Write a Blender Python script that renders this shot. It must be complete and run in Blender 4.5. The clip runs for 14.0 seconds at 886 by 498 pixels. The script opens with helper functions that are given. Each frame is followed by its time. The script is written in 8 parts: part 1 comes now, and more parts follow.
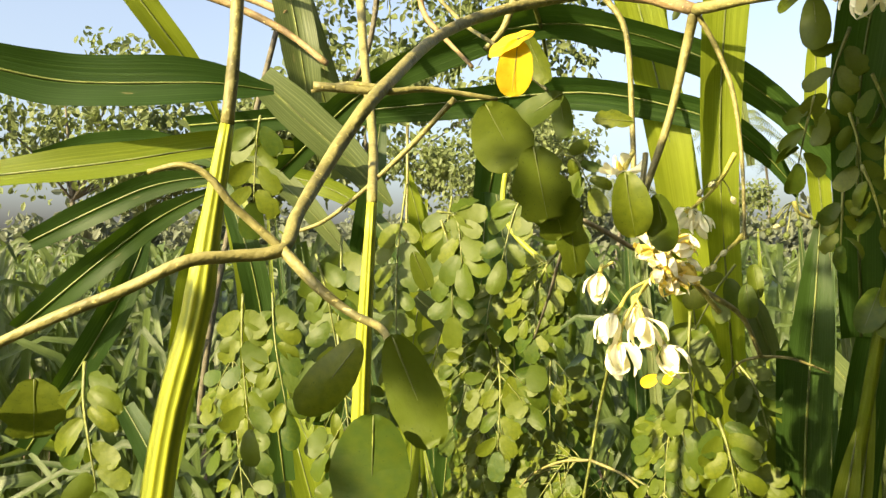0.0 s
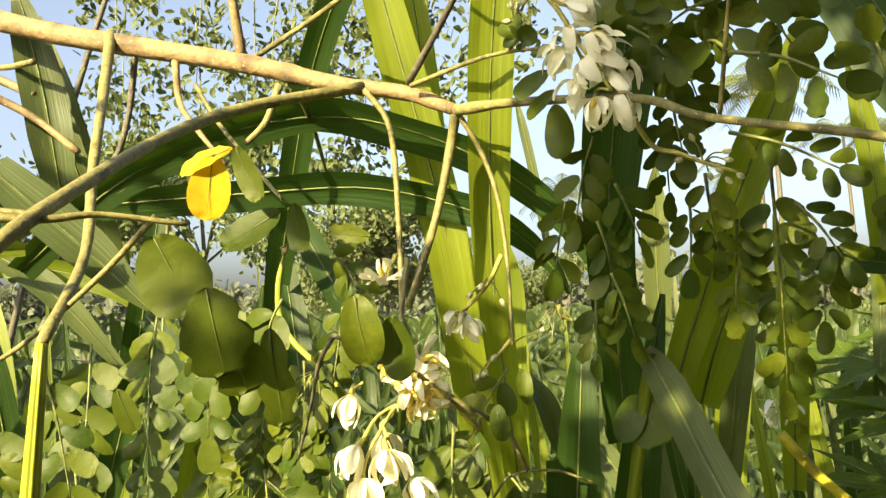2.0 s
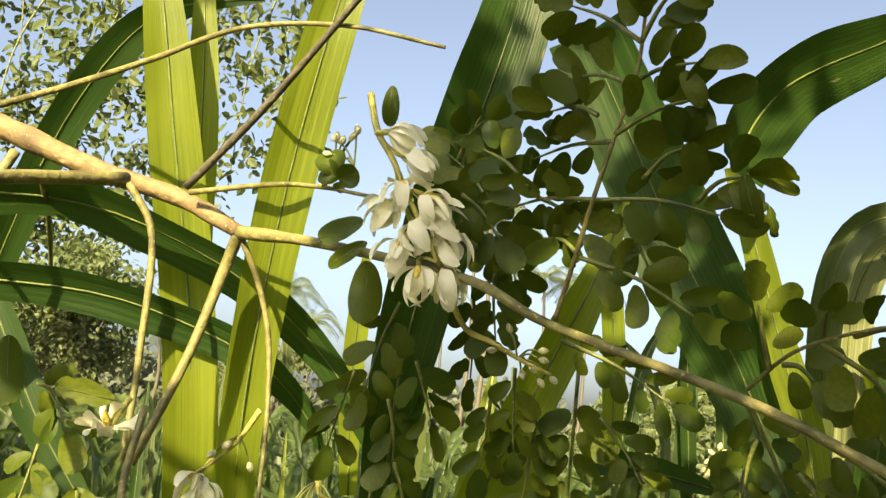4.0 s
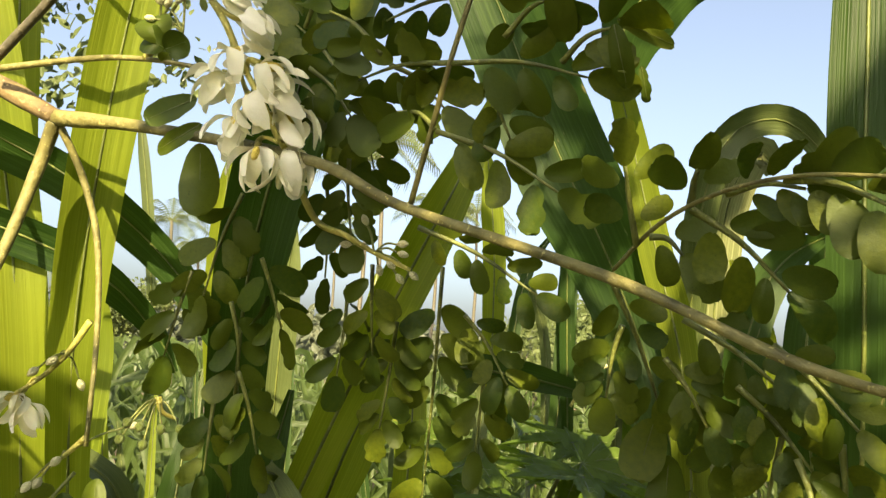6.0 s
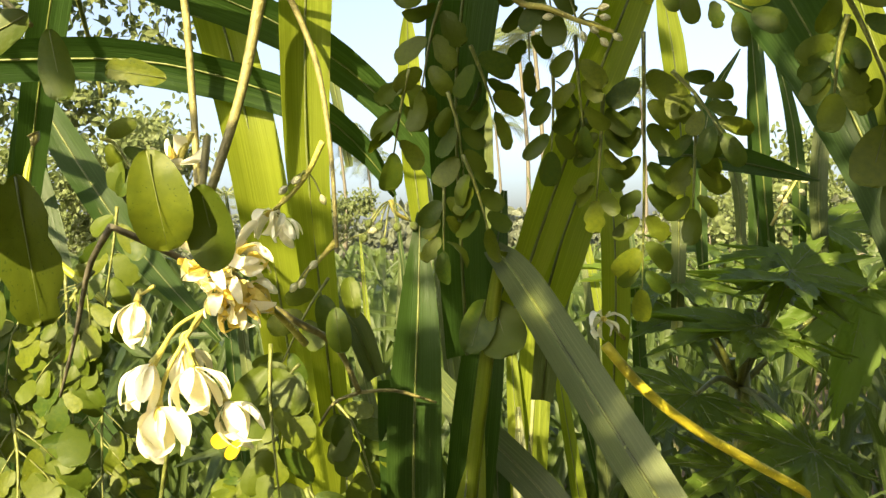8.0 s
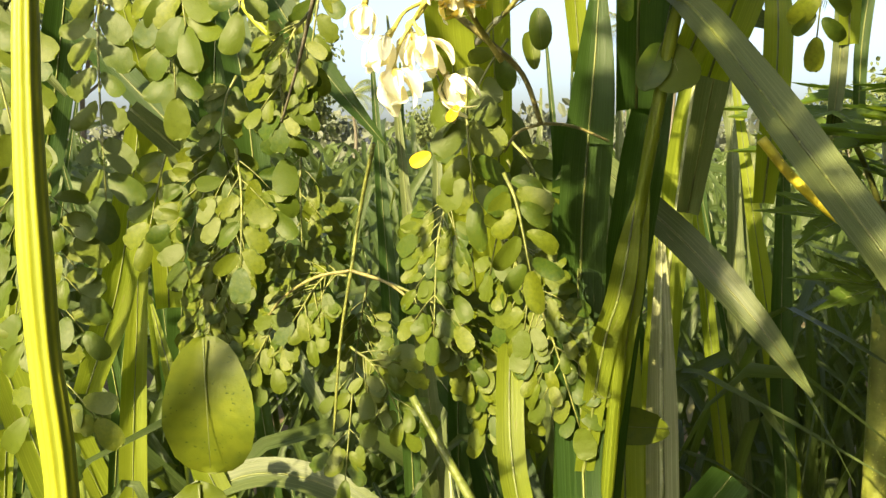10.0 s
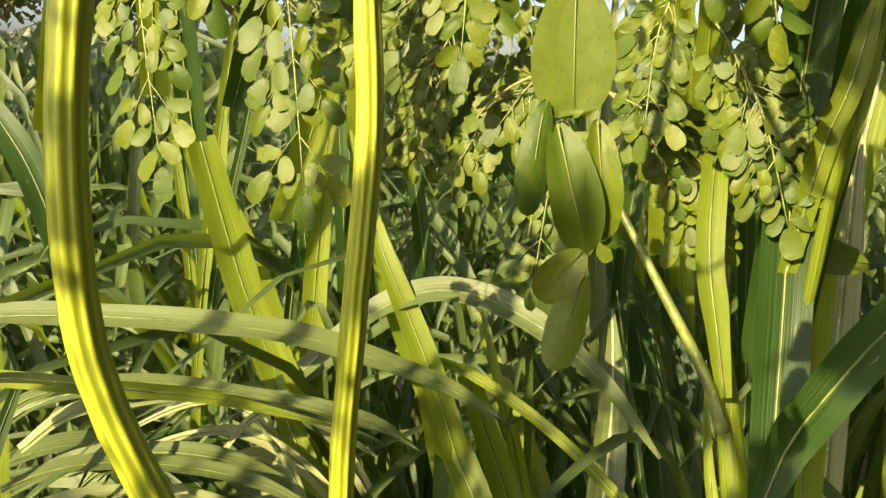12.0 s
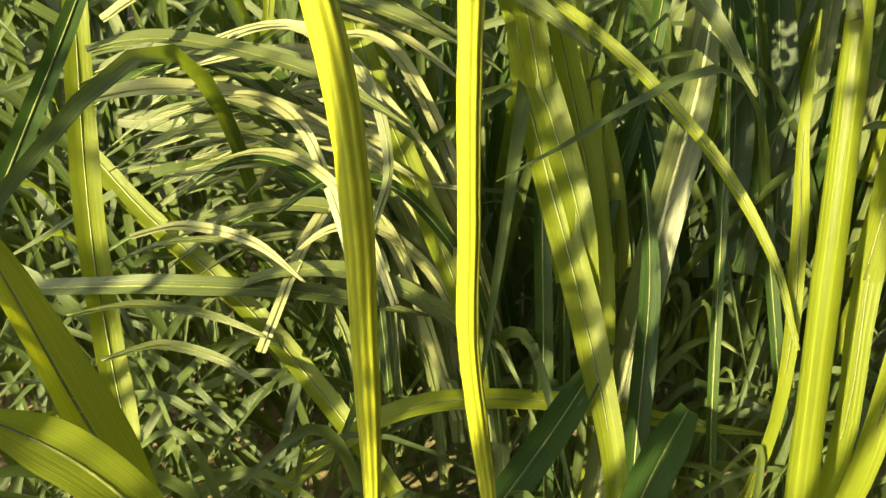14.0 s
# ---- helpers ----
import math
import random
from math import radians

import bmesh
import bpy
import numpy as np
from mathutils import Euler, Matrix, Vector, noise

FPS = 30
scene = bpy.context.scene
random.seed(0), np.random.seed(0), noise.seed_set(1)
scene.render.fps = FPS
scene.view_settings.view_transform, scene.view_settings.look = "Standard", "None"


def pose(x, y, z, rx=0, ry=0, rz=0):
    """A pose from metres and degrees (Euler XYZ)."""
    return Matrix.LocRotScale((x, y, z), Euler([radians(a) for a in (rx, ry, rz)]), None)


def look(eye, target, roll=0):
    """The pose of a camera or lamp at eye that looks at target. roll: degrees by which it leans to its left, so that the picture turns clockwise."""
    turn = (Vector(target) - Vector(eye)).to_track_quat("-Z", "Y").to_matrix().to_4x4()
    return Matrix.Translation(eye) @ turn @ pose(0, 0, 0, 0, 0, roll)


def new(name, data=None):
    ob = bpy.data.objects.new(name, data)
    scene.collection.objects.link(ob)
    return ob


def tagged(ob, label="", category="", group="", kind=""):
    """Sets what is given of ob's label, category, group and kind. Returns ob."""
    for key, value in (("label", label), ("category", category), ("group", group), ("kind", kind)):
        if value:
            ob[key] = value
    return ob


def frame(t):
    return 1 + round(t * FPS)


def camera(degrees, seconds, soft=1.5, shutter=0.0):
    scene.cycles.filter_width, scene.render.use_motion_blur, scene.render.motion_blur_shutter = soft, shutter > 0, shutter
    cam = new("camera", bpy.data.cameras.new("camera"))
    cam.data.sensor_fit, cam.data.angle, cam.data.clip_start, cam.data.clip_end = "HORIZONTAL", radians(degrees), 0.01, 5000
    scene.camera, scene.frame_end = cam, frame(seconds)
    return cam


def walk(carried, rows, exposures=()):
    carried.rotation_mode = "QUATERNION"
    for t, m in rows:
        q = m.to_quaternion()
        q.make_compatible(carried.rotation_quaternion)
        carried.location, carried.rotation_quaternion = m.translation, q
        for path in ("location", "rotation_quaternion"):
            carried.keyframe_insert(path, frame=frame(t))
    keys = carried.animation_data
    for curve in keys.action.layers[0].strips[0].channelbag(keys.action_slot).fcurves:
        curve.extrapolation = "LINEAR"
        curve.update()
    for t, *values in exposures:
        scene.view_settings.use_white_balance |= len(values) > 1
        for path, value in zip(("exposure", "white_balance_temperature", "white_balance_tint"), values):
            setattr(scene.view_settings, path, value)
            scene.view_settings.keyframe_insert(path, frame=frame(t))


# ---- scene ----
cam = camera(58.6, 14.0, soft=1.4)
METRES, EYE, TILT, LEAN, TURN = 1.0, 1.5, 0.0, 0.0, 0.0
ROWS = [
    (0.0, 0.0, 0.0, 0.0, 0.0, 0.0, -0.0),
    (0.5, 0.0252, 0.0019, 0.0025, -3.19, 1.47, 1.57),
    (1.0, 0.0547, 0.0037, 0.0109, -6.51, 2.13, 2.49),
    (1.5, 0.0821, 0.0267, 0.0144, -8.91, 2.44, 2.44),
    (2.0, 0.0837, 0.0458, 0.0407, -11.24, 4.62, 1.54),
    (2.5, 0.0885, 0.0748, 0.0617, -15.41, 6.22, -0.24),
    (3.0, 0.0618, 0.0998, 0.0821, -22.12, 9.48, -2.11),
    (5.5, 0.0895, 0.1889, 0.1031, -40.18, 11.49, -6.47),
    (6.0, 0.1186, 0.1808, 0.0852, -39.97, 8.0, -4.01),
    (6.5, 0.1223, 0.1763, 0.0711, -37.7, 6.49, -1.18),
    (7.0, 0.1142, 0.1741, 0.0438, -34.21, 4.37, 0.87),
    (7.5, 0.0962, 0.1814, 0.0251, -31.15, 1.9, 0.67),
    (8.0, 0.0798, 0.1738, 0.0039, -27.41, 0.1, 2.0),
    (8.5, 0.0531, 0.157, -0.0296, -24.54, -1.12, 2.01),
    (9.0, 0.0331, 0.1485, -0.0614, -22.75, -3.41, 1.66),
    (11.5, -0.0509, 0.1044, -0.2264, -11.21, -9.28, -2.22),
    (12.0, -0.0764, 0.0977, -0.2601, -8.91, -10.85, -2.97),
    (12.5, -0.0903, 0.084, -0.3002, -8.39, -13.93, -4.34),
    (13.0, -0.1034, 0.0898, -0.3758, -6.63, -19.58, -5.42),
    (13.5, -0.107, 0.0812, -0.4087, -5.31, -22.12, -5.95),
    (14.0, -0.1105, 0.0744, -0.4572, -4.09, -27.22, -7.1),
]
walk(cam, [(t, pose(0, 0, EYE, TILT, LEAN, TURN) @ pose(METRES * x, METRES * y, METRES * z, 90 + pitch, roll, yaw)) for t, x, y, z, yaw, pitch, roll in ROWS], [(0.0, 2.02), (1.5, 2.02), (3.0, 1.84), (5.5, 1.80), (7.0, 2.14), (9.0, 2.08), (12.3, 2.08), (13.3, 2.32), (14.0, 2.40)])

# ---- sky and sun ----
SUN_FROM = Vector((-0.62, -0.61, 0.48)).normalized()
world = bpy.data.worlds.new("sky_world")
scene.world = world
world.use_nodes = True
wn = world.node_tree.nodes
sky = wn.new("ShaderNodeTexSky")
sky.sky_type, sky.sun_disc = "NISHITA", False
sky.sun_elevation = math.asin(SUN_FROM.z)
sky.sun_rotation = math.atan2(SUN_FROM.x, SUN_FROM.y)
sky.air_density, sky.dust_density, sky.ozone_density = 1.0, 4.5, 1.6
haze = wn.new("ShaderNodeHueSaturation")
haze.inputs["Saturation"].default_value = 0.72
world.node_tree.links.new(sky.outputs[0], haze.inputs["Color"])
world.node_tree.links.new(haze.outputs[0], wn["Background"].inputs[0])
wn["Background"].inputs[1].default_value = 0.078
sun_data = bpy.data.lights.new("sun", "SUN")
sun_data.energy, sun_data.angle, sun_data.color = 5.0, radians(0.6), (1.0, 0.815, 0.45)
sun = new("sun", sun_data)
sun.matrix_world = look(SUN_FROM * 30, (0, 0, 0))

# ---- materials ----


def node_material(name, rough=0.5):
    m = bpy.data.materials.new(name)
    m.use_nodes = True
    b = m.node_tree.nodes["Principled BSDF"]
    b.inputs["Roughness"].default_value = rough
    return m, m.node_tree.nodes, m.node_tree.links, b


def mixed(nodes, links, factor, a, b):
    n = nodes.new("ShaderNodeMix")
    n.data_type = "RGBA"
    for socket, value in ((n.inputs[0], factor), (n.inputs[6], a), (n.inputs[7], b)):
        if isinstance(value, bpy.types.NodeSocket):
            links.new(value, socket)
        elif isinstance(value, tuple):
            socket.default_value = (*value, 1)
        else:
            socket.default_value = value
    return n.outputs[2]


def ramp(nodes, links, source, lo, hi):
    n = nodes.new("ShaderNodeMapRange")
    links.new(source, n.inputs[0])
    n.inputs[1].default_value, n.inputs[2].default_value = lo, hi
    return n.outputs[0]


def noise_of(nodes, links, scale, detail=3.0, vector=None):
    n = nodes.new("ShaderNodeTexNoise")
    n.inputs["Scale"].default_value, n.inputs["Detail"].default_value = scale, detail
    if vector is None:
        vector = nodes.new("ShaderNodeTexCoord").outputs["Object"]
    links.new(vector, n.inputs["Vector"])
    return n.outputs["Fac"]


def bumped(nodes, links, bsdf, height, strength, distance):
    n = nodes.new("ShaderNodeBump")
    n.inputs["Strength"].default_value, n.inputs["Distance"].default_value = strength, distance
    links.new(height, n.inputs["Height"])
    links.new(n.outputs[0], bsdf.inputs["Normal"])


def thin_leaf(nodes, links, bsdf, colour, through_colour, amount):
    """Lets part of the light pass through the sheet, tinted by through_colour."""
    out = nodes["Material Output"]
    tr = nodes.new("ShaderNodeBsdfTranslucent")
    tint = mixed(nodes, links, 0.75, colour, through_colour)
    links.new(tint, tr.inputs["Color"])
    mix = nodes.new("ShaderNodeMixShader")
    mix.inputs[0].default_value = amount
    links.new(bsdf.outputs[0], mix.inputs[1])
    links.new(tr.outputs[0], mix.inputs[2])
    links.new(mix.outputs[0], out.inputs["Surface"])


def random_value(nodes, island=False):
    if island:
        return nodes.new("ShaderNodeNewGeometry").outputs["Random Per Island"]
    return nodes.new("ShaderNodeObjectInfo").outputs["Random"]


def leaflet_material(name, dark, light, seen_through, island=False, rough=0.5, amount=0.3):
    m, n, l, b = node_material(name, rough)
    base = mixed(n, l, random_value(n, island), dark, light)
    blot = ramp(n, l, noise_of(n, l, 9.0 if not island else 60.0), 0.35, 0.75)
    base2 = mixed(n, l, blot, base, tuple(0.5 * (p + q) * 0.9 for p, q in zip(dark, light)))
    speck = ramp(n, l, noise_of(n, l, 40.0, 2.0), 0.66, 0.72)
    base3 = mixed(n, l, speck, base2, tuple(c * 0.72 for c in dark))
    l.new(base3, b.inputs["Base Color"])
    b.inputs["Specular IOR Level"].default_value = 0.2
    bumped(n, l, b, noise_of(n, l, 14.0 if not island else 150.0), 0.12, 0.002)
    thin_leaf(n, l, b, base3, seen_through, amount)
    return m


def blade_material(name, dark, light, seen_through, amount=0.35, rough=0.42, island=False, scars=0.7, gloss=0.17):
    """Long grass-like blades: fine parallel veins along the blade, blotches and dry scars."""
    m, n, l, b = node_material(name, rough)
    uv = n.new("ShaderNodeUVMap").outputs[0]
    split = n.new("ShaderNodeSeparateXYZ")
    l.new(uv, split.inputs[0])
    stretch = n.new("ShaderNodeMapping")
    stretch.inputs["Scale"].default_value = (34.0, 2.2, 1.0)
    l.new(uv, stretch.inputs["Vector"])
    veins = noise_of(n, l, 1.0, 2.0, stretch.outputs[0])
    blot = noise_of(n, l, 14.0, 4.0)
    base = mixed(n, l, random_value(n, island), dark, light)
    base = mixed(n, l, ramp(n, l, blot, 0.3, 0.75), base, tuple(0.6 * p + 0.25 * q for p, q in zip(dark, light)))
    veined = mixed(n, l, ramp(n, l, veins, 0.48, 0.68), base, tuple(min(1, c * 1.18 + 0.004) for c in light))
    scar_map = n.new("ShaderNodeMapping")
    scar_map.inputs["Scale"].default_value = (9.0, 16.0, 1.0)
    l.new(uv, scar_map.inputs["Vector"])
    scar = ramp(n, l, noise_of(n, l, 1.3, 4.0, scar_map.outputs[0]), scars, scars + 0.05)
    full = mixed(n, l, scar, veined, (0.20, 0.175, 0.08))
    l.new(full, b.inputs["Base Color"])
    b.inputs["Specular IOR Level"].default_value = gloss
    bumped(n, l, b, veins, 0.35, 0.002)
    thin_leaf(n, l, b, full, seen_through, amount)
    return m


def bark_material(name, dark, light, scale, rough=0.75, wart=1.0):
    m, n, l, b = node_material(name, rough)
    grain = noise_of(n, l, scale, 5.0)
    base = mixed(n, l, ramp(n, l, grain, 0.3, 0.7), dark, light)
    spots = ramp(n, l, noise_of(n, l, scale * 0.25, 3.0), 0.52, 0.66)
    full = mixed(n, l, spots, base, tuple(0.62 * c for c in dark))
    warts = ramp(n, l, noise_of(n, l, scale * 2.2, 2.0), 0.64, 0.7)
    full = mixed(n, l, warts, full, tuple(min(1, (1 + 0.5 * wart) * c) for c in light)) if wart > 0.6 else full
    l.new(full, b.inputs["Base Color"])
    bumped(n, l, b, grain, 0.5, 0.004)
    return m


BARK = bark_material("brown_bark", (0.158, 0.109, 0.046), (0.271, 0.198, 0.086), 130)
TWIG = bark_material("pale_green_twig_skin", (0.132, 0.122, 0.036), (0.224, 0.201, 0.069), 160, 0.6)
DARK_TWIG = bark_material("dark_twig_skin", (0.062, 0.056, 0.037), (0.118, 0.105, 0.068), 160, 0.7)
STALK = bark_material("green_leaf_stalk", (0.092, 0.112, 0.023), (0.165, 0.178, 0.040), 200, 0.5)
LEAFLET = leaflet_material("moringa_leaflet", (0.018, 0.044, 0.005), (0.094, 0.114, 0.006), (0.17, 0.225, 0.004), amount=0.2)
# LEAFLET made paler and greyer, with haze put into the colour.
LEAFLET_HAZED = leaflet_material("haze_tinted_leaflets", (0.062, 0.086, 0.030), (0.135, 0.162, 0.062), (0.180, 0.235, 0.045), island=True)
YELLOWED = leaflet_material("yellowed_leaf", (0.562, 0.374, 0.011), (0.612, 0.432, 0.022), (0.648, 0.446, 0.007), amount=0.3)
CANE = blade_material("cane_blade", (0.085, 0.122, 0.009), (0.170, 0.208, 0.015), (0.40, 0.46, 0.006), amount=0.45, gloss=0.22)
# CANE with shade put into its colour, for blades that stand in shadow.
CANE_SHADED = blade_material("cane_blade_shaded", (0.012, 0.032, 0.006), (0.028, 0.056, 0.009), (0.09, 0.17, 0.006), amount=0.32)
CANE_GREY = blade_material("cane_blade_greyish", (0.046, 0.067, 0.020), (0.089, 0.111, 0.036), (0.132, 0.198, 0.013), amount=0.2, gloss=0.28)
# CANE_GREY with sunlight put into the colour, for bright streaked blades.
CANE_SUNLIT = blade_material("cane_blade_sunlit", (0.135, 0.155, 0.060), (0.270, 0.285, 0.140), (0.260, 0.285, 0.035), amount=0.25, gloss=0.34)
CANE_FIELD = blade_material("cane_field_blades", (0.011, 0.027, 0.009), (0.080, 0.112, 0.030), (0.19, 0.26, 0.008), island=True, gloss=0.26)
RIB_GREEN = bark_material("green_midrib", (0.070, 0.094, 0.016), (0.122, 0.142, 0.028), 90, 0.5)
MIDRIB = bark_material("pale_midrib", (0.216, 0.245, 0.094), (0.331, 0.346, 0.173), 90, 0.5)
CANE_STEM = bark_material("cane_stem_skin", (0.122, 0.151, 0.018), (0.209, 0.230, 0.043), 60, 0.5)


def pod_material():
    """Yellow-green skin with pale raised ribs and darker green grooves along the pod."""
    m, n, l, b = node_material("ribbed_green_pod", 0.5)
    split = n.new("ShaderNodeSeparateXYZ")
    l.new(n.new("ShaderNodeUVMap").outputs[0], split.inputs[0])
    turn = n.new("ShaderNodeMath")
    turn.operation = "MULTIPLY"
    turn.inputs[1].default_value = 9 * 2 * math.pi
    l.new(split.outputs[0], turn.inputs[0])
    wave = n.new("ShaderNodeMath")
    wave.operation = "COSINE"
    l.new(turn.outputs[0], wave.inputs[0])
    grain = noise_of(n, l, 55.0, 4.0)
    base = mixed(n, l, ramp(n, l, grain, 0.3, 0.7), (0.200, 0.230, 0.010), (0.300, 0.320, 0.016))
    full = mixed(n, l, ramp(n, l, wave.outputs[0], 0.1, -0.9), base, (0.160, 0.192, 0.010))
    l.new(full, b.inputs["Base Color"])
    bumped(n, l, b, grain, 0.3, 0.002)
    return m


POD = pod_material()
PAPAYA = leaflet_material("papaya_leaf_blade", (0.055, 0.100, 0.015), (0.100, 0.152, 0.023), (0.28, 0.40, 0.014), amount=0.40, rough=0.55)
VEIN = bark_material("papaya_leaf_vein", (0.105, 0.150, 0.026), (0.173, 0.217, 0.038), 120, 0.5)
YELLOW_STALK = bark_material("yellow_leaf_stalk", (0.42, 0.37, 0.02), (0.56, 0.48, 0.03), 120, 0.5)


def petal_material():
    m, n, l, b = node_material("cream_petal", 0.55)
    base = mixed(n, l, ramp(n, l, noise_of(n, l, 2.5), 0.4, 0.75), (0.86, 0.84, 0.62), (0.80, 0.74, 0.40))
    base = mixed(n, l, random_value(n), base, (0.89, 0.88, 0.72))
    l.new(base, b.inputs["Base Color"])
    bumped(n, l, b, noise_of(n, l, 12.0), 0.2, 0.002)
    thin_leaf(n, l, b, base, (0.9, 0.85, 0.6), 0.3)
    return m


PETAL = petal_material()
PEDICEL = bark_material("yellowish_flower_stalk", (0.30, 0.28, 0.05), (0.46, 0.42, 0.10), 200, 0.55)
STAMEN = bark_material("yellow_stamen", (0.66, 0.50, 0.05), (0.80, 0.66, 0.14), 300, 0.6)
WITHERED = leaflet_material("withered_petal", (0.760, 0.560, 0.060), (0.790, 0.680, 0.220), (0.740, 0.580, 0.060))
BUD = bark_material("cream_bud", (0.480, 0.464, 0.240), (0.624, 0.608, 0.400), 200, 0.5)
FRUIT = bark_material("green_bud_skin", (0.059, 0.086, 0.013), (0.106, 0.132, 0.023), 200, 0.45)


def soil_material():
    m, n, l, b = node_material("dry_soil", 0.95)
    fine = noise_of(n, l, 30.0, 6.0)
    base = mixed(n, l, ramp(n, l, fine, 0.3, 0.7), (0.09, 0.058, 0.030), (0.18, 0.125, 0.07))
    base = mixed(n, l, ramp(n, l, noise_of(n, l, 1.2), 0.4, 0.65), base, (0.10, 0.10, 0.035))
    l.new(base, b.inputs["Base Color"])
    bumped(n, l, b, fine, 0.8, 0.02)
    return m


SOIL = soil_material()
# Greyer and paler than near leaves: distance haze is mixed into the colour.
HAZY = leaflet_material("haze_tinted_foliage", (0.070, 0.087, 0.059), (0.140, 0.154, 0.105), (0.140, 0.175, 0.070), island=True)

# ---- shapes ----
EYE_SIDE = Vector((0.05, 0.05, 1.42))
rng = random.Random(7)


def spline(points, n):
    """n + 1 places along a smooth curve through the points."""
    p = np.array([tuple(q) for q in points], float)
    p = np.vstack([2 * p[0] - p[1], p, 2 * p[-1] - p[-2]])
    k = len(p) - 3
    out = []
    for s in np.linspace(0, k, n + 1):
        i = min(int(s), k - 1)
        u = s - i
        a, b, c, d = p[i:i + 4]
        out.append(0.5 * (2 * b + (c - a) * u + (2 * a - 5 * b + 4 * c - d) * u * u + (3 * b - a - 3 * c + d) * u ** 3))
    return np.array(out)


def unit(v):
    return v / max(1e-9, np.linalg.norm(v))


def mesh_of(name, verts, faces, material, uvs=None, smooth=True):
    me = bpy.data.meshes.new(name)
    me.from_pydata([tuple(v) for v in verts], [], faces)
    if uvs is not None:
        layer = me.uv_layers.new(name="UVMap")
        index = np.empty(len(me.loops), np.int32)
        me.loops.foreach_get("vertex_index", index)
        layer.data.foreach_set("uv", np.asarray(uvs, np.float32)[index].ravel())
    me.materials.append(material)
    if smooth:
        me.polygons.foreach_set("use_smooth", [True] * len(me.polygons))
    me.update()
    return me


def thing(name, place, label, category, group="", kind=""):
    ob = new(name)
    ob.empty_display_size = 0.02
    ob.location = place
    bpy.context.view_layer.update()
    return tagged(ob, label, category, group, kind)


def part(name, mesh, parent, label="", matrix=None):
    """One mesh object under a thing or a part, placed in the world."""
    ob = new(name, mesh)
    if matrix is not None:
        ob.matrix_basis = matrix
    if parent is not None:
        ob.parent = parent
        if parent.parent is None:
            ob.matrix_parent_inverse = Matrix.Translation(-Vector(parent.location)) if parent.type == "EMPTY" else Matrix()
    if label:
        ob["label"] = label
    return ob


def tube_data(points, radii, sides=8, steps=None, ribs=0, rib_depth=0.0, knobs=0.0):
    steps = steps or max(4, 6 * (len(points) - 1))
    c = spline(points, steps)
    r = np.interp(np.linspace(0, 1, steps + 1), np.linspace(0, 1, len(radii)), radii)
    t = np.gradient(c, axis=0)
    ref = unit(np.cross(unit(t[0]), (0.31, 0.52, 0.79)))
    verts, faces, uvs = [], [], []
    for i in range(steps + 1):
        ti = unit(t[i])
        ref = unit(ref - ti * np.dot(ref, ti))
        side = np.cross(ti, ref)
        swell = 1 + knobs * (noise.noise(Vector(c[i] * 45)))
        for j in range(sides):
            a = 2 * math.pi * j / sides
            rr = r[i] * swell * (1 + rib_depth * math.cos(ribs * a) if ribs else 1)
            verts.append(c[i] + rr * (math.cos(a) * ref + math.sin(a) * side))
            uvs.append((j / sides, i / steps))
    for i in range(steps):
        for j in range(sides):
            k = (j + 1) % sides
            faces.append((i * sides + j, i * sides + k, (i + 1) * sides + k, (i + 1) * sides + j))
    faces.append(tuple(range(sides))[::-1])
    faces.append(tuple(steps * sides + j for j in range(sides)))
    return verts, faces, uvs


def tube(name, points, radii, material, parent, label="", **more):
    v, f, u = tube_data(points, radii, **more)
    return part(name, mesh_of(name, v, f, material, u), parent, label)


def ribbon_data(points, width, face=None, turn=0.0, fold=0.16, base=0.75, tip=0.12, steps=26, wave=0.05, seed=0, grow=4.0):
    """A long folded blade along the points; face: the way its upper side looks."""
    r = random.Random(seed)
    c = spline(points, steps)
    t = np.gradient(c, axis=0)
    length = np.concatenate([[0], np.cumsum(np.linalg.norm(np.diff(c, axis=0), axis=1))])
    cols = (-1.0, -0.55, 0.0, 0.55, 1.0)
    phase = r.uniform(0, 6)
    verts, faces, uvs, mids = [], [], [], []
    for i in range(steps + 1):
        s = i / steps
        ti = unit(t[i])
        look_to = np.array(face, float) if face is not None else unit(np.array(EYE_SIDE) - c[i])
        look_to = unit(look_to - ti * np.dot(look_to, ti))
        side = np.cross(ti, look_to)
        a = turn * (s - 0.5) if not isinstance(turn, tuple) else turn[0] + (turn[1] - turn[0]) * s
        side, look_to = side * math.cos(a) + look_to * math.sin(a), look_to * math.cos(a) - side * math.sin(a)
        w = 0.5 * width * min(1.0, base + (1 - base) * s * grow) * (1 if s < 0.55 else 1 - (1 - tip) * ((s - 0.55) / 0.45) ** 1.6)
        for u in cols:
            ripple = wave * width * math.sin(length[i] * 38 + phase + (1.7 if u > 0 else 0)) * abs(u) ** 2
            verts.append(c[i] + side * (u * w) + look_to * (abs(u) * fold * w * 2 + ripple))
            uvs.append((0.5 + 0.5 * u, length[i]))
        mids.append(c[i] + look_to * 0.0008)
    k = len(cols)
    for i in range(steps):
        for j in range(k - 1):
            faces.append((i * k + j, i * k + j + 1, (i + 1) * k + j + 1, (i + 1) * k + j))
    return verts, faces, uvs, mids


def cane_leaf(plant, points, width, material=None, rib=0.0013, label="", **more):
    v, f, u, mids = ribbon_data(points, width, seed=rng.randrange(9999), **more)
    leaf = part("leaf", mesh_of("leaf", v, f, material or CANE, u), plant, label)
    if rib:
        pick = [mids[i] for i in (0, 4, 8, 12, 16, 20, 24, 26) if i < len(mids)]
        tube("midrib", pick, (rib, rib * 0.9, rib * 0.7, rib * 0.3), MIDRIB if rib > 0.003 else RIB_GREEN, leaf, steps=26, sides=6)
    return leaf


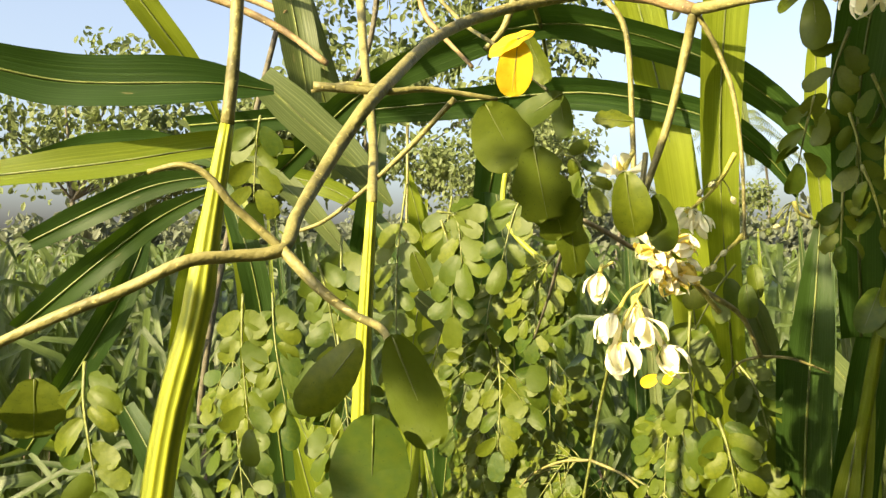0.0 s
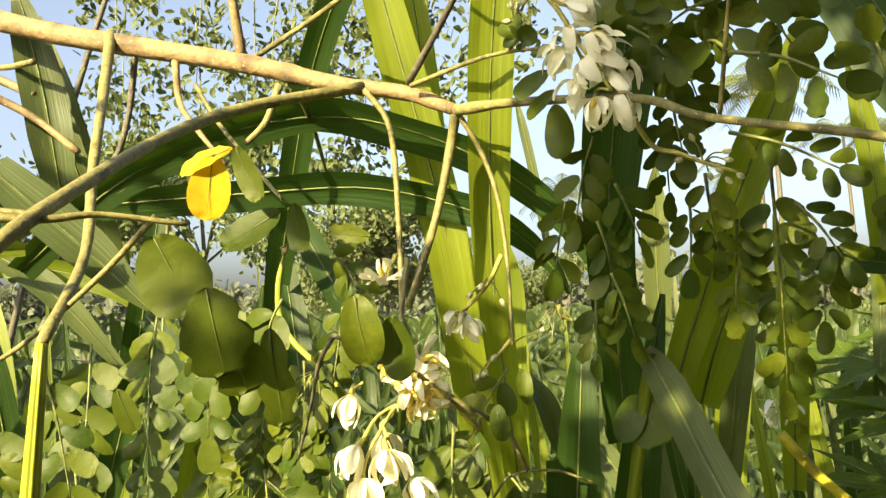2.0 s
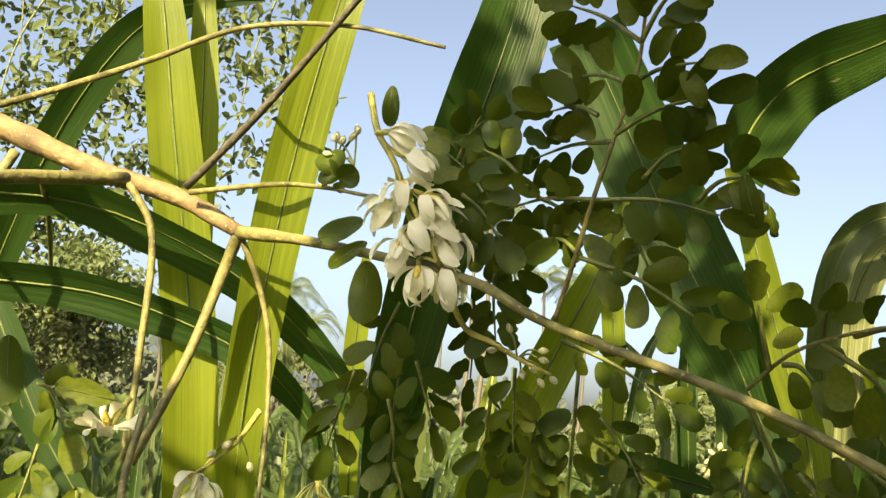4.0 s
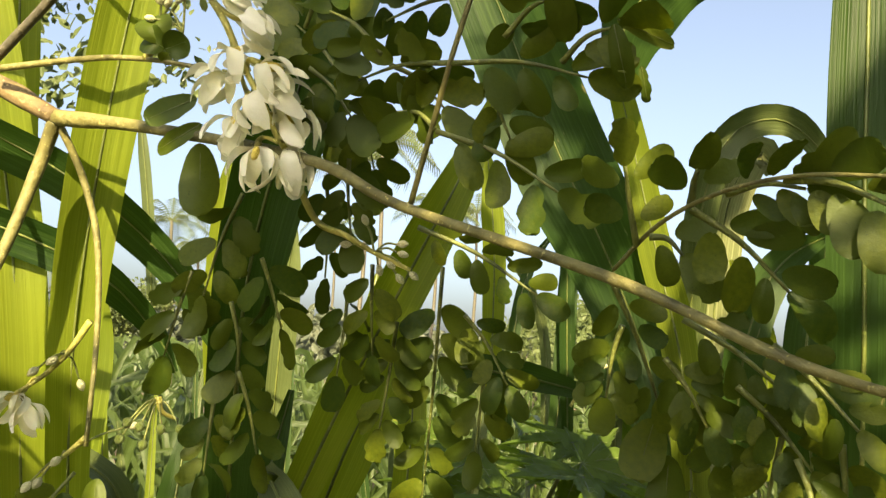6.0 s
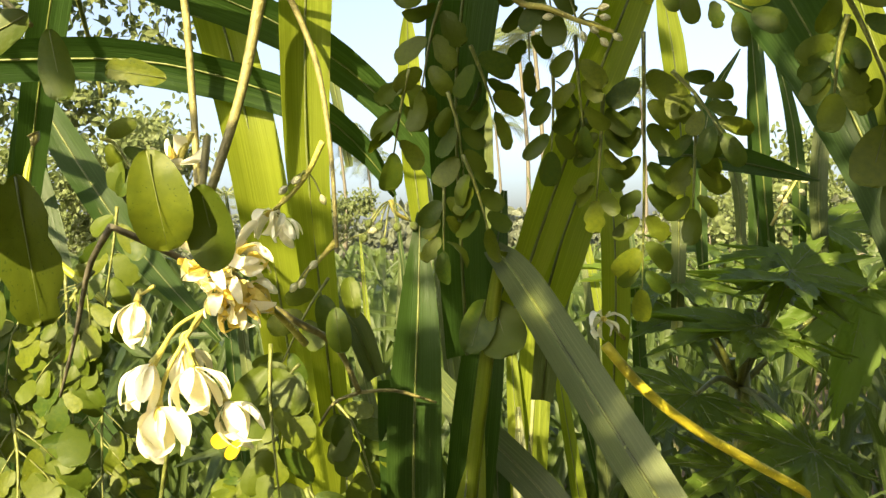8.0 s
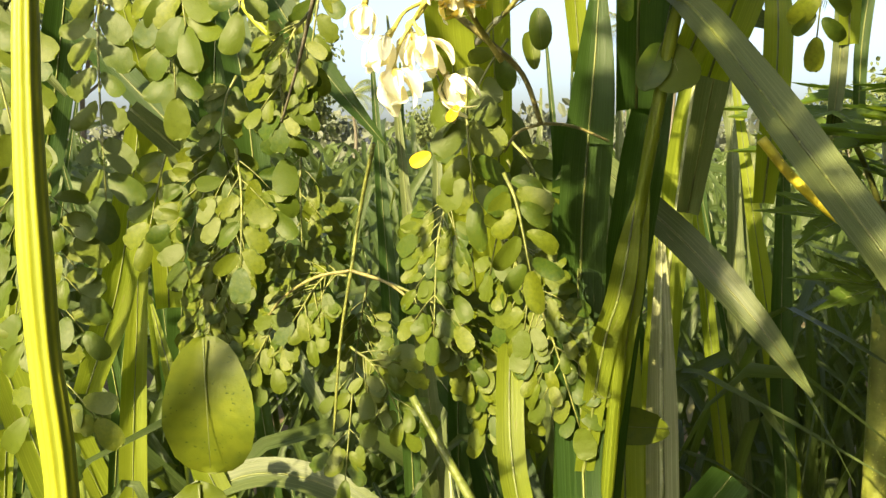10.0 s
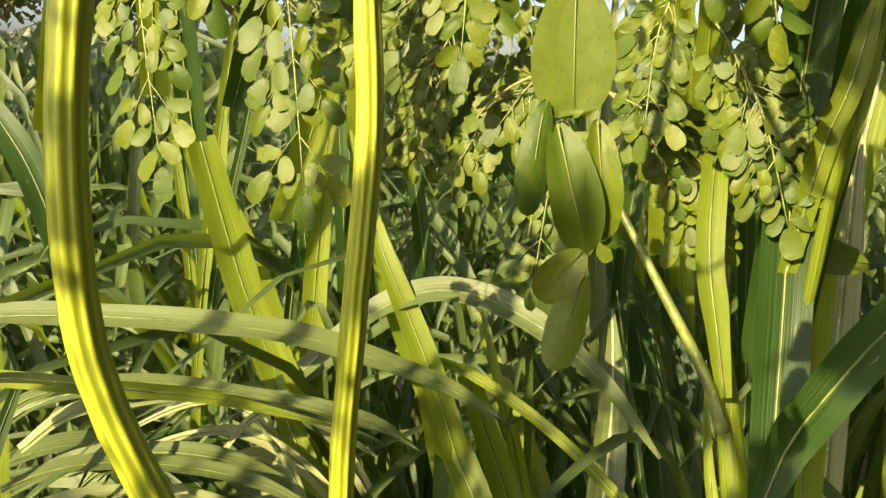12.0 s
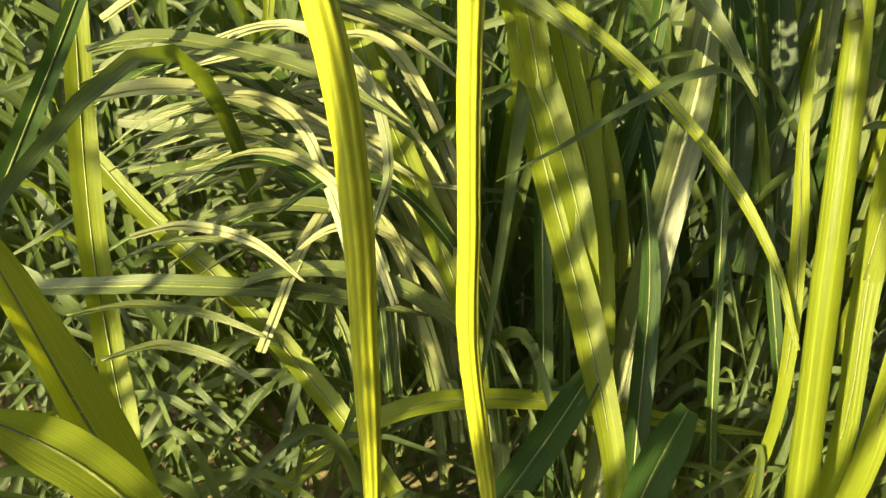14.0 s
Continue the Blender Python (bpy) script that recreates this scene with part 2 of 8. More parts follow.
def leaflet_mesh(name, material, wide, cup, notch=0.0, lop=0.0, bite=0.0, twist=0.0):
    """An oval leaflet one unit long from its stalk at the origin, along +Y, upper side +Z; bite: insect damage at the rim."""
    rows, verts, faces = 11, [], []
    for i in range(rows + 1):
        s = (1 - math.cos(math.pi * i / rows)) / 2
        w = 0.5 * wide * max(0.012, math.sin(math.pi * i / rows) ** 0.9) * (0.80 + 0.34 * s)
        y = s - (notch if i == rows else 0)
        bend = -cup * 0.6 * (s - 0.35) ** 2
        for u in (-1, -0.5, 0, 0.5, 1):
            edge = 0.02 * math.sin(i * 2.3 + u) * abs(u)
            eaten = bite * max(0.0, math.sin(i * 1.9 + 1.3 * u)) ** 2 * abs(u) if i < rows else 0.0
            verts.append((u * w * (1 + lop * u - eaten), y + 0.02 * u * math.sin(3 * s), bend + cup * 0.35 * abs(u) * w - (0.0 if u else 0.008) + edge + twist * u * w * (s - 0.3)))
    for i in range(rows):
        for j in range(4):
            a = i * 5 + j
            faces.append((a, a + 1, a + 6, a + 5))
    me = mesh_of(name, verts, faces, material)
    return me


LEAFLETS = [leaflet_mesh("leaflet", LEAFLET, *shape) for shape in
            ((0.58, 0.5, 0.0, 0.0, 0.0, 0.3), (0.66, -0.3, 0.03, 0.06, 0.05), (0.52, 0.8, 0.0, -0.05, 0.0, -0.5), (0.60, 0.15, 0.04, 0.03),
             (0.62, 0.3, 0.05, 0.02, 0.30, 0.2), (0.55, -0.6, 0.0, 0.05, 0.0, 0.6))]


def frame_matrix(place, along, facing, size, wide=1.0):
    y = Vector(along).normalized()
    z = Vector(facing) - y * Vector(facing).dot(y)
    z = z.normalized() if z.length > 1e-6 else y.orthogonal().normalized()
    x = y.cross(z)
    m = Matrix((x, y, z)).transposed().to_4x4()
    return Matrix.Translation(place) @ m @ Matrix.Diagonal((size * wide, size, size, 1))


def shuffled(r, amount):
    return Vector((r.uniform(-1, 1), r.uniform(-1, 1), r.uniform(-1, 1))) * amount


def facing_at(place, lit):
    return ((EYE_SIDE - Vector(place)).normalized() * (1 - lit) + SUN_FROM * lit).normalized()


def leaf_spray(base, tip, pairs=7, size=0.026, sub=2, seed=0, sag=0.03, lit=0.45, loose=0.45, start=0.2,
               label="drooping moringa leaf spray with oval green leaflets"):
    """A feathery compound leaf: a thin stalk with side stalks that carry opposite oval leaflets."""
    r = random.Random(seed)
    base, tip = Vector(base), Vector(tip)
    mid = (base + tip) / 2 + Vector((r.uniform(-0.4, 0.4), r.uniform(-0.4, 0.4), 1.0)) * sag
    c = spline((base, mid, tip), 40)
    top = thing("leaf_spray", base, label, "leaf spray", "moringa leaf sprays")
    tube("rachis", (base, mid, tip), (0.0016, 0.0012, 0.0006), STALK, top, sides=5, steps=10)
    plane = (facing_at((base + tip) / 2, lit) + shuffled(r, 0.5 * loose)).normalized()

    def put(place, along, s):
        part("leaflet", r.choice(LEAFLETS), top, "", frame_matrix(place, along, plane + shuffled(r, loose), s, r.uniform(0.9, 1.12)))

    side_stalks = []
    for i in range(pairs):
        s = start + (1 - start) * (i + 0.3) / pairs
        k = min(38, int(s * 40))
        t = Vector(c[k + 1] - c[k]).normalized()
        across = t.cross(plane).normalized()
        n_sub = max(0, round(sub * (1.25 - 1.1 * s) + r.uniform(-0.3, 0.3)))
        for sign in (-1, 1):
            p = Vector(c[k]) + t * r.uniform(-0.15, 0.15) * size
            way = (across * sign * r.uniform(0.62, 0.86) + t * r.uniform(0.5, 0.8) + Vector((0, 0, -0.15))).normalized()
            if n_sub == 0:
                put(p + way * 0.004, way, size * r.uniform(0.78, 1.1))
                continue
            reach = size * (0.7 + 0.5 * n_sub)
            end = p + way * reach + Vector((0, 0, -0.18 * reach))
            side_stalks.append((p, end))
            aw = (end - p).normalized()
            ac = aw.cross(plane).normalized()
            for j in range(n_sub):
                q = p + (end - p) * ((j + 0.7) / (n_sub + 0.3))
                for sg in (-1, 1):
                    w2 = (ac * sg * 0.75 + aw * 0.75 + shuffled(r, 0.12)).normalized()
                    put(q + w2 * 0.003, w2, size * r.uniform(0.66, 0.92))
            put(end, aw, size * r.uniform(0.85, 1.12))
    put(tip, (tip - mid).normalized(), size * 1.1)
    for a, b in side_stalks:
        tube("side_stalk", (a, (a + b) / 2 + Vector((0, 0, 0.002)), b), (0.0008, 0.0005), STALK, top, sides=4, steps=3)
    return top


def lone_leaf(place, along, facing, size, wide=1.0, material_mesh=None, name="moringa_leaflet", stalk_from=None,
              label="large smooth oval moringa leaflet on a short stalk", category="leaf"):
    top = thing(name, place, label, category, "single leaflets")
    part("blade", material_mesh or LEAFLETS[rng.randrange(6)], top, "", frame_matrix(place, along, facing, size, wide))
    way = Vector(along).normalized()
    v = [Vector(place) + way * size * s + Vector(facing).normalized() * (0.0002 - 0.012 * size * s) for s in (0.02, 0.4, 0.92)]
    tube("midrib", v, (0.0004 * size / 0.04, 0.00025 * size / 0.04, 0.0001), RIB_GREEN, top, sides=5, steps=6)
    if stalk_from is not None:
        a = Vector(stalk_from)
        tube("leaf_stalk", (a, (a + Vector(place)) / 2 + Vector((0, 0, -0.003)), place), (0.0013, 0.001), STALK, top, sides=5)
    return top


def petal_mesh(name, material, bend, crumple, broad=1.0):
    """A spoon-shaped petal one unit long along +Y that bends back towards -Z at its tip."""
    rows, cols, verts, faces = 10, (-1, -0.6, -0.2, 0.2, 0.6, 1), [], []
    for i in range(rows + 1):
        s = i / rows
        w = 0.028 + 0.155 * broad * math.sin(math.pi * min(0.5, 0.68 * s)) ** 1.4 * (1 if s < 0.72 else math.sqrt(max(0.03, 1 - ((s - 0.72) / 0.28) ** 2)))
        a = bend * s * s
        for u in cols:
            ripple = crumple * (math.sin(7 * s + 2.1 * u) + 0.6 * math.sin(15 * s + 5 * u)) * 0.03
            verts.append((u * w, s * math.cos(a * 0.7), -s * math.sin(a * 0.7) + 0.45 * w * u * u + 0.12 * math.sin(math.pi * s) + ripple))
    k = len(cols)
    for i in range(rows):
        for j in range(k - 1):
            q = i * k + j
            faces.append((q, q + 1, q + k + 1, q + k))
    return mesh_of(name, verts, faces, material)


PETALS = [[petal_mesh("petal", PETAL, *q) for q in ((0.5, 0.4), (1.0, 0.6), (0.2, 0.5), (0.6, 0.5, 0.55), (0.2, 0.3, 0.45))],
          [petal_mesh("petal", WITHERED, *q) for q in ((0.9, 1.6, 0.6), (1.3, 2.0, 0.8), (0.3, 1.8, 0.5), (0.5, 1.0, 0.7), (1.5, 1.5, 0.4))]]


def blob_mesh(name, material, long):
    v, f, _ = tube_data(((0, 0, 0), (0, long * 0.5, 0), (0, long, 0)), (0.12, 0.42, 0.5, 0.40, 0.1), sides=8, steps=8)
    return mesh_of(name, v, f, material)


BUDS = blob_mesh("bud", BUD, 1.5)
CUPPED = leaflet_mesh("cupped_leaf", LEAFLET, 0.95, 1.7)
GREEN_BUD = blob_mesh("green_bud", FRUIT, 1.1)
STAMENS = blob_mesh("stamen_tuft", STAMEN, 2.4)


def flower(cluster, place, opens, size, stem_from, withered=0, seed=0):
    """A nodding flower: broad petals that hang like a hood and narrow ones below, round a tuft of stamens on a thin stem."""
    r = random.Random(seed)
    o = Vector(opens).normalized()
    a = Vector(stem_from)
    back = Vector(place) - o * size * 0.25
    stem = tube("flower", (a, (a + back) / 2 + shuffled(r, 0.004), back, place), (0.0013, 0.0011, 0.0016, 0.0026), PEDICEL, cluster,
                "nodding cream moringa flower with bent petals", sides=6)
    x = o.orthogonal().normalized()
    y = o.cross(x)
    count = 9
    for k in range(count):
        g = 2 * math.pi * (k + r.uniform(-0.25, 0.25)) / count
        out = x * math.cos(g) + y * math.sin(g)
        spread = r.uniform(0.3, 1.15)
        way = (o * 0.75 + out * spread + Vector((0, 0, -0.5 if not withered else -0.2))).normalized()
        kind = r.randrange(3) if k % 2 == 0 or withered else 3 + r.randrange(2)
        part("petal", PETALS[1 if withered and k % 2 else 0][kind], stem, "", frame_matrix(Vector(place), way, out + o * 0.35 + shuffled(r, 0.3), size * r.uniform(0.7, 1.0), r.uniform(0.85, 1.15)))
    part("stamen_tuft", STAMENS, stem, "yellow stamens", frame_matrix(Vector(place), o + shuffled(r, 0.2), x, size * 0.2))
    return stem


def flower_cluster(stem, label, group="flower clusters"):
    top = thing("flower_cluster", stem[0], label, "flowers", group)
    tube("stalk", stem, (0.0026, 0.0019, 0.0012), PEDICEL, top, sides=6)
    return top


def bud(cluster, place, size, stem_from, green=False):
    a, b = Vector(stem_from), Vector(place)
    stem = tube("bud_stem", (a, (a + b) / 2 + Vector((0, 0, 0.003)), b), (0.0008, 0.0007), STALK, cluster, sides=5)
    part("bud", GREEN_BUD if green else BUDS, stem, "", frame_matrix(b, (b - a).normalized() + Vector((0.01, 0, -0.3)), (0.3, -1, 0.2), size))


def branch(top, points, radii, material=None, name="limb", **more):
    return tube(name, points, radii, material or BARK, top, knobs=more.pop("knobs", 0.12), **more)


def seed_pod(points, radius, stalk, label):
    """A long hanging pod with nine ribs that narrows to both ends."""
    top = thing("seed_pod", points[0], label, "seed pod", "hanging seed pods")
    tube("pod", points, (radius * 0.45, radius * 0.95, radius, radius, radius, radius, radius, radius * 0.9, radius * 0.3), POD, top,
         sides=36, steps=70, ribs=9, rib_depth=0.10, knobs=0.08)
    tube("pod_stalk", stalk, (0.006, 0.0045, 0.0040, radius * 0.5), TWIG, top, sides=8, knobs=0.15)
    return top


def papaya_leaf(plant, centre, outward, facing, size, petiole_from, lobes=7, seed=0, yellow=False):
    """A wide lobed leaf with pointed teeth and raised pale veins, on a long stalk."""
    r = random.Random(seed)
    place = Vector(centre)
    o = Vector(outward).normalized()
    z = (Vector(facing) - o * Vector(facing).dot(o)).normalized()
    x = o.cross(z)
    step = 0.74
    gaps = (0.0, 0.10, 0.18, 0.30, 0.38, 0.55, 0.64, 0.80, 1.0)
    shape = (1.0, 0.86, 0.72, 0.80, 0.63, 0.66, 0.54, 0.52, 0.36)
    long = [size * (0.60 + 0.40 * math.cos((k - (lobes - 1) / 2) * step * 0.6)) * r.uniform(0.9, 1.08) for k in range(lobes)]
    sag = [r.uniform(0.02, 0.22) for k in range(lobes)]
    skew = [r.uniform(-0.12, 0.12) for k in range(lobes)]

    def at(g, s):
        """The place at the angle g, the part s of the way to the outline."""
        f = g / step + (lobes - 1) / 2
        k = min(lobes - 1, max(0, round(f)))
        u = f - k
        rim = long[k] * float(np.interp(min(1, abs(2 * u) * (1 + skew[k] * (1 if u > 0 else -1))), gaps, shape))
        d = o * math.cos(g) + x * math.sin(g)
        q = rim * s
        fold = 0.10 * q * abs(2 * u)
        return place + d * q + z * (fold - sag[k] * (1 - abs(u)) * q * q / size + 0.012 * size * math.sin(9 * g + 14 * s))

    rings, around = 7, lobes * 24
    end = step * lobes / 2
    verts, faces = [at(0, 0)], []
    for i in range(1, rings + 1):
        for j in range(around + 1):
            verts.append(at(-end + 2 * end * j / around, i / rings))
    w = around + 1
    faces += [(0, 1 + j, 2 + j) for j in range(around)]
    for i in range(rings - 1):
        for j in range(around):
            q = 1 + i * w + j
            faces.append((q, q + w, q + w + 1, q + 1))
    leaf = part("leaf", mesh_of("leaf", verts, faces, PAPAYA), plant)
    for k in range(lobes):
        g = (k - (lobes - 1) / 2) * step
        tube("vein", [at(g, s) + z * 0.0006 for s in (0, 0.25, 0.5, 0.75, 0.98)], (0.0012, 0.0008, 0.0003), VEIN, leaf, sides=4, steps=8)
        for s, u in ((0.30, 0.15), (0.30, -0.15), (0.52, 0.15), (0.52, -0.15)):
            tube("vein", [at(g, s) + z * 0.0005, at(g + u * 0.5, s + 0.13) + z * 0.0005, at(g + u, s + 0.30) + z * 0.0005], (0.0006, 0.0003), VEIN, leaf, sides=4, steps=4)
    a = Vector(petiole_from)
    tube("petiole", (a, (a + place) / 2 + Vector((0, 0, 0.02)), place), (0.006, 0.0045, 0.003), YELLOW_STALK if yellow else STALK, plant, sides=8)
    return leaf


def blades_stuff(name, label, category, boxes, material, seed):
    """Many arching blades in one mesh; boxes: (count, x0, x1, y0, y1, low, high, width, lean, bias)."""
    r = random.Random(seed)
    verts, faces, uvs = [], [], []
    for count, x0, x1, y0, y1, low, high, width, lean, bias in boxes:
        for _ in range(count):
            x, y = r.uniform(x0, x1), r.uniform(y0, y1)
            h = r.uniform(low, high)
            g = r.uniform(0, 2 * math.pi)
            out = Vector((math.cos(g) - bias, math.sin(g) - 0.3 * bias, 0)).normalized()
            reach = h * r.uniform(0.15, 1.0) * lean
            droop = r.uniform(0.0, 0.75)
            z0 = r.uniform(0, 0.35) * h
            pts = (Vector((x, y, z0)), Vector((x, y, z0)) + out * reach * 0.25 + Vector((0, 0, (h - z0) * 0.62)),
                   Vector((x, y, h)) + out * reach * 0.62, Vector((x, y, h - droop * h * 0.55)) + out * reach * 1.15)
            v, f, u, _ = ribbon_data(pts, width * r.uniform(0.5, 1.2), turn=r.uniform(-1.2, 1.2), steps=14 if y1 < 2.2 else 8, wave=0.0,
                                     face=(r.uniform(-0.7, 0.4), -1, r.uniform(0.2, 1.2)), seed=r.randrange(9999))
            faces += [tuple(q + len(verts) for q in p) for p in f]
            verts += v
            uvs += u
    me = mesh_of(name, verts, faces, material, uvs)
    return tagged(new(name, me), label, category, kind="stuff")


def crown_mesh(name, centres, count, leaf, material, seed):
    """Loose leafage: small ovals scattered about the centres (x, y, z, radius)."""
    r = random.Random(seed)
    verts, faces = [], []
    for cx, cy, cz, rad in centres:
        for _ in range(count):
            d = shuffled(r, 1.0)
            p = Vector((cx, cy, cz)) + d * rad * r.uniform(0.3, 1.0)
            m = frame_matrix(p, shuffled(r, 1.0) + Vector((0, 0, -0.6)), shuffled(r, 1.0) + Vector((-0.4, -0.7, 0.5)), leaf * r.uniform(0.6, 1.3), r.uniform(0.8, 1.1))
            k = len(verts)
            for q in ((0, 0, 0), (0.27, 0.35, 0.05), (0.24, 0.72, 0.04), (0, 1, -0.05), (-0.24, 0.72, 0.04), (-0.27, 0.35, 0.05)):
                verts.append(m @ Vector(q))
            faces += [(k, k + 1, k + 2, k + 3), (k, k + 3, k + 4, k + 5)]
    return mesh_of(name, verts, faces, material, smooth=False)


# ---- the place ----

def ground_sheet():
    n, verts, faces = 60, [], []
    ring = [-400, -150, -60, -25] + [-12 + 24 * i / (n - 1) for i in range(n)] + [25, 60, 150, 400]
    for y in ring:
        for x in ring:
            near = abs(x) < 12 and abs(y) < 12
            verts.append((x, y, 0.05 * noise.noise(Vector((x * 1.3, y * 1.3, 0))) + 0.02 * noise.noise(Vector((x * 6, y * 6, 3))) if near else 0))
    k = len(ring)
    for i in range(k - 1):
        for j in range(k - 1):
            faces.append((i * k + j, i * k + j + 1, (i + 1) * k + j + 1, (i + 1) * k + j))
    return tagged(new("ground", mesh_of("ground", verts, faces, SOIL)), "bare brown field soil under grass", "ground", kind="structure")


ground_sheet()
blades_stuff("field_grass", "dense tall green cane grass with arching blades", "grass", (
    (160, -1.4, 0.9, 1.1, 2.0, 0.35, 0.85, 0.019, 1.3, 0.9),
    (340, -2.4, 0.8, 1.5, 2.8, 0.45, 1.0, 0.030, 1.2, 0.5),
    (60, -0.3, 1.0, 1.2, 2.0, 0.40, 0.95, 0.022, 0.35, 0.2),
    (420, -3.2, 1.0, 2.4, 4.2, 0.9, 1.40, 0.034, 0.8, 0.3),
    (520, -5.0, 2.0, 4.0, 8.0, 1.1, 1.62, 0.045, 0.6, 0),
    (420, 0.6, 2.6, 1.4, 2.8, 0.5, 1.15, 0.030, 0.8, 0.3),
    (600, 1.0, 7.0, 2.6, 7.0, 0.9, 1.40, 0.045, 0.7, 0),
    (420, 3.0, 12.0, -1.0, 9.0, 1.0, 1.50, 0.06, 0.6, 0),
    (700, -10.0, 22.0, 8.0, 24.0, 1.1, 1.6, 0.14, 0.6, 0),
    (200, -1.2, 1.0, 0.95, 1.7, 0.12, 0.45, 0.014, 1.4, 0.4),
    (160, -1.3, 1.1, 0.75, 1.5, 0.12, 0.42, 0.013, 1.2, 0.4),
    (280, -0.7, 0.9, 0.65, 1.5, 0.15, 0.5, 0.014, 1.1, 0.3),
    # Unseen stands behind and beside the camera, added to block sky light.
    (700, -5.0, 4.5, -6.0, -2.0, 1.2, 2.1, 0.06, 0.5, 0),
    (260, 1.0, 3.5, -2.0, 0.2, 1.4, 2.6, 0.06, 0.4, 0),
    (200, -0.2, 1.4, -1.0, -0.42, 1.5, 2.5, 0.05, 0.25, 0),
    (260, -4.0, -1.2, -0.5, 2.6, 0.4, 0.9, 0.05, 0.6, 0),
    # Unseen tall blades added up-sun to shade the low grass.
    (14, -1.15, -0.78, -0.58, 0.0, 1.2, 1.6, 0.036, 0.3, 0),
    (3, -1.8, -1.35, -0.45, 0.0, 1.45, 1.9, 0.036, 0.3, 0),
), CANE_FIELD, 3)


def far_tree(place, height, spread, seed, label):
    r = random.Random(seed)
    x, y, z = place
    top = thing("tree", place, label, "tree", "far trees")
    trunk = [(x, y, 0), (x + 0.02 * height, y, height * 0.4), (x - 0.01 * height, y, height * 0.8)]
    tube("trunk", trunk, (0.014 * height, 0.010 * height, 0.004 * height), DARK_TWIG, top, sides=8)
    centres = []
    for k in range(9):
        g, q = r.uniform(0, 6.28), r.uniform(0.2, 1) * spread
        c = (x + q * math.cos(g), y + q * math.sin(g), height * r.uniform(0.5, 0.98))
        centres.append((*c, spread * r.uniform(0.3, 0.5)))
        tube("limb", (trunk[1], ((trunk[1][0] + c[0]) / 2, (trunk[1][1] + c[1]) / 2, (trunk[1][2] + c[2]) / 2 + 0.2), c), (0.006 * height, 0.002 * height), DARK_TWIG, top, sides=5)
    part("crown", crown_mesh("crown", centres, 420, spread * 0.075, LEAFLET_HAZED, seed), top)


def palm(place, height, seed):
    r = random.Random(seed)
    x, y, z = place
    top = thing("palm_tree", place, "tall far palm with a ragged crown of fronds", "palm", "far palms")
    tube("trunk", ((x, y, 0), (x + 0.3, y, height * 0.5), (x, y, height)), (0.13, 0.10, 0.08), DARK_TWIG, top, sides=8)
    for k in range(14):
        g = k * 2.4 + r.uniform(-0.3, 0.3)
        up = r.uniform(-0.2, 1.1)
        d = Vector((math.cos(g), math.sin(g), 0))
        a = Vector((x, y, height))
        pts = spline((a, a + d * 1.3 + Vector((0, 0, up)), a + d * 2.6 + Vector((0, 0, up * 0.5 - 0.9))), 24)
        v, f = [], []
        for i in range(3, 24):
            t = Vector(pts[i + 1] if i < 24 else pts[i]) - Vector(pts[i - 1])
            s = t.cross(Vector((0, 0, 1))).normalized()
            for sg in (-1, 1):
                b = len(v)
                q = Vector(pts[i])
                e = q + s * sg * 0.55 + t.normalized() * 0.3 + Vector((0, 0, -0.35))
                v += [q, q + t.normalized() * 0.07, e]
                f.append((b, b + 1, b + 2))
        frond = part("frond", mesh_of("frond", v, f, LEAFLET_HAZED, smooth=False), top)
        tube("rib", [tuple(pts[i]) for i in (0, 8, 16, 24)], (0.03, 0.008), STALK, frond, sides=4)

# Trees out of view on all sides, added to dim the sky light.
for spot, h in (((2.6, -2.4, 0), 5.5), ((0.6, -4.2, 0), 5.0), ((-3.6, 2.2, 0), 4.6), ((3.8, -0.6, 0), 4.2)):
    far_tree(spot, h, 1.7, int(h * 10), "unseen leafy tree added to block sky light")

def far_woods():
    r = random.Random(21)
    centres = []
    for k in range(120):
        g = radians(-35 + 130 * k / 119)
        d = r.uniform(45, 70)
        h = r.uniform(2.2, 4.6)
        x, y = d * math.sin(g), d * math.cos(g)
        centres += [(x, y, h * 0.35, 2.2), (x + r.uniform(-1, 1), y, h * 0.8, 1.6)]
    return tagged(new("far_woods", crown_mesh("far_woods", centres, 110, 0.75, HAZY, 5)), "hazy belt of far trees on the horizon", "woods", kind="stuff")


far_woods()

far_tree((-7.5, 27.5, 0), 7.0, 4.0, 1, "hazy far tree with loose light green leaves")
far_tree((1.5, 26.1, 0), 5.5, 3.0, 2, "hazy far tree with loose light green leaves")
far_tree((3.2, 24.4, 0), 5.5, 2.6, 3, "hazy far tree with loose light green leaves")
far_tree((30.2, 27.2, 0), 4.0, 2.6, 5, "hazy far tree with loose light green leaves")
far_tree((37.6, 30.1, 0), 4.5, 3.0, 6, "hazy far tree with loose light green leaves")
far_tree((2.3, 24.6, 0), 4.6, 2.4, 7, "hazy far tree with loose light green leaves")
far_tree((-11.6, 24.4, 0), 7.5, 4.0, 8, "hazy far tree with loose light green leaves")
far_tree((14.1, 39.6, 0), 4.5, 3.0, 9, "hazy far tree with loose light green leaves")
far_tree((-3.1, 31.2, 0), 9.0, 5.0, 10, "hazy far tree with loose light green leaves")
palm((18.9, 27.6, 0), 10.6, 1)
palm((16.2, 44.0, 0), 8.3, 2)
palm((9.4, 43.4, 0), 4.9, 3)
palm((32.4, 36.4, 0), 10.8, 4)
palm((31.3, 51.1, 0), 10.9, 5)
palm((21.0, 31.9, 0), 11.0, 6)
palm((29.2, 36.4, 0), 10.7, 7)
palm((22.6, 55.4, 0), 8.1, 8)

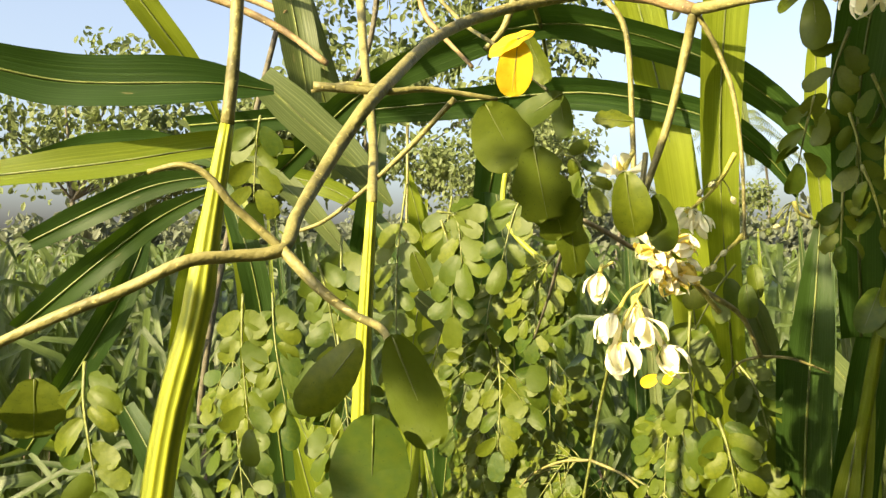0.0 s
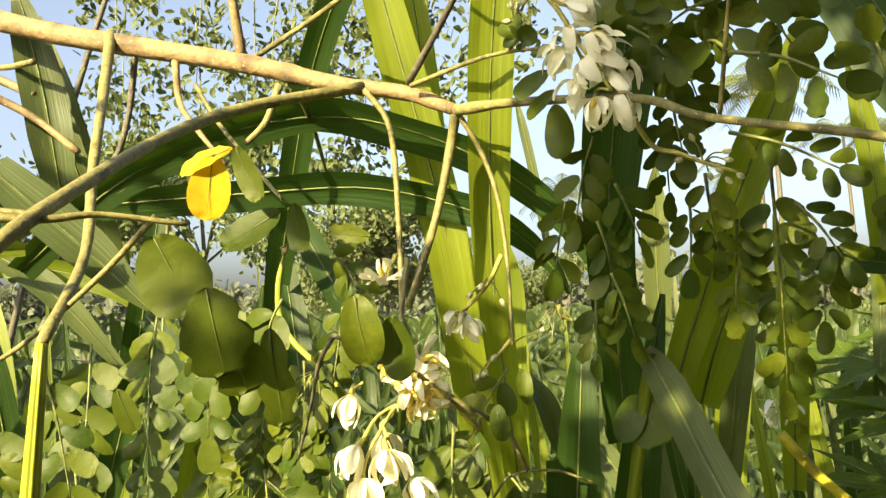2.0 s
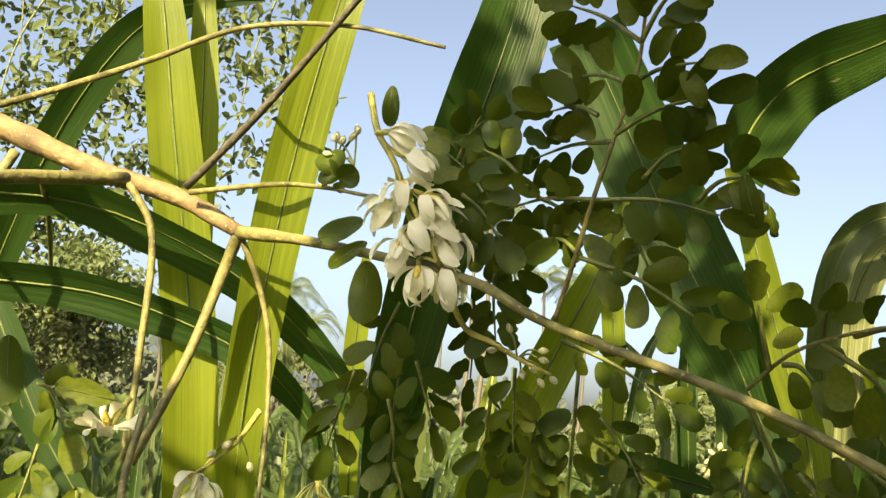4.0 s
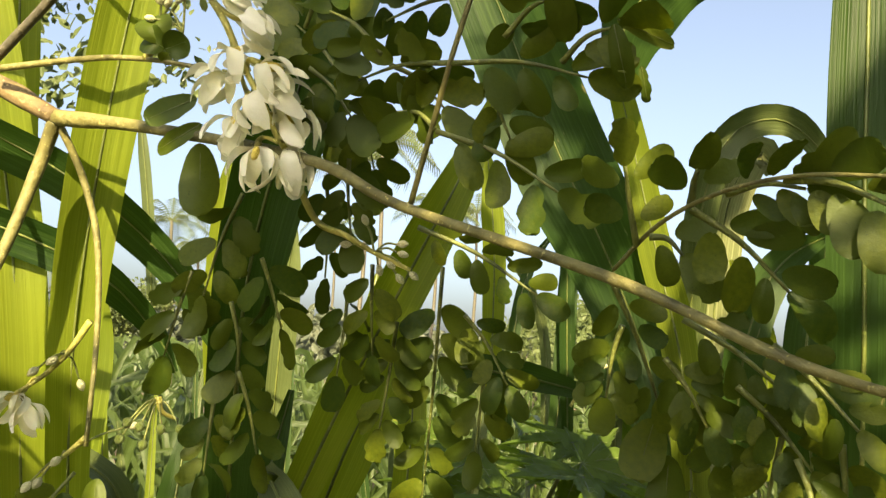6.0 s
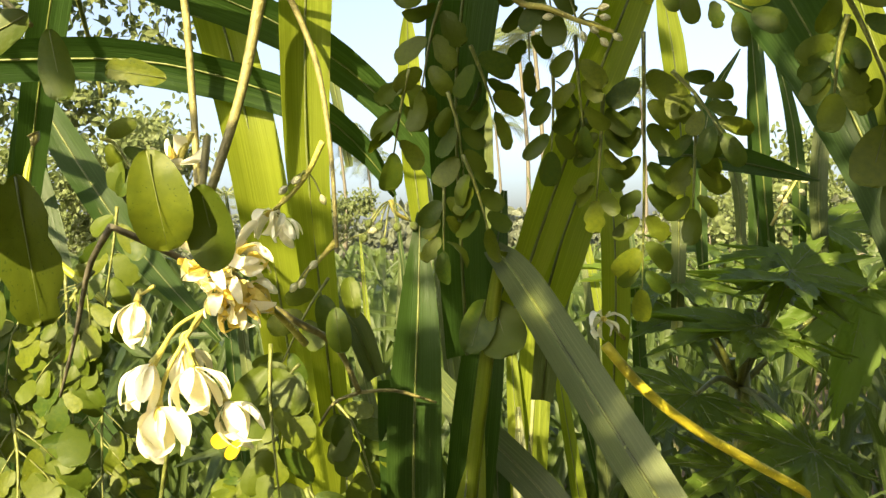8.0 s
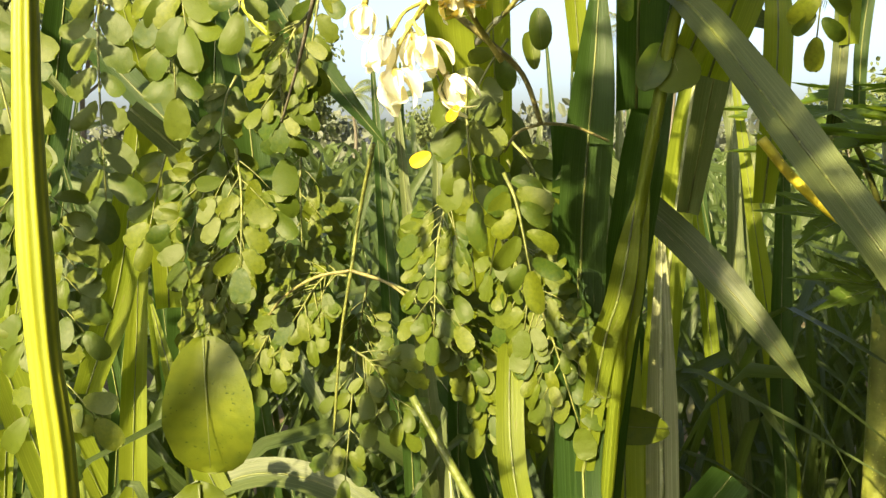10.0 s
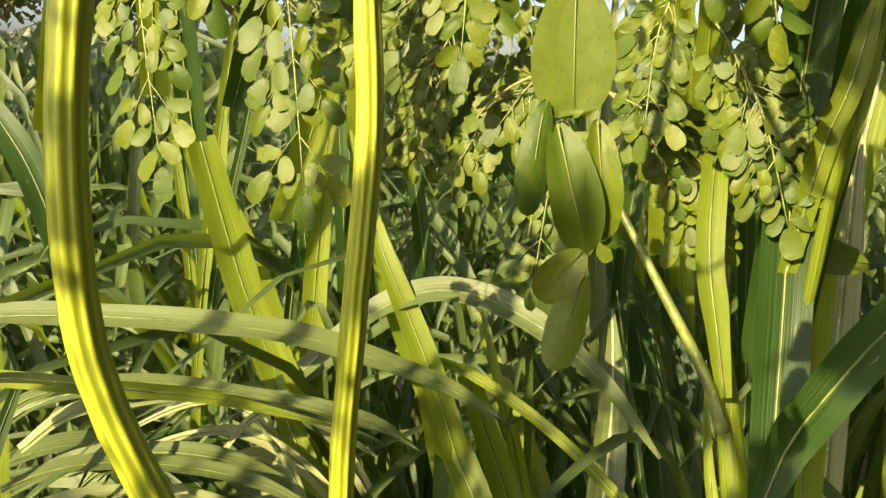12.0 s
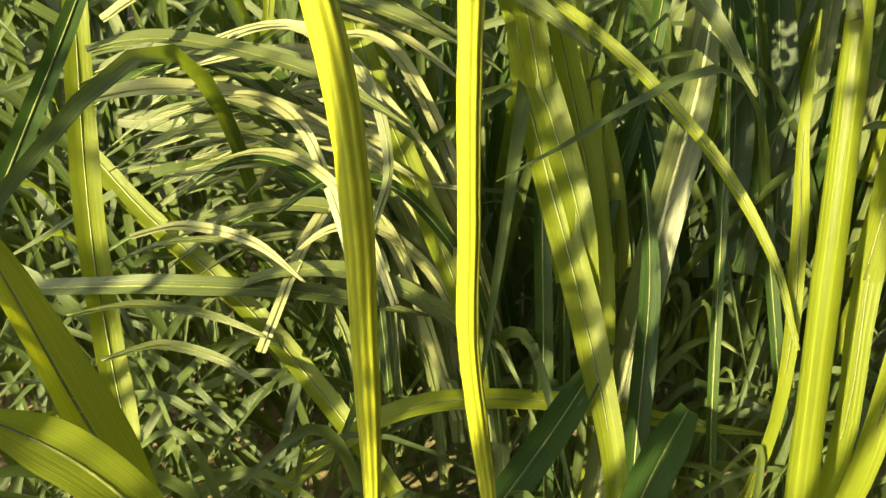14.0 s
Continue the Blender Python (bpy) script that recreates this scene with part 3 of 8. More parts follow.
def back_tree(spots):
    top = thing("moringa_tree", (-0.9, 2.7, 0), "thin moringa tree behind with loose hanging leaves", "tree")
    tube("trunk", ((-0.9, 2.7, 0), (-0.8, 2.7, 1.2), (-0.5, 2.6, 2.4), (-0.2, 2.6, 3.3)), (0.013, 0.011, 0.009, 0.004), DARK_TWIG, top)
    r = random.Random(4)
    for k, c in enumerate(spots):
        c = Vector(c)
        a = c + Vector((r.uniform(-0.12, 0.12), 0.05, r.uniform(0.45, 0.7)))
        tube("limb", (a, (a + c) / 2 + Vector((r.uniform(-0.04, 0.04), 0, 0)), c - Vector((0, 0, 0.1))), (0.004, 0.0012), STALK, top, sides=5)
        part("crown", crown_mesh("crown", [(c.x + r.uniform(-0.08, 0.08), c.y, c.z + 0.06 - 0.06 * j, 0.10) for j in range(4)], 42, 0.034, LEAFLET_HAZED, 50 + k), top)


back_tree([(-0.597, 3.075, 2.987), (-0.576, 3.166, 2.835), (-0.425, 2.582, 2.356), (-0.518, 3.442, 2.476), (-0.462, 2.885, 2.209), (-0.417, 3.252, 3.086),
    (-0.341, 2.883, 2.742), (-0.180, 2.547, 2.374), (-0.178, 2.616, 2.066), (-0.095, 2.849, 2.892), (-0.145, 2.605, 2.687), (-0.137, 3.225, 2.648),
    (-0.005, 2.603, 2.233), (-0.116, 3.016, 2.194), (-0.015, 2.766, 2.959), (0.088, 3.034, 2.927), (0.106, 2.667, 2.443), (0.138, 2.770, 2.383),
    (0.057, 2.409, 2.152), (0.196, 2.912, 3.063), (0.224, 2.415, 2.617), (0.213, 2.229, 2.365), (0.227, 2.848, 2.470), (0.386, 2.902, 2.210),
    (0.320, 2.186, 2.432), (0.508, 2.854, 2.507), (0.462, 2.788, 2.289), (0.592, 2.468, 2.849), (0.618, 2.426, 2.713), (0.601, 2.710, 2.689),
    (0.617, 2.212, 2.262), (0.695, 2.212, 2.856), (0.702, 2.193, 2.594), (0.704, 2.027, 2.368)])
moringa = thing("moringa_tree", (-1.450, 1.250, 0.000), "moringa tree with a brown branch and pale side twigs", "tree")
branch(moringa, ((-1.450, 1.250, 0.000), (-1.420, 1.220, 0.900), (-1.350, 1.200, 1.600), (-1.300, 1.100, 2.400)), (0.07, 0.055, 0.045, 0.02), BARK, "trunk", sides=14)
# Unseen bough, added only to carry the shade clumps below.
branch(moringa, ((-1.350, 1.200, 1.900), (-1.000, 0.500, 2.250), (-0.480, -0.100, 2.200), (-0.200, -0.350, 2.150)), (0.018, 0.008, 0.004), BARK, "shade_bough", sides=8)
# Leaf clumps out of view, added to shade the right-hand leaves.
SHADE_DENSE = ((-0.45, -0.15, 2.33), (-0.48, -0.13, 2.25), (-0.39, -0.14, 2.40), (-0.32, -0.19, 2.30), (-0.26, -0.19, 2.22), (-0.22, -0.22, 2.30), (-0.32, -0.14, 2.42), (-0.51, 0.05, 2.10))
SHADE_LOOSE = ((-0.39, -0.09, 2.13), (-0.34, -0.13, 2.05), (-0.42, -0.09, 2.02), (-0.27, -0.19, 2.10), (-0.22, -0.22, 2.02), (-0.17, -0.29, 2.10))
part("crown", crown_mesh("crown", [(*c, 0.075) for c in SHADE_DENSE], 170, 0.030, LEAFLET_HAZED, 77), moringa)
part("crown", crown_mesh("crown", [(*c, 0.080) for c in SHADE_LOOSE], 105, 0.030, LEAFLET_HAZED, 79), moringa)
# More unseen clumps, each set up-sun of the blades or flowers it darkens.
part("crown", crown_mesh("crown", ((0.003, -0.010, 2.271, 0.050), (-0.047, 0.030, 2.391, 0.050)), 100, 0.030, LEAFLET_HAZED, 81), moringa)
part("crown", crown_mesh("crown", ((-0.721, -0.434, 1.891, 0.032), (-0.694, -0.452, 1.941, 0.032), (-0.624, -0.264, 1.668, 0.032), (-0.619, -0.264, 1.633, 0.032)), 50, 0.030, LEAFLET_HAZED, 82), moringa)
part("crown", crown_mesh("crown", ((-0.564, -0.224, 2.438, 0.045), (-0.557, -0.238, 2.416, 0.045), (-0.546, -0.246, 2.390, 0.045), (-0.534, -0.256, 2.365, 0.045), (-0.527, -0.258, 2.350, 0.045)), 70, 0.030, LEAFLET_HAZED, 86), moringa)
part("crown", crown_mesh("crown", ((-0.552, -0.261, 2.215, 0.045), (-0.553, -0.344, 2.147, 0.045), (-0.546, -0.421, 2.060, 0.045), (-0.536, -0.471, 2.005, 0.045), (-0.499, -0.247, 2.270, 0.045), (-0.476, -0.308, 2.396, 0.045), (-0.493, -0.286, 2.335, 0.045)), 42, 0.030, LEAFLET_HAZED, 85), moringa)
part("crown", crown_mesh("crown", ((-1.253, -0.267, 1.605, 0.055), (-1.173, -0.289, 1.605, 0.055), (-1.200, -0.401, 1.416, 0.055), (-1.166, -0.347, 1.508, 0.055), (-1.095, -0.422, 1.441, 0.055), (-1.157, -0.338, 1.563, 0.055), (-1.157, -0.419, 1.536, 0.055), (-1.066, -0.348, 1.506, 0.055), (-1.272, -0.362, 1.480, 0.055)), 50, 0.030, LEAFLET_HAZED, 84), moringa)
part("crown", crown_mesh("crown", ((-1.191, -0.119, 1.716, 0.060), (-1.103, -0.128, 1.750, 0.060), (-1.105, -0.171, 1.663, 0.060), (-1.018, -0.157, 1.754, 0.060), (-1.022, -0.203, 1.660, 0.060), (-0.936, -0.166, 1.817, 0.060), (-0.939, -0.204, 1.729, 0.060), (-0.891, -0.264, 1.666, 0.060), (-0.876, -0.212, 1.781, 0.060), (-1.769, -0.323, 1.787, 0.060), (-1.702, -0.331, 1.737, 0.060), (-1.776, -0.402, 1.756, 0.060), (-1.615, -0.324, 1.717, 0.060)), 50, 0.030, LEAFLET_HAZED, 83), moringa)
part("crown", crown_mesh("crown", ((-0.61, -0.29, 2.17, 0.05), (-0.60, -0.28, 2.10, 0.05), (-0.60, -0.29, 2.03, 0.05), (-0.58, -0.30, 1.96, 0.05)), 110, 0.030, LEAFLET_HAZED, 80), moringa)
# Second unseen bough and leaves, added to cut sky light from overhead.
branch(moringa, ((-1.3, 1.1, 2.3), (-0.8, 0.2, 2.7), (0.0, -0.5, 2.75), (0.9, -0.7, 2.7)), (0.015, 0.009, 0.004), BARK, "shade_bough", sides=8)
part("crown", crown_mesh("crown", ((0.1, -0.45, 2.7, 0.4), (0.7, -0.6, 2.6, 0.45), (0.5, -0.1, 2.8, 0.35), (0.9, -0.2, 2.5, 0.35), (0.2, 0.2, 2.75, 0.3), (0.9, -1.1, 2.2, 0.5), (1.3, -0.5, 2.1, 0.4)), 500, 0.065, LEAFLET_HAZED, 78), moringa)
branch(moringa, ((-1.350, 1.200, 1.600), (-0.950, 1.120, 1.780), (-0.438, 1.118, 1.968), (-0.282, 1.041, 1.909), (-0.163, 0.989, 1.868), (0.040, 0.882, 1.808), (0.134, 0.835, 1.775), (0.204, 0.807, 1.759), (0.246, 0.772, 1.734)), (0.022, 0.016, 0.0135, 0.0125, 0.012, 0.0105, 0.0088, 0.0078, 0.0062), sides=12, steps=80)
branch(moringa, ((0.246, 0.772, 1.734), (0.283, 0.696, 1.722), (0.330, 0.562, 1.690), (0.346, 0.495, 1.660), (0.371, 0.380, 1.622), (0.378, 0.313, 1.594), (0.394, 0.276, 1.582)), (0.0062, 0.0040, 0.0032, 0.0028, 0.0025, 0.0021, 0.0017), TWIG, sides=10, steps=50)
branch(moringa, ((0.246, 0.772, 1.734), (0.243, 0.788, 1.702), (0.227, 0.793, 1.630), (0.198, 0.790, 1.546)), (0.0052, 0.0034), TWIG, "twig", sides=8)
branch(moringa, ((0.163, 0.815, 1.764), (0.187, 0.808, 1.722), (0.193, 0.805, 1.626), (0.193, 0.796, 1.547)), (0.0032, 0.0026), TWIG, "twig", sides=8)
branch(moringa, ((0.246, 0.772, 1.734), (0.270, 0.778, 1.697), (0.285, 0.774, 1.650), (0.291, 0.768, 1.584), (0.292, 0.764, 1.509)), (0.0030, 0.0016), TWIG, "twig", sides=8)
branch(moringa, ((0.207, 0.810, 1.771), (0.237, 0.728, 1.826), (0.261, 0.643, 1.883), (0.279, 0.585, 1.925)), (0.0036, 0.0020), DARK_TWIG, "twig", sides=8)
branch(moringa, ((0.046, 0.935, 1.827), (0.107, 0.874, 1.850), (0.160, 0.806, 1.869), (0.209, 0.729, 1.885), (0.264, 0.654, 1.878), (0.322, 0.601, 1.861)), (0.0035, 0.0014), TWIG, "twig", sides=8)
branch(moringa, ((0.039, 0.938, 1.829), (0.029, 0.919, 1.896), (0.016, 0.899, 1.974)), (0.0062, 0.0050), BARK, "twig", sides=8)
branch(moringa, ((0.205, 0.783, 1.760), (0.248, 0.714, 1.763), (0.267, 0.662, 1.755), (0.286, 0.611, 1.742)), (0.0025, 0.0012), TWIG, "twig", sides=8)
lower_branch = thing("moringa_branch", (0.161, 0.820, 1.768), "pale slender moringa side branch that forks", "branch")
branch(lower_branch, ((0.161, 0.820, 1.768), (0.058, 0.752, 1.728), (-0.001, 0.665, 1.681), (-0.035, 0.457, 1.593), (-0.051, 0.416, 1.560), (-0.060, 0.387, 1.536), (-0.065, 0.352, 1.515), (-0.067, 0.328, 1.500), (-0.085, 0.319, 1.497), (-0.101, 0.310, 1.495), (-0.124, 0.306, 1.484), (-0.153, 0.303, 1.472), (-0.206, 0.302, 1.447)), (0.006, 0.0052, 0.0048, 0.0042, 0.0038, 0.0034, 0.0031, 0.0029, 0.0027, 0.0026, 0.0024, 0.0022, 0.0020), TWIG, sides=10, steps=80)
branch(lower_branch, ((-0.067, 0.328, 1.500), (-0.050, 0.319, 1.484), (-0.036, 0.315, 1.474), (-0.023, 0.296, 1.470), (-0.018, 0.281, 1.462)), (0.0026, 0.0012), TWIG, "twig", sides=8)
branch(lower_branch, ((-0.067, 0.328, 1.500), (-0.079, 0.326, 1.511), (-0.087, 0.323, 1.519), (-0.096, 0.321, 1.530), (-0.106, 0.319, 1.534), (-0.119, 0.318, 1.531)), (0.0022, 0.0011), TWIG, "twig", sides=8)
branch(lower_branch, ((-0.074, 0.450, 1.593), (-0.034, 0.457, 1.591), (-0.008, 0.470, 1.595), (0.033, 0.480, 1.591)), (0.0024, 0.0014), TWIG, "twig", sides=8)
branch(lower_branch, ((0.008, 0.541, 1.603), (-0.031, 0.560, 1.565), (-0.083, 0.579, 1.523), (-0.121, 0.596, 1.510)), (0.0022, 0.0013), TWIG, "twig", sides=8)
branch(lower_branch, ((-0.034, 0.457, 1.593), (-0.055, 0.455, 1.595), (-0.076, 0.456, 1.591)), (0.0020, 0.0010), TWIG, "twig", sides=8)
branch(moringa, ((0.080, 0.861, 1.780), (0.066, 0.862, 1.741), (0.046, 0.858, 1.717)), (0.0045, 0.0030), TWIG, "twig", sides=8)
branch(moringa, ((-0.030, 0.916, 1.818), (-0.022, 0.888, 1.767), (-0.002, 0.846, 1.730), (0.030, 0.802, 1.685)), (0.0042, 0.0020), BARK, "twig", sides=8)
branch(moringa, ((-0.075, 0.943, 1.841), (-0.085, 0.961, 1.772), (-0.100, 0.968, 1.722), (-0.122, 0.975, 1.692)), (0.0040, 0.0030), DARK_TWIG, "twig", sides=8)
branch(moringa, ((0.100, 0.873, 1.773), (0.117, 0.923, 1.748), (0.134, 0.994, 1.710), (0.144, 1.016, 1.666)), (0.0030, 0.0020), STALK, "twig", sides=8)
branch(moringa, ((-0.008, 0.903, 1.790), (0.021, 0.800, 1.728), (0.047, 0.697, 1.679), (0.082, 0.622, 1.625)), (0.0024, 0.0015), TWIG, "twig", sides=8)
branch(moringa, ((-0.201, 1.019, 1.845), (-0.250, 1.060, 1.849), (-0.324, 1.124, 1.874)), (0.0040, 0.0030), TWIG, "twig", sides=8)
branch(moringa, ((-0.305, 1.087, 1.857), (-0.264, 1.081, 1.843), (-0.209, 1.053, 1.814)), (0.0060, 0.0050), BARK, "twig", sides=8)
YELLOW_BLADE = leaflet_mesh("yellow_blade", YELLOWED, 0.62, 0.3)
lone_leaf((0.046, 0.483, 1.629), (-0.107, 0.060, -0.992), (0.076, -0.967, -0.243), 0.0355, 1.05, material_mesh=YELLOW_BLADE, name="yellow_leaf", label="bright yellow withering leaf hanging from a twig", stalk_from=(0.053, 0.502, 1.637))
lone_leaf((0.056, 0.482, 1.633), (-0.902, 0.160, -0.400), (-0.145, -0.666, 0.648), 0.0315, 0.80, material_mesh=YELLOW_BLADE, name="yellow_leaf", label="bright yellow withering leaf hanging from a twig")
cane_a = thing("cane_plant", (0.376, 1.051, 0.000), "tall cane with broad sunlit upright leaves", "cane plant", "cane plants")
cane_leaf(cane_a, ((0.376, 1.051, 1.055), (0.282, 0.928, 1.528), (0.249, 0.921, 1.698), (0.209, 0.911, 1.845), (0.168, 0.910, 2.003), (0.132, 0.952, 2.154)), 0.050, CANE, base=0.9)
cane_leaf(cane_a, ((0.365, 1.057, 1.172), (0.288, 0.954, 1.550), (0.261, 0.957, 1.716), (0.243, 0.957, 1.878), (0.225, 0.961, 2.014), (0.201, 0.977, 2.161)), 0.035, CANE)
cane_leaf(cane_a, ((-0.208, 1.011, 1.600), (-0.112, 0.962, 1.682), (-0.000, 0.922, 1.731), (0.113, 0.903, 1.762), (0.199, 0.890, 1.745), (0.295, 0.866, 1.706), (0.364, 0.848, 1.653), (0.422, 0.841, 1.580), (0.461, 0.848, 1.529)), 0.042, CANE_SHADED, face=(-0.1, -0.7, -0.6))
cane_leaf(cane_a, ((-0.352, 1.095, 1.672), (-0.144, 1.022, 1.676), (0.019, 0.968, 1.681), (0.144, 0.932, 1.686), (0.236, 0.905, 1.669), (0.307, 0.883, 1.644), (0.362, 0.875, 1.602), (0.392, 0.873, 1.558)), 0.040, CANE_SHADED, face=(0.1, -0.8, -0.5))

cane_b = thing("cane_plant", (0.373, 0.983, 0.000), "tall cane leaf in front of the sky", "cane plant", "cane plants")
cane_leaf(cane_b, ((0.373, 0.983, 1.200), (0.309, 0.867, 1.500), (0.295, 0.841, 1.620), (0.290, 0.803, 1.781), (0.296, 0.761, 1.938), (0.313, 0.743, 2.062)), 0.058, CANE, base=0.45, grow=1.1, tip=0.5)

cane_c = thing("cane_plant", (0.075, 1.272, 0.000), "cane leaves leaning behind the branch", "cane plant", "cane plants")
cane_leaf(cane_c, ((0.075, 1.272, 1.592), (0.097, 1.181, 1.746), (0.123, 1.114, 1.877), (0.165, 1.046, 1.980), (0.215, 0.996, 2.024), (0.289, 0.963, 2.044)), 0.042, CANE_SHADED)
cane_leaf(cane_c, ((-0.141, 1.160, 1.608), (-0.174, 1.105, 1.734), (-0.215, 1.103, 1.864), (-0.252, 1.101, 1.979)), 0.055, CANE_GREY)

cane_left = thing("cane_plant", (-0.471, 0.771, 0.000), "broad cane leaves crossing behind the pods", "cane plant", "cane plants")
cane_leaf(cane_left, ((-0.471, 0.771, 1.686), (-0.402, 0.798, 1.672), (-0.332, 0.815, 1.671), (-0.247, 0.831, 1.675), (-0.184, 0.858, 1.672)), 0.055, CANE_SHADED, face=(-0.1, -0.9, 0.1), tip=0.2)
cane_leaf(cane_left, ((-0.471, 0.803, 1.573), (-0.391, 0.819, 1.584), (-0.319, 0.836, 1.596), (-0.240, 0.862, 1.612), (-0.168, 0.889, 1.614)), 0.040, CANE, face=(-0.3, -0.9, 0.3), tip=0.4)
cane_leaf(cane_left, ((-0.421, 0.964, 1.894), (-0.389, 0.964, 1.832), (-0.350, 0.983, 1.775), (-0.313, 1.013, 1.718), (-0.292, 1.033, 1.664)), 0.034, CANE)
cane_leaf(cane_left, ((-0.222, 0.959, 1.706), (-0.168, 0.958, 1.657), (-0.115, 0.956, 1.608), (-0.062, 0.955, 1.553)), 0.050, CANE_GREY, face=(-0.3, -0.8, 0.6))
cane_leaf(cane_left, ((-0.539, 1.028, 1.509), (-0.453, 1.023, 1.550), (-0.366, 1.018, 1.584), (-0.271, 1.034, 1.598)), 0.035, CANE_SHADED)
cane_leaf(cane_left, ((-0.221, 1.055, 1.907), (-0.200, 1.056, 1.817), (-0.187, 1.057, 1.741), (-0.170, 1.079, 1.615)), 0.050, CANE_GREY)

branch(moringa, ((-0.389, 1.033, 1.870), (-0.361, 1.032, 1.849), (-0.281, 1.029, 1.820), (-0.209, 1.027, 1.785), (-0.148, 1.005, 1.736)), (0.0060, 0.0040), BARK, "twig", sides=8)
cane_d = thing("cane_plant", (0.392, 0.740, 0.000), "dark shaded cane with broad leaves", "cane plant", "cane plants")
# Shadow on this cane is in the blade colour; CANE gives the sunlit strips.
cane_leaf(cane_d, ((0.392, 0.740, 1.418), (0.363, 0.692, 1.592), (0.360, 0.676, 1.663), (0.364, 0.652, 1.746), (0.377, 0.630, 1.839), (0.389, 0.614, 1.914), (0.407, 0.613, 2.013)), 0.068, CANE_SHADED, base=0.5, grow=1.4, tip=0.7)
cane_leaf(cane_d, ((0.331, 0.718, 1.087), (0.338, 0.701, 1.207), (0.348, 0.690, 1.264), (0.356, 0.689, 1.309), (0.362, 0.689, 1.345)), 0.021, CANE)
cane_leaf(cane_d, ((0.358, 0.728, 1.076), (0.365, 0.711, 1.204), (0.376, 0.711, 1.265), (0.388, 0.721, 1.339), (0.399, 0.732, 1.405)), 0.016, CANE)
cane_leaf(cane_d, ((0.348, 0.771, 1.004), (0.340, 0.744, 1.212), (0.337, 0.732, 1.342), (0.342, 0.726, 1.450), (0.353, 0.738, 1.535)), 0.042, CANE_SHADED)
cane_leaf(cane_d, ((0.388, 0.785, 0.985), (0.391, 0.765, 1.198), (0.399, 0.749, 1.334), (0.413, 0.740, 1.449), (0.438, 0.747, 1.553)), 0.040, CANE_SHADED)

tube("stem", ((0.343, 0.707, 0.992), (0.357, 0.696, 1.252), (0.379, 0.678, 1.448), (0.385, 0.668, 1.502)), (0.0060, 0.0048), CANE, cane_d, sides=14, knobs=0.1)
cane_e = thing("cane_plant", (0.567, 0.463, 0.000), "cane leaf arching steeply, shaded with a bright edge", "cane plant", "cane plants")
cane_leaf(cane_e, ((0.748, 0.575, 1.370), (0.757, 0.585, 1.439), (0.750, 0.608, 1.533), (0.737, 0.637, 1.618), (0.720, 0.649, 1.671), (0.695, 0.663, 1.725), (0.669, 0.683, 1.784), (0.627, 0.711, 1.892), (0.566, 0.735, 2.014)), 0.099, CANE_SHADED, base=0.25, grow=1.35, tip=0.8)
# Separate bright strip that stands for the sunlit edge of the blade above.
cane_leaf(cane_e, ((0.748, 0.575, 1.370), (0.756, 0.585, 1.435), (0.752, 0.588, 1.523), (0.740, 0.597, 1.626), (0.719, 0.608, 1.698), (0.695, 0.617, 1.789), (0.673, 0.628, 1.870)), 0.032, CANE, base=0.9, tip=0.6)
cane_leaf(cane_e, ((0.609, 0.575, 1.836), (0.627, 0.574, 1.883), (0.665, 0.556, 1.935), (0.730, 0.519, 1.978), (0.839, 0.464, 2.053)), 0.075, CANE_SHADED, face=(-0.2, -0.8, -0.5))

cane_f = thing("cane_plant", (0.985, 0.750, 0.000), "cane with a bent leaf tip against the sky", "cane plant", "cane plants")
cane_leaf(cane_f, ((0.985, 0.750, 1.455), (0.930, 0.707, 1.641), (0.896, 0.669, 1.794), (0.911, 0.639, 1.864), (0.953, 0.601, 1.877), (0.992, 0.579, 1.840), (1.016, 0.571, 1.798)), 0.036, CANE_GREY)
cane_leaf(cane_f, ((0.561, 0.367, 1.434), (0.526, 0.348, 1.575), (0.512, 0.341, 1.697), (0.518, 0.340, 1.846), (0.546, 0.353, 2.056)), 0.036, CANE_SHADED, base=0.95, tip=0.6)

cane_g = thing("cane_plant", (0.384, 0.692, 0.000), "broad grey-green cane leaf falling diagonally with leaf shadows", "cane plant", "cane plants")
cane_leaf(cane_g, ((0.384, 0.680, 1.503), (0.383, 0.646, 1.484), (0.383, 0.577, 1.422), (0.388, 0.516, 1.360), (0.394, 0.467, 1.306), (0.408, 0.436, 1.254)), 0.029, CANE_GREY, base=0.5, tip=0.8, face=(-0.5, -0.8, 0.6))
cane_leaf(cane_g, ((0.425, 0.905, 1.393), (0.445, 0.839, 1.343), (0.479, 0.778, 1.289), (0.513, 0.716, 1.220), (0.543, 0.678, 1.160)), 0.032, CANE_GREY)

cane_h = thing("cane_plant", (0.746, 1.242, 0.000), "cane leaves with white midribs", "cane plant", "cane plants")
cane_leaf(cane_h, ((0.746, 1.242, 0.631), (0.763, 1.239, 1.017), (0.794, 1.244, 1.297), (0.840, 1.262, 1.532), (0.910, 1.321, 1.726)), 0.055, CANE, rib=0.004)
cane_leaf(cane_h, ((0.679, 1.057, 1.299), (0.664, 0.996, 1.453), (0.663, 0.973, 1.523), (0.688, 0.963, 1.550), (0.750, 0.968, 1.536)), 0.040, CANE_GREY)
cane_leaf(cane_h, ((0.472, 0.747, 1.448), (0.482, 0.726, 1.512), (0.503, 0.720, 1.566), (0.535, 0.734, 1.647)), 0.045, CANE)

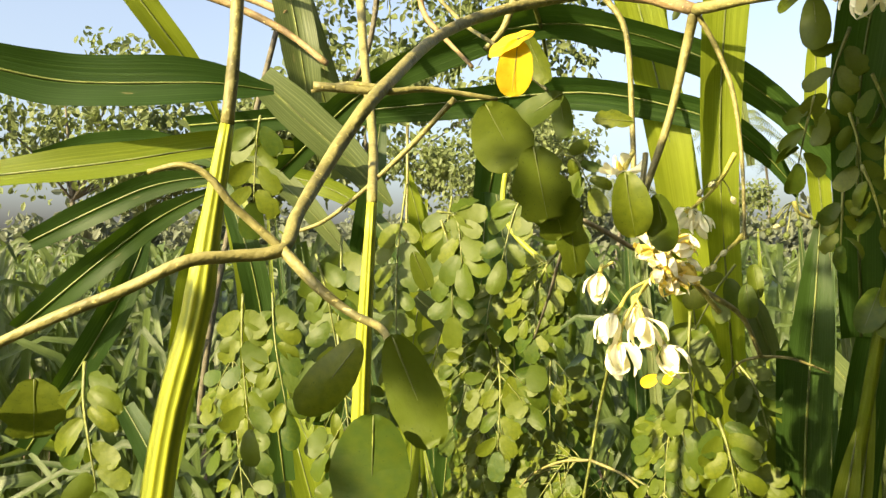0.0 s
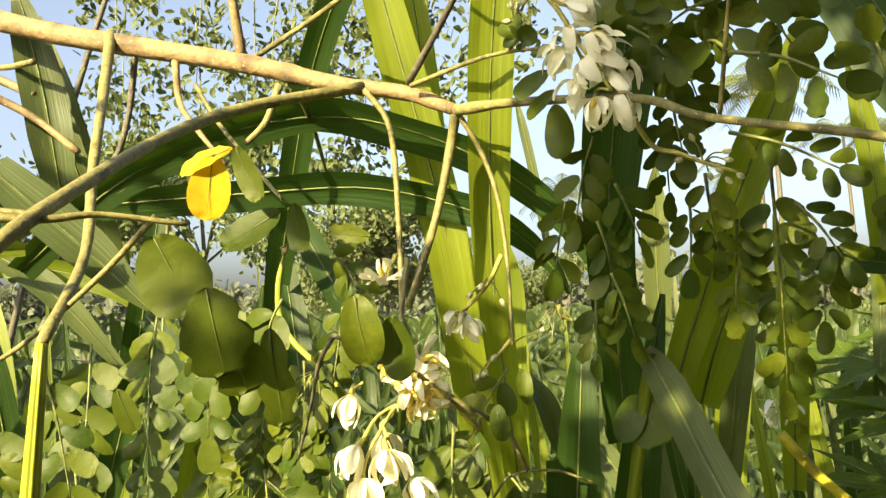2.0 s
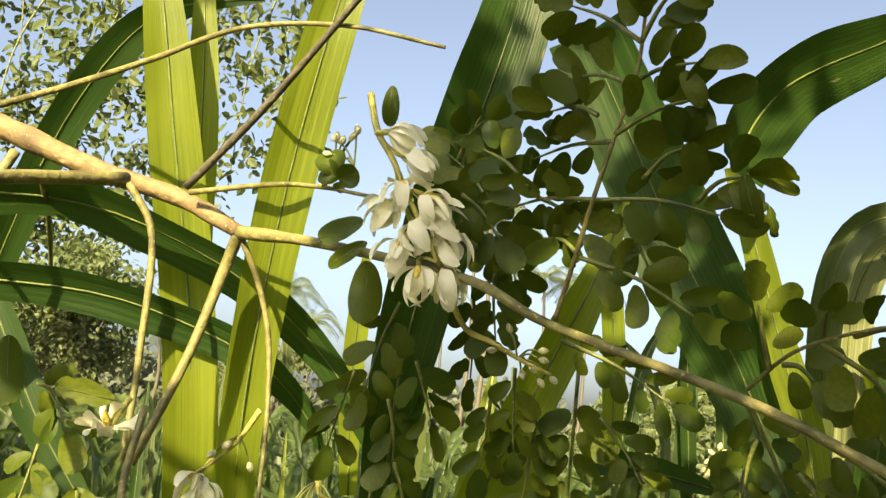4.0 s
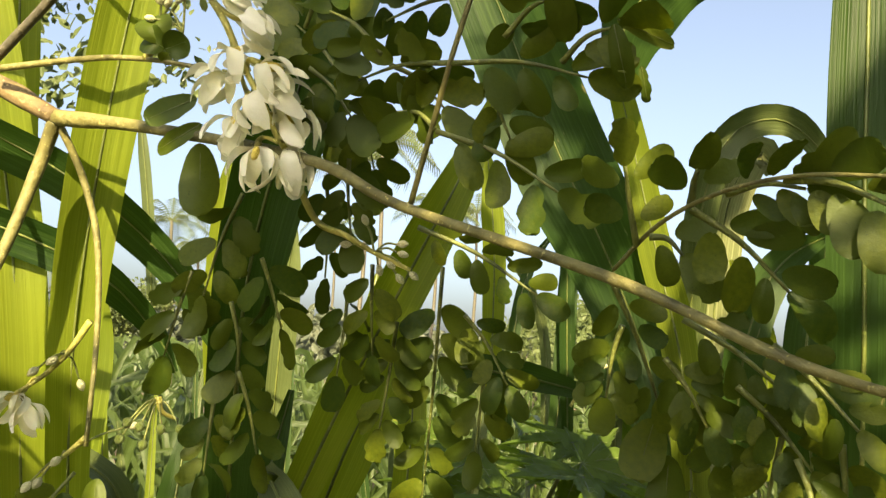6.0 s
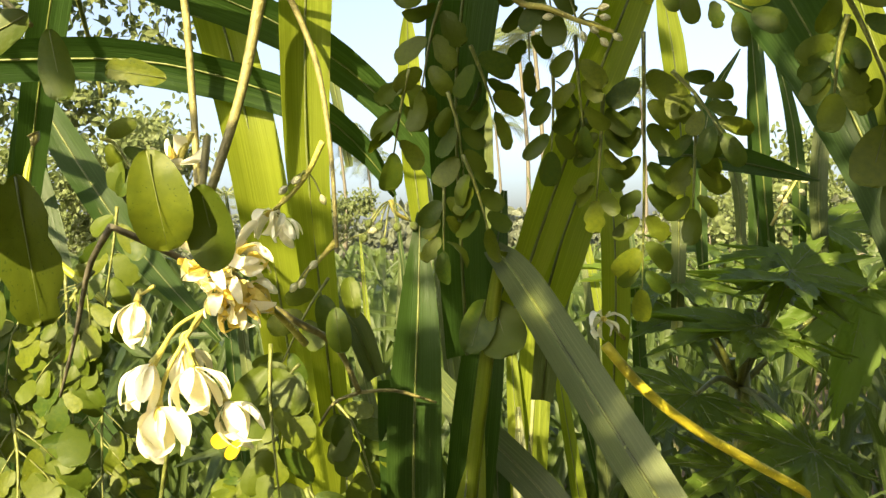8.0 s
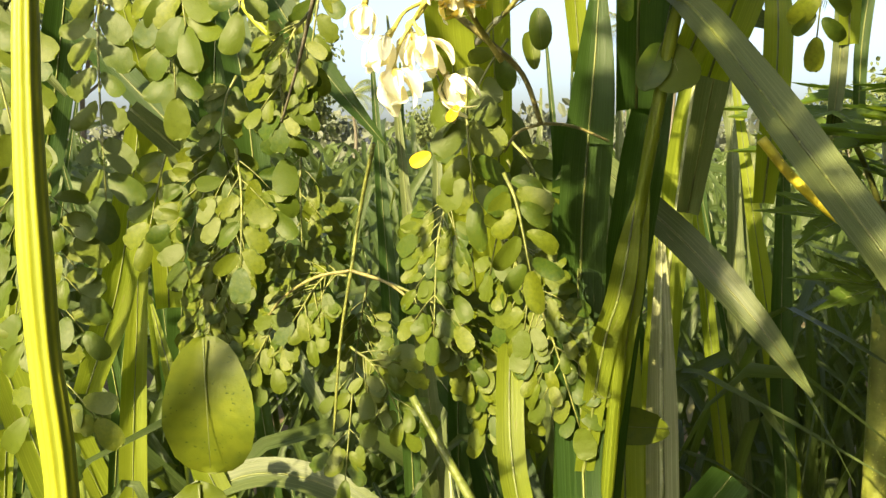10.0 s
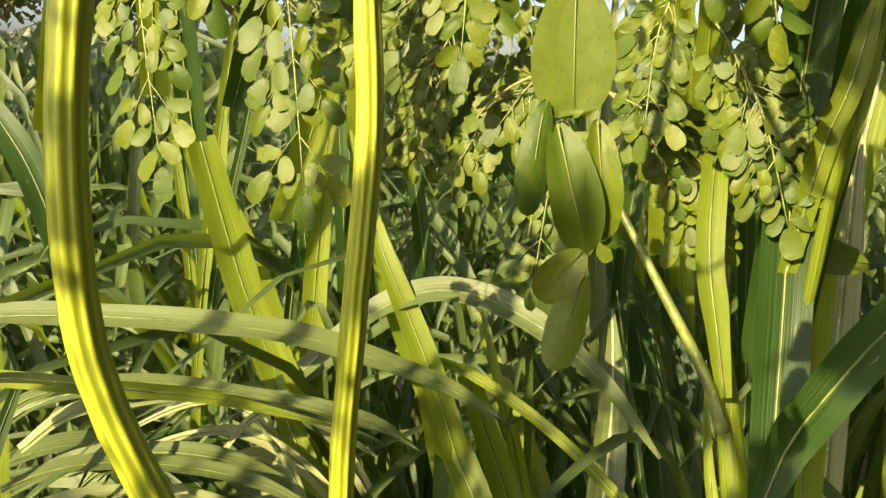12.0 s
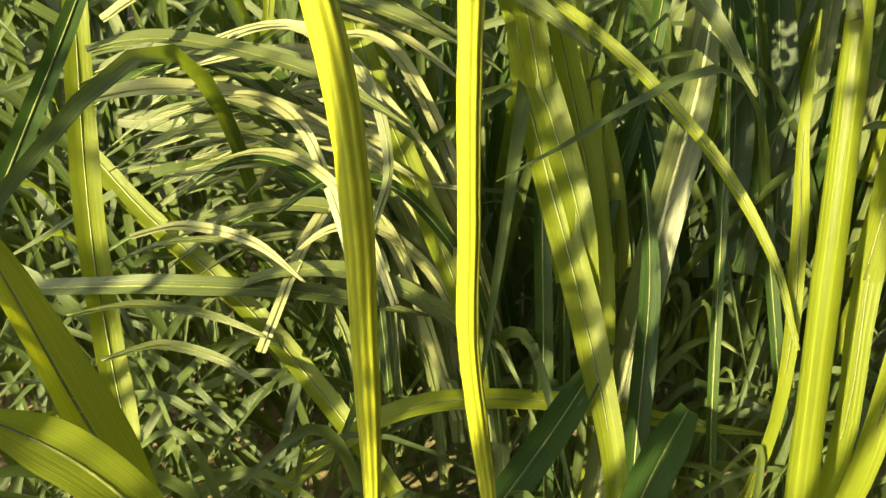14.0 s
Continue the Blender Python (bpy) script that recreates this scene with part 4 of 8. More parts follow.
cane_right = thing("cane_plant", (0.675, 0.904, 0.000), "upright pale canes behind the papaya leaves", "cane plant", "cane plants")
cane_leaf(cane_right, ((0.997, 0.731, 1.435), (1.006, 0.725, 1.604), (0.996, 0.710, 1.739), (0.988, 0.689, 1.816), (0.991, 0.657, 1.862), (1.006, 0.646, 1.835)), 0.050, CANE_SUNLIT, tip=0.4)
cane_leaf(cane_right, ((0.675, 0.904, 1.320), (0.667, 0.883, 1.442), (0.671, 0.888, 1.547), (0.682, 0.923, 1.652)), 0.032, CANE)
cane_leaf(cane_right, ((0.936, 1.070, 1.371), (0.950, 1.073, 1.508), (0.959, 1.078, 1.645), (0.979, 1.077, 1.765)), 0.022, CANE_GREY)
cane_leaf(cane_right, ((1.145, 1.098, 1.473), (1.160, 1.100, 1.612), (1.169, 1.106, 1.751), (1.182, 1.108, 1.863)), 0.035, CANE_SHADED)
cane_leaf(cane_right, ((0.564, 0.696, 1.580), (0.596, 0.682, 1.578), (0.655, 0.679, 1.572), (0.744, 0.674, 1.558)), 0.028, CANE_SHADED, face=(0, -0.9, 0.3))
cane_leaf(cane_right, ((1.025, 0.771, 1.436), (1.019, 0.751, 1.607), (1.011, 0.739, 1.735), (1.009, 0.728, 1.828)), 0.035, CANE)
cane_leaf(cane_right, ((1.134, 1.062, 1.484), (1.112, 1.054, 1.650), (1.099, 1.049, 1.761), (1.087, 1.044, 1.853)), 0.025, CANE_SHADED)
cane_leaf(cane_right, ((0.557, 0.994, 1.504), (0.552, 0.985, 1.593), (0.549, 0.978, 1.664), (0.549, 0.969, 1.722)), 0.035, CANE_GREY)
cane_leaf(cane_right, ((0.956, 1.063, 1.539), (0.937, 1.051, 1.727), (0.921, 1.049, 1.829), (0.904, 1.050, 1.914)), 0.035, CANE)
cane_leaf(cane_right, ((0.549, 1.129, 1.495), (0.531, 1.122, 1.637), (0.524, 1.110, 1.758), (0.521, 1.103, 1.822)), 0.030, CANE)
cane_leaf(cane_right, ((0.573, 1.468, 1.655), (0.550, 1.466, 1.793), (0.530, 1.467, 1.894), (0.518, 1.468, 1.950)), 0.018, CANE_GREY)
cane_leaf(cane_right, ((1.490, 0.833, 1.840), (1.492, 0.805, 1.941), (1.502, 0.781, 2.003), (1.506, 0.759, 2.074)), 0.016, CANE_SHADED)
cane_leaf(cane_right, ((1.271, 0.696, 1.532), (1.232, 0.689, 1.685), (1.214, 0.675, 1.793), (1.236, 0.639, 1.860)), 0.040, CANE_SHADED)

cane_back = thing("cane_plant", (0.992, 1.313, 0.000), "crowded cane blades standing behind the sprays", "cane plant", "cane plants")
cane_leaf(cane_back, ((0.992, 1.313, 0.000), (0.992, 1.313, 0.291), (0.992, 1.313, 0.582), (0.985, 1.374, 0.938), (0.974, 1.429, 1.253), (0.963, 1.473, 1.505)), 0.031, CANE, base=0.35, grow=1.6)
cane_leaf(cane_back, ((0.526, 1.379, 0.000), (0.526, 1.379, 0.288), (0.526, 1.379, 0.577), (0.515, 1.440, 0.927), (0.494, 1.496, 1.235), (0.475, 1.535, 1.450)), 0.025, CANE, base=0.35, grow=1.6)
cane_leaf(cane_back, ((0.376, 1.364, 0.000), (0.376, 1.364, 0.297), (0.376, 1.364, 0.594), (0.380, 1.420, 0.933), (0.389, 1.468, 1.233), (0.398, 1.518, 1.547)), 0.033, CANE_SHADED, base=0.35, grow=1.6)
cane_leaf(cane_back, ((0.890, 1.367, 0.000), (0.890, 1.367, 0.280), (0.890, 1.367, 0.561), (0.867, 1.432, 0.925), (0.825, 1.494, 1.246), (0.782, 1.572, 1.659)), 0.041, CANE_SHADED, base=0.35, grow=1.6)
cane_leaf(cane_back, ((1.080, 1.242, 0.000), (1.080, 1.242, 0.307), (1.080, 1.242, 0.613), (1.068, 1.302, 0.956), (1.046, 1.356, 1.258), (1.023, 1.421, 1.618)), 0.042, CANE, base=0.35, grow=1.6)
cane_leaf(cane_back, ((0.821, 1.371, 0.000), (0.821, 1.371, 0.281), (0.821, 1.371, 0.562), (0.831, 1.430, 0.926), (0.855, 1.479, 1.247), (0.879, 1.539, 1.642)), 0.036, CANE_SHADED, base=0.35, grow=1.6)
cane_leaf(cane_back, ((1.164, 1.469, 0.000), (1.164, 1.469, 0.490), (1.172, 1.534, 0.895), (1.191, 1.590, 1.253), (1.210, 1.669, 1.749)), 0.043, CANE_GREY, base=0.35, grow=1.6)
cane_leaf(cane_back, ((1.247, 1.454, 0.000), (1.247, 1.454, 0.493), (1.246, 1.522, 0.898), (1.245, 1.581, 1.255), (1.246, 1.627, 1.531)), 0.029, CANE_GREY, base=0.35, grow=1.6)
cane_leaf(cane_back, ((0.615, 1.295, 0.000), (0.615, 1.295, 0.308), (0.615, 1.295, 0.615), (0.630, 1.347, 0.949), (0.661, 1.390, 1.245), (0.693, 1.425, 1.492)), 0.023, CANE, base=0.35, grow=1.6)
cane_leaf(cane_back, ((1.044, 1.226, 0.000), (1.044, 1.226, 0.312), (1.044, 1.226, 0.624), (1.057, 1.279, 0.962), (1.085, 1.323, 1.261), (1.113, 1.372, 1.589)), 0.043, CANE_SHADED, base=0.35, grow=1.6)
cane_leaf(cane_back, ((1.348, 1.510, 0.000), (1.348, 1.510, 0.457), (1.322, 1.586, 0.881), (1.272, 1.658, 1.253), (1.221, 1.744, 1.707)), 0.033, CANE_GREY, base=0.35, grow=1.6)
cane_leaf(cane_back, ((0.388, 1.237, 0.000), (0.388, 1.237, 0.330), (0.388, 1.237, 0.659), (0.378, 1.290, 0.966), (0.362, 1.339, 1.237), (0.345, 1.404, 1.607)), 0.031, CANE_GREY, base=0.35, grow=1.6)
cane_leaf(cane_back, ((0.675, 1.198, 0.000), (0.675, 1.198, 0.331), (0.675, 1.198, 0.661), (0.673, 1.251, 0.973), (0.671, 1.297, 1.249), (0.668, 1.346, 1.538)), 0.028, CANE_GREY, base=0.35, grow=1.6)
cane_leaf(cane_back, ((0.729, 1.142, 0.000), (0.729, 1.142, 0.344), (0.729, 1.142, 0.687), (0.734, 1.191, 0.988), (0.747, 1.233, 1.254), (0.759, 1.261, 1.435)), 0.037, CANE, base=0.35, grow=1.6)
cane_leaf(cane_back, ((0.417, 1.257, 0.000), (0.417, 1.257, 0.324), (0.417, 1.257, 0.647), (0.429, 1.307, 0.962), (0.456, 1.348, 1.240), (0.483, 1.406, 1.617)), 0.035, CANE_SHADED, base=0.35, grow=1.6)
cane_leaf(cane_back, ((0.774, 1.256, 0.000), (0.774, 1.256, 0.313), (0.774, 1.256, 0.625), (0.760, 1.314, 0.956), (0.735, 1.368, 1.248), (0.708, 1.439, 1.644)), 0.042, CANE_GREY, base=0.35, grow=1.6)
cane_leaf(cane_back, ((0.446, 1.648, 0.000), (0.446, 1.648, 0.443), (0.441, 1.718, 0.857), (0.433, 1.780, 1.222), (0.426, 1.849, 1.625)), 0.041, CANE_SHADED, base=0.35, grow=1.6)
cane_leaf(cane_back, ((0.748, 1.480, 0.000), (0.748, 1.480, 0.511), (0.760, 1.543, 0.898), (0.786, 1.594, 1.240), (0.812, 1.650, 1.606)), 0.025, CANE_SHADED, base=0.35, grow=1.6)
cane_leaf(cane_back, ((1.278, 1.570, 0.000), (1.278, 1.570, 0.431), (1.254, 1.647, 0.866), (1.210, 1.720, 1.249), (1.165, 1.801, 1.678)), 0.027, CANE_SHADED, base=0.35, grow=1.6)
cane_leaf(cane_back, ((0.779, 1.699, 0.000), (0.779, 1.699, 0.396), (0.792, 1.770, 0.840), (0.820, 1.830, 1.232), (0.850, 1.875, 1.542)), 0.036, CANE_GREY, base=0.35, grow=1.6)
cane_leaf(cane_back, ((0.566, 1.288, 0.000), (0.566, 1.288, 0.311), (0.566, 1.288, 0.622), (0.552, 1.345, 0.951), (0.527, 1.398, 1.240), (0.502, 1.462, 1.590)), 0.043, CANE, base=0.35, grow=1.6)
cane_leaf(cane_back, ((0.543, 1.704, 0.000), (0.543, 1.704, 0.408), (0.552, 1.774, 0.841), (0.573, 1.834, 1.224), (0.593, 1.904, 1.673)), 0.037, CANE_GREY, base=0.35, grow=1.6)
cane_leaf(cane_back, ((0.597, 1.215, 0.000), (0.597, 1.215, 0.329), (0.597, 1.215, 0.658), (0.578, 1.270, 0.969), (0.544, 1.323, 1.244), (0.510, 1.367, 1.466)), 0.034, CANE_GREY, base=0.35, grow=1.6)
cane_leaf(cane_back, ((0.650, 1.244, 0.000), (0.650, 1.244, 0.320), (0.650, 1.244, 0.639), (0.645, 1.299, 0.961), (0.638, 1.348, 1.246), (0.630, 1.410, 1.611)), 0.028, CANE_SHADED, base=0.35, grow=1.6)
cane_leaf(cane_back, ((0.732, 1.663, 0.000), (0.732, 1.663, 0.417), (0.732, 1.735, 0.849), (0.735, 1.798, 1.231), (0.738, 1.851, 1.548)), 0.025, CANE, base=0.35, grow=1.6)
cane_leaf(cane_back, ((0.867, 1.479, 0.000), (0.867, 1.479, 0.504), (0.878, 1.542, 0.897), (0.903, 1.595, 1.244), (0.927, 1.660, 1.663)), 0.035, CANE_GREY, base=0.35, grow=1.6)

cane_back_left = thing("cane_plant", (-0.131, 1.643, 0.000), "loose cane blades leaning both ways", "cane plant", "cane plants")
cane_leaf(cane_back_left, ((-0.131, 1.643, 0.000), (-0.131, 1.643, 0.302), (-0.131, 1.643, 0.603), (-0.109, 1.691, 0.916), (-0.064, 1.734, 1.230), (-0.018, 1.755, 1.418)), 0.028, CANE_SHADED, base=0.35, grow=1.6)
cane_leaf(cane_back_left, ((-0.078, 1.380, 0.000), (-0.078, 1.380, 0.239), (-0.078, 1.380, 0.477), (-0.078, 1.380, 0.716), (-0.070, 1.422, 0.977), (-0.050, 1.461, 1.238), (-0.032, 1.517, 1.595)), 0.044, CANE, base=0.35, grow=1.6)
cane_leaf(cane_back_left, ((-0.328, 1.968, 0.000), (-0.328, 1.968, 0.470), (-0.356, 2.036, 0.840), (-0.410, 2.108, 1.209), (-0.464, 2.182, 1.587)), 0.038, CANE_SHADED, base=0.35, grow=1.6)
cane_leaf(cane_back_left, ((0.054, 1.569, 0.000), (0.054, 1.569, 0.313), (0.054, 1.569, 0.627), (0.033, 1.624, 0.930), (-0.008, 1.683, 1.234), (-0.049, 1.745, 1.553)), 0.022, CANE_SHADED, base=0.35, grow=1.6)
cane_leaf(cane_back_left, ((-0.066, 1.391, 0.000), (-0.066, 1.391, 0.237), (-0.066, 1.391, 0.474), (-0.066, 1.391, 0.711), (-0.088, 1.439, 0.973), (-0.130, 1.491, 1.234), (-0.172, 1.530, 1.418)), 0.026, CANE_SHADED, base=0.35, grow=1.6)
cane_leaf(cane_back_left, ((0.001, 1.650, 0.000), (0.001, 1.650, 0.297), (0.001, 1.650, 0.594), (-0.012, 1.706, 0.912), (-0.035, 1.763, 1.231), (-0.057, 1.805, 1.454)), 0.040, CANE_SHADED, base=0.35, grow=1.6)
cane_leaf(cane_back_left, ((0.024, 1.858, 0.000), (0.024, 1.858, 0.502), (0.030, 1.917, 0.864), (0.043, 1.975, 1.228), (0.057, 2.017, 1.498)), 0.023, CANE_SHADED, base=0.35, grow=1.6)
cane_leaf(cane_back_left, ((0.082, 1.807, 0.000), (0.082, 1.807, 0.521), (0.068, 1.869, 0.875), (0.043, 1.933, 1.229), (0.017, 2.017, 1.700)), 0.024, CANE_GREY, base=0.35, grow=1.6)
cane_leaf(cane_back_left, ((-0.291, 1.657, 0.000), (-0.291, 1.657, 0.302), (-0.291, 1.657, 0.605), (-0.262, 1.702, 0.914), (-0.203, 1.742, 1.225), (-0.145, 1.789, 1.576)), 0.024, CANE_SHADED, base=0.35, grow=1.6)
cane_leaf(cane_back_left, ((-0.301, 1.658, 0.000), (-0.301, 1.658, 0.302), (-0.301, 1.658, 0.605), (-0.325, 1.714, 0.912), (-0.371, 1.774, 1.219), (-0.418, 1.859, 1.669)), 0.024, CANE, base=0.35, grow=1.6)
cane_leaf(cane_back_left, ((-0.282, 1.501, 0.000), (-0.282, 1.501, 0.336), (-0.282, 1.501, 0.672), (-0.268, 1.544, 0.950), (-0.238, 1.585, 1.228), (-0.208, 1.616, 1.457)), 0.024, CANE, base=0.35, grow=1.6)
cane_leaf(cane_back_left, ((-0.501, 1.937, 0.000), (-0.501, 1.937, 0.492), (-0.496, 1.996, 0.849), (-0.482, 2.053, 1.208), (-0.467, 2.088, 1.438)), 0.030, CANE_GREY, base=0.35, grow=1.6)
cane_leaf(cane_back_left, ((-0.329, 1.986, 0.000), (-0.329, 1.986, 0.462), (-0.319, 2.046, 0.837), (-0.298, 2.105, 1.213), (-0.276, 2.137, 1.436)), 0.038, CANE, base=0.35, grow=1.6)
cane_leaf(cane_back_left, ((0.171, 1.600, 0.000), (0.171, 1.600, 0.304), (0.171, 1.600, 0.608), (0.145, 1.658, 0.922), (0.096, 1.720, 1.236), (0.047, 1.775, 1.505)), 0.037, CANE_SHADED, base=0.35, grow=1.6)

cane_i = thing("cane_plant", (0.426, 0.722, 0.000), "yellow-green cane leaf lit from behind", "cane plant", "cane plants")
cane_leaf(cane_i, ((0.426, 0.722, 1.450), (0.437, 0.674, 1.545), (0.443, 0.635, 1.610), (0.460, 0.613, 1.671), (0.481, 0.602, 1.726), (0.512, 0.606, 1.794)), 0.036, CANE, base=0.7)

cane_j = thing("cane_plant", (0.295, 0.728, 0.000), "thick pale cane stem with leaves springing from it", "cane plant", "cane plants")
cane_leaf(cane_j, ((0.295, 0.728, 0.985), (0.288, 0.747, 1.055), (0.285, 0.765, 1.105), (0.297, 0.797, 1.176), (0.321, 0.843, 1.252), (0.339, 0.888, 1.359)), 0.026, CANE, base=0.5)
# These two leaves carry their shade in the material's dark tone.
cane_leaf(cane_j, ((0.290, 0.634, 0.924), (0.310, 0.670, 0.986), (0.327, 0.704, 1.061), (0.333, 0.723, 1.143), (0.335, 0.735, 1.240), (0.337, 0.743, 1.339), (0.337, 0.745, 1.404)), 0.046, CANE_SHADED, base=0.75, tip=0.9, turn=0.1)
cane_leaf(cane_j, ((0.280, 0.629, 0.928), (0.301, 0.635, 0.982), (0.314, 0.621, 1.023), (0.336, 0.611, 1.067), (0.358, 0.596, 1.109), (0.375, 0.579, 1.148)), 0.038, CANE_SHADED, base=0.5, face=(-0.3, -0.8, 0.5), tip=0.8)
cane_leaf(cane_j, ((0.434, 0.767, 0.689), (0.445, 0.810, 0.869), (0.457, 0.850, 1.037), (0.482, 0.897, 1.200), (0.522, 0.955, 1.333)), 0.040, CANE)
cane_leaf(cane_j, ((0.608, 0.972, 0.625), (0.631, 1.026, 0.856), (0.654, 1.071, 1.049), (0.695, 1.141, 1.274)), 0.045, CANE_SUNLIT, rib=0.004)

tube("stem", ((0.344, 0.594, 0.472), (0.318, 0.647, 0.701), (0.312, 0.714, 0.885), (0.311, 0.754, 0.981), (0.310, 0.791, 1.053), (0.307, 0.825, 1.116), (0.301, 0.861, 1.187)), (0.0138, 0.0130, 0.0125, 0.010, 0.006, 0.003), CANE, cane_j, sides=14, knobs=0.1)
tube("leaf_stalk", ((0.291, 0.716, 0.956), (0.278, 0.736, 1.004), (0.244, 0.770, 1.075), (0.207, 0.817, 1.155)), (0.0060, 0.0050, 0.0035), RIB_GREEN, cane_j, sides=8, knobs=0.1)
cane_k = thing("cane_plant", (-0.086, 1.109, 0.000), "cane with a long pale arching leaf", "cane plant", "cane plants")
cane_leaf(cane_k, ((-0.086, 1.109, 0.874), (-0.029, 1.103, 0.933), (0.035, 1.093, 0.977), (0.106, 1.076, 0.995), (0.186, 1.026, 0.976), (0.270, 0.966, 0.916), (0.333, 0.914, 0.835)), 0.038, CANE_GREY, face=(-0.5,-0.6,0.7))
cane_leaf(cane_k, ((0.179, 0.972, 0.548), (0.129, 0.992, 0.719), (0.088, 1.034, 0.858), (0.045, 1.078, 0.965), (0.003, 1.132, 1.067), (-0.029, 1.219, 1.188)), 0.034, CANE)

cane_l = thing("cane_plant", (0.245, 0.792, 0.000), "upright cane with a pale sunlit leaf", "cane plant", "cane plants")
cane_leaf(cane_l, ((0.245, 0.792, 0.109), (0.267, 0.891, 0.308), (0.317, 1.032, 0.595), (0.345, 1.095, 0.725), (0.372, 1.167, 0.829), (0.388, 1.239, 0.928)), 0.052, CANE_GREY, rib=0.004)
cane_leaf(cane_l, ((0.271, 0.755, 0.265), (0.270, 0.827, 0.405), (0.291, 0.961, 0.561), (0.290, 1.077, 0.676)), 0.030, CANE_SHADED)
cane_leaf(cane_l, ((0.341, 1.176, 0.441), (0.303, 1.264, 0.602), (0.254, 1.340, 0.737), (0.210, 1.416, 0.873)), 0.045, CANE)

cane_m = thing("cane_plant", (-0.522, 1.034, 0.000), "low cane with leaves that lie almost level", "cane plant", "cane plants")
cane_leaf(cane_m, ((-0.522, 1.034, 0.953), (-0.418, 1.051, 0.965), (-0.244, 1.042, 0.962), (-0.089, 1.033, 0.946), (0.083, 1.021, 0.889), (0.175, 1.014, 0.836)), 0.034, CANE_GREY, face=(-0.5,-0.6,0.8))
cane_leaf(cane_m, ((-0.424, 0.835, 0.973), (-0.377, 0.836, 0.969), (-0.262, 0.835, 0.957), (-0.164, 0.846, 0.941), (-0.027, 0.855, 0.901)), 0.016, CANE)
cane_leaf(cane_m, ((-0.447, 1.041, 0.821), (-0.364, 1.049, 0.869), (-0.197, 1.043, 0.872), (-0.014, 1.026, 0.843), (0.058, 1.005, 0.807)), 0.026, CANE_GREY, face=(-0.4,-0.5,0.9))
cane_leaf(cane_m, ((-0.462, 1.051, 0.727), (-0.337, 1.064, 0.780), (-0.176, 1.057, 0.774), (-0.035, 1.046, 0.699)), 0.030, CANE_GREY, face=(-0.4,-0.5,0.9))
cane_leaf(cane_m, ((-0.480, 0.926, 0.509), (-0.319, 0.916, 0.531), (-0.145, 0.942, 0.519), (0.004, 0.961, 0.485)), 0.028, CANE_GREY, face=(-0.3,-0.5,0.9))
cane_leaf(cane_m, ((-0.178, 0.789, 0.323), (-0.038, 0.826, 0.431), (0.142, 0.860, 0.434), (0.343, 0.872, 0.400), (0.490, 0.893, 0.371)), 0.026, CANE, face=(-0.3,-0.6,0.8))
cane_leaf(cane_m, ((-0.489, 1.223, 0.533), (-0.380, 1.172, 0.463), (-0.234, 1.102, 0.366), (-0.103, 1.026, 0.252)), 0.034, CANE)
cane_leaf(cane_m, ((-0.560, 1.558, 0.505), (-0.399, 1.539, 0.510), (-0.225, 1.499, 0.479), (-0.088, 1.435, 0.391)), 0.045, CANE_GREY)
cane_leaf(cane_m, ((-0.603, 1.799, 0.522), (-0.423, 1.786, 0.544), (-0.224, 1.738, 0.504), (-0.069, 1.666, 0.404)), 0.045, CANE_GREY)
cane_leaf(cane_l, ((0.035, 1.105, 0.907), (0.137, 1.081, 0.878), (0.244, 1.014, 0.814), (0.324, 0.923, 0.742), (0.373, 0.840, 0.668), (0.389, 0.763, 0.598)), 0.016, CANE, base=0.5, tip=0.3)
# Dark tone stands in for the shade over these two low blades.
cane_leaf(cane_l, ((0.063, 0.666, 0.443), (0.130, 0.741, 0.488), (0.202, 0.824, 0.550)), 0.038, CANE_SHADED, base=0.9, tip=0.3)
cane_leaf(cane_l, ((0.212, 0.668, 0.448), (0.245, 0.711, 0.482), (0.284, 0.757, 0.513)), 0.044, CANE_SHADED, base=0.9, tip=0.5)
# Bright blades below take the sunlit tone; the light is in their colour.
cane_leaf(cane_l, ((-0.203, 0.863, 0.480), (-0.157, 0.996, 0.581), (-0.103, 1.075, 0.622), (-0.010, 1.073, 0.628), (0.069, 1.061, 0.625)), 0.018, CANE_SUNLIT, face=(-0.3, -0.5, 0.9))
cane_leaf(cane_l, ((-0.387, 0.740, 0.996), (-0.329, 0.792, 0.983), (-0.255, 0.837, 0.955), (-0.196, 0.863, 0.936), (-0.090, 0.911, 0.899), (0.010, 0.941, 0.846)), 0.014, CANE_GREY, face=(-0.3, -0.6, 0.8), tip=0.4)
cane_leaf(cane_l, ((-0.401, 0.999, 0.820), (-0.350, 1.023, 0.855), (-0.282, 1.040, 0.863), (-0.204, 1.052, 0.862), (-0.085, 1.049, 0.836), (0.010, 1.028, 0.789)), 0.026, CANE_SUNLIT, face=(-0.3, -0.5, 0.9))
cane_leaf(cane_l, ((-0.424, 1.012, 0.723), (-0.352, 1.039, 0.736), (-0.252, 1.056, 0.728), (-0.135, 1.052, 0.693), (-0.029, 1.031, 0.652)), 0.030, CANE_SUNLIT, face=(-0.3, -0.5, 0.9))
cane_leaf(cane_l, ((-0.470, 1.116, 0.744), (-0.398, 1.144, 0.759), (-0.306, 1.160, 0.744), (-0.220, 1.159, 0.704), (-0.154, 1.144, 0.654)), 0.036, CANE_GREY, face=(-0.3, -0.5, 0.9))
cane_leaf(cane_l, ((0.138, 1.131, 0.862), (0.167, 1.102, 0.783), (0.204, 1.049, 0.672), (0.221, 1.004, 0.592), (0.239, 0.956, 0.496), (0.254, 0.917, 0.388)), 0.041, CANE, base=0.7, tip=0.45)
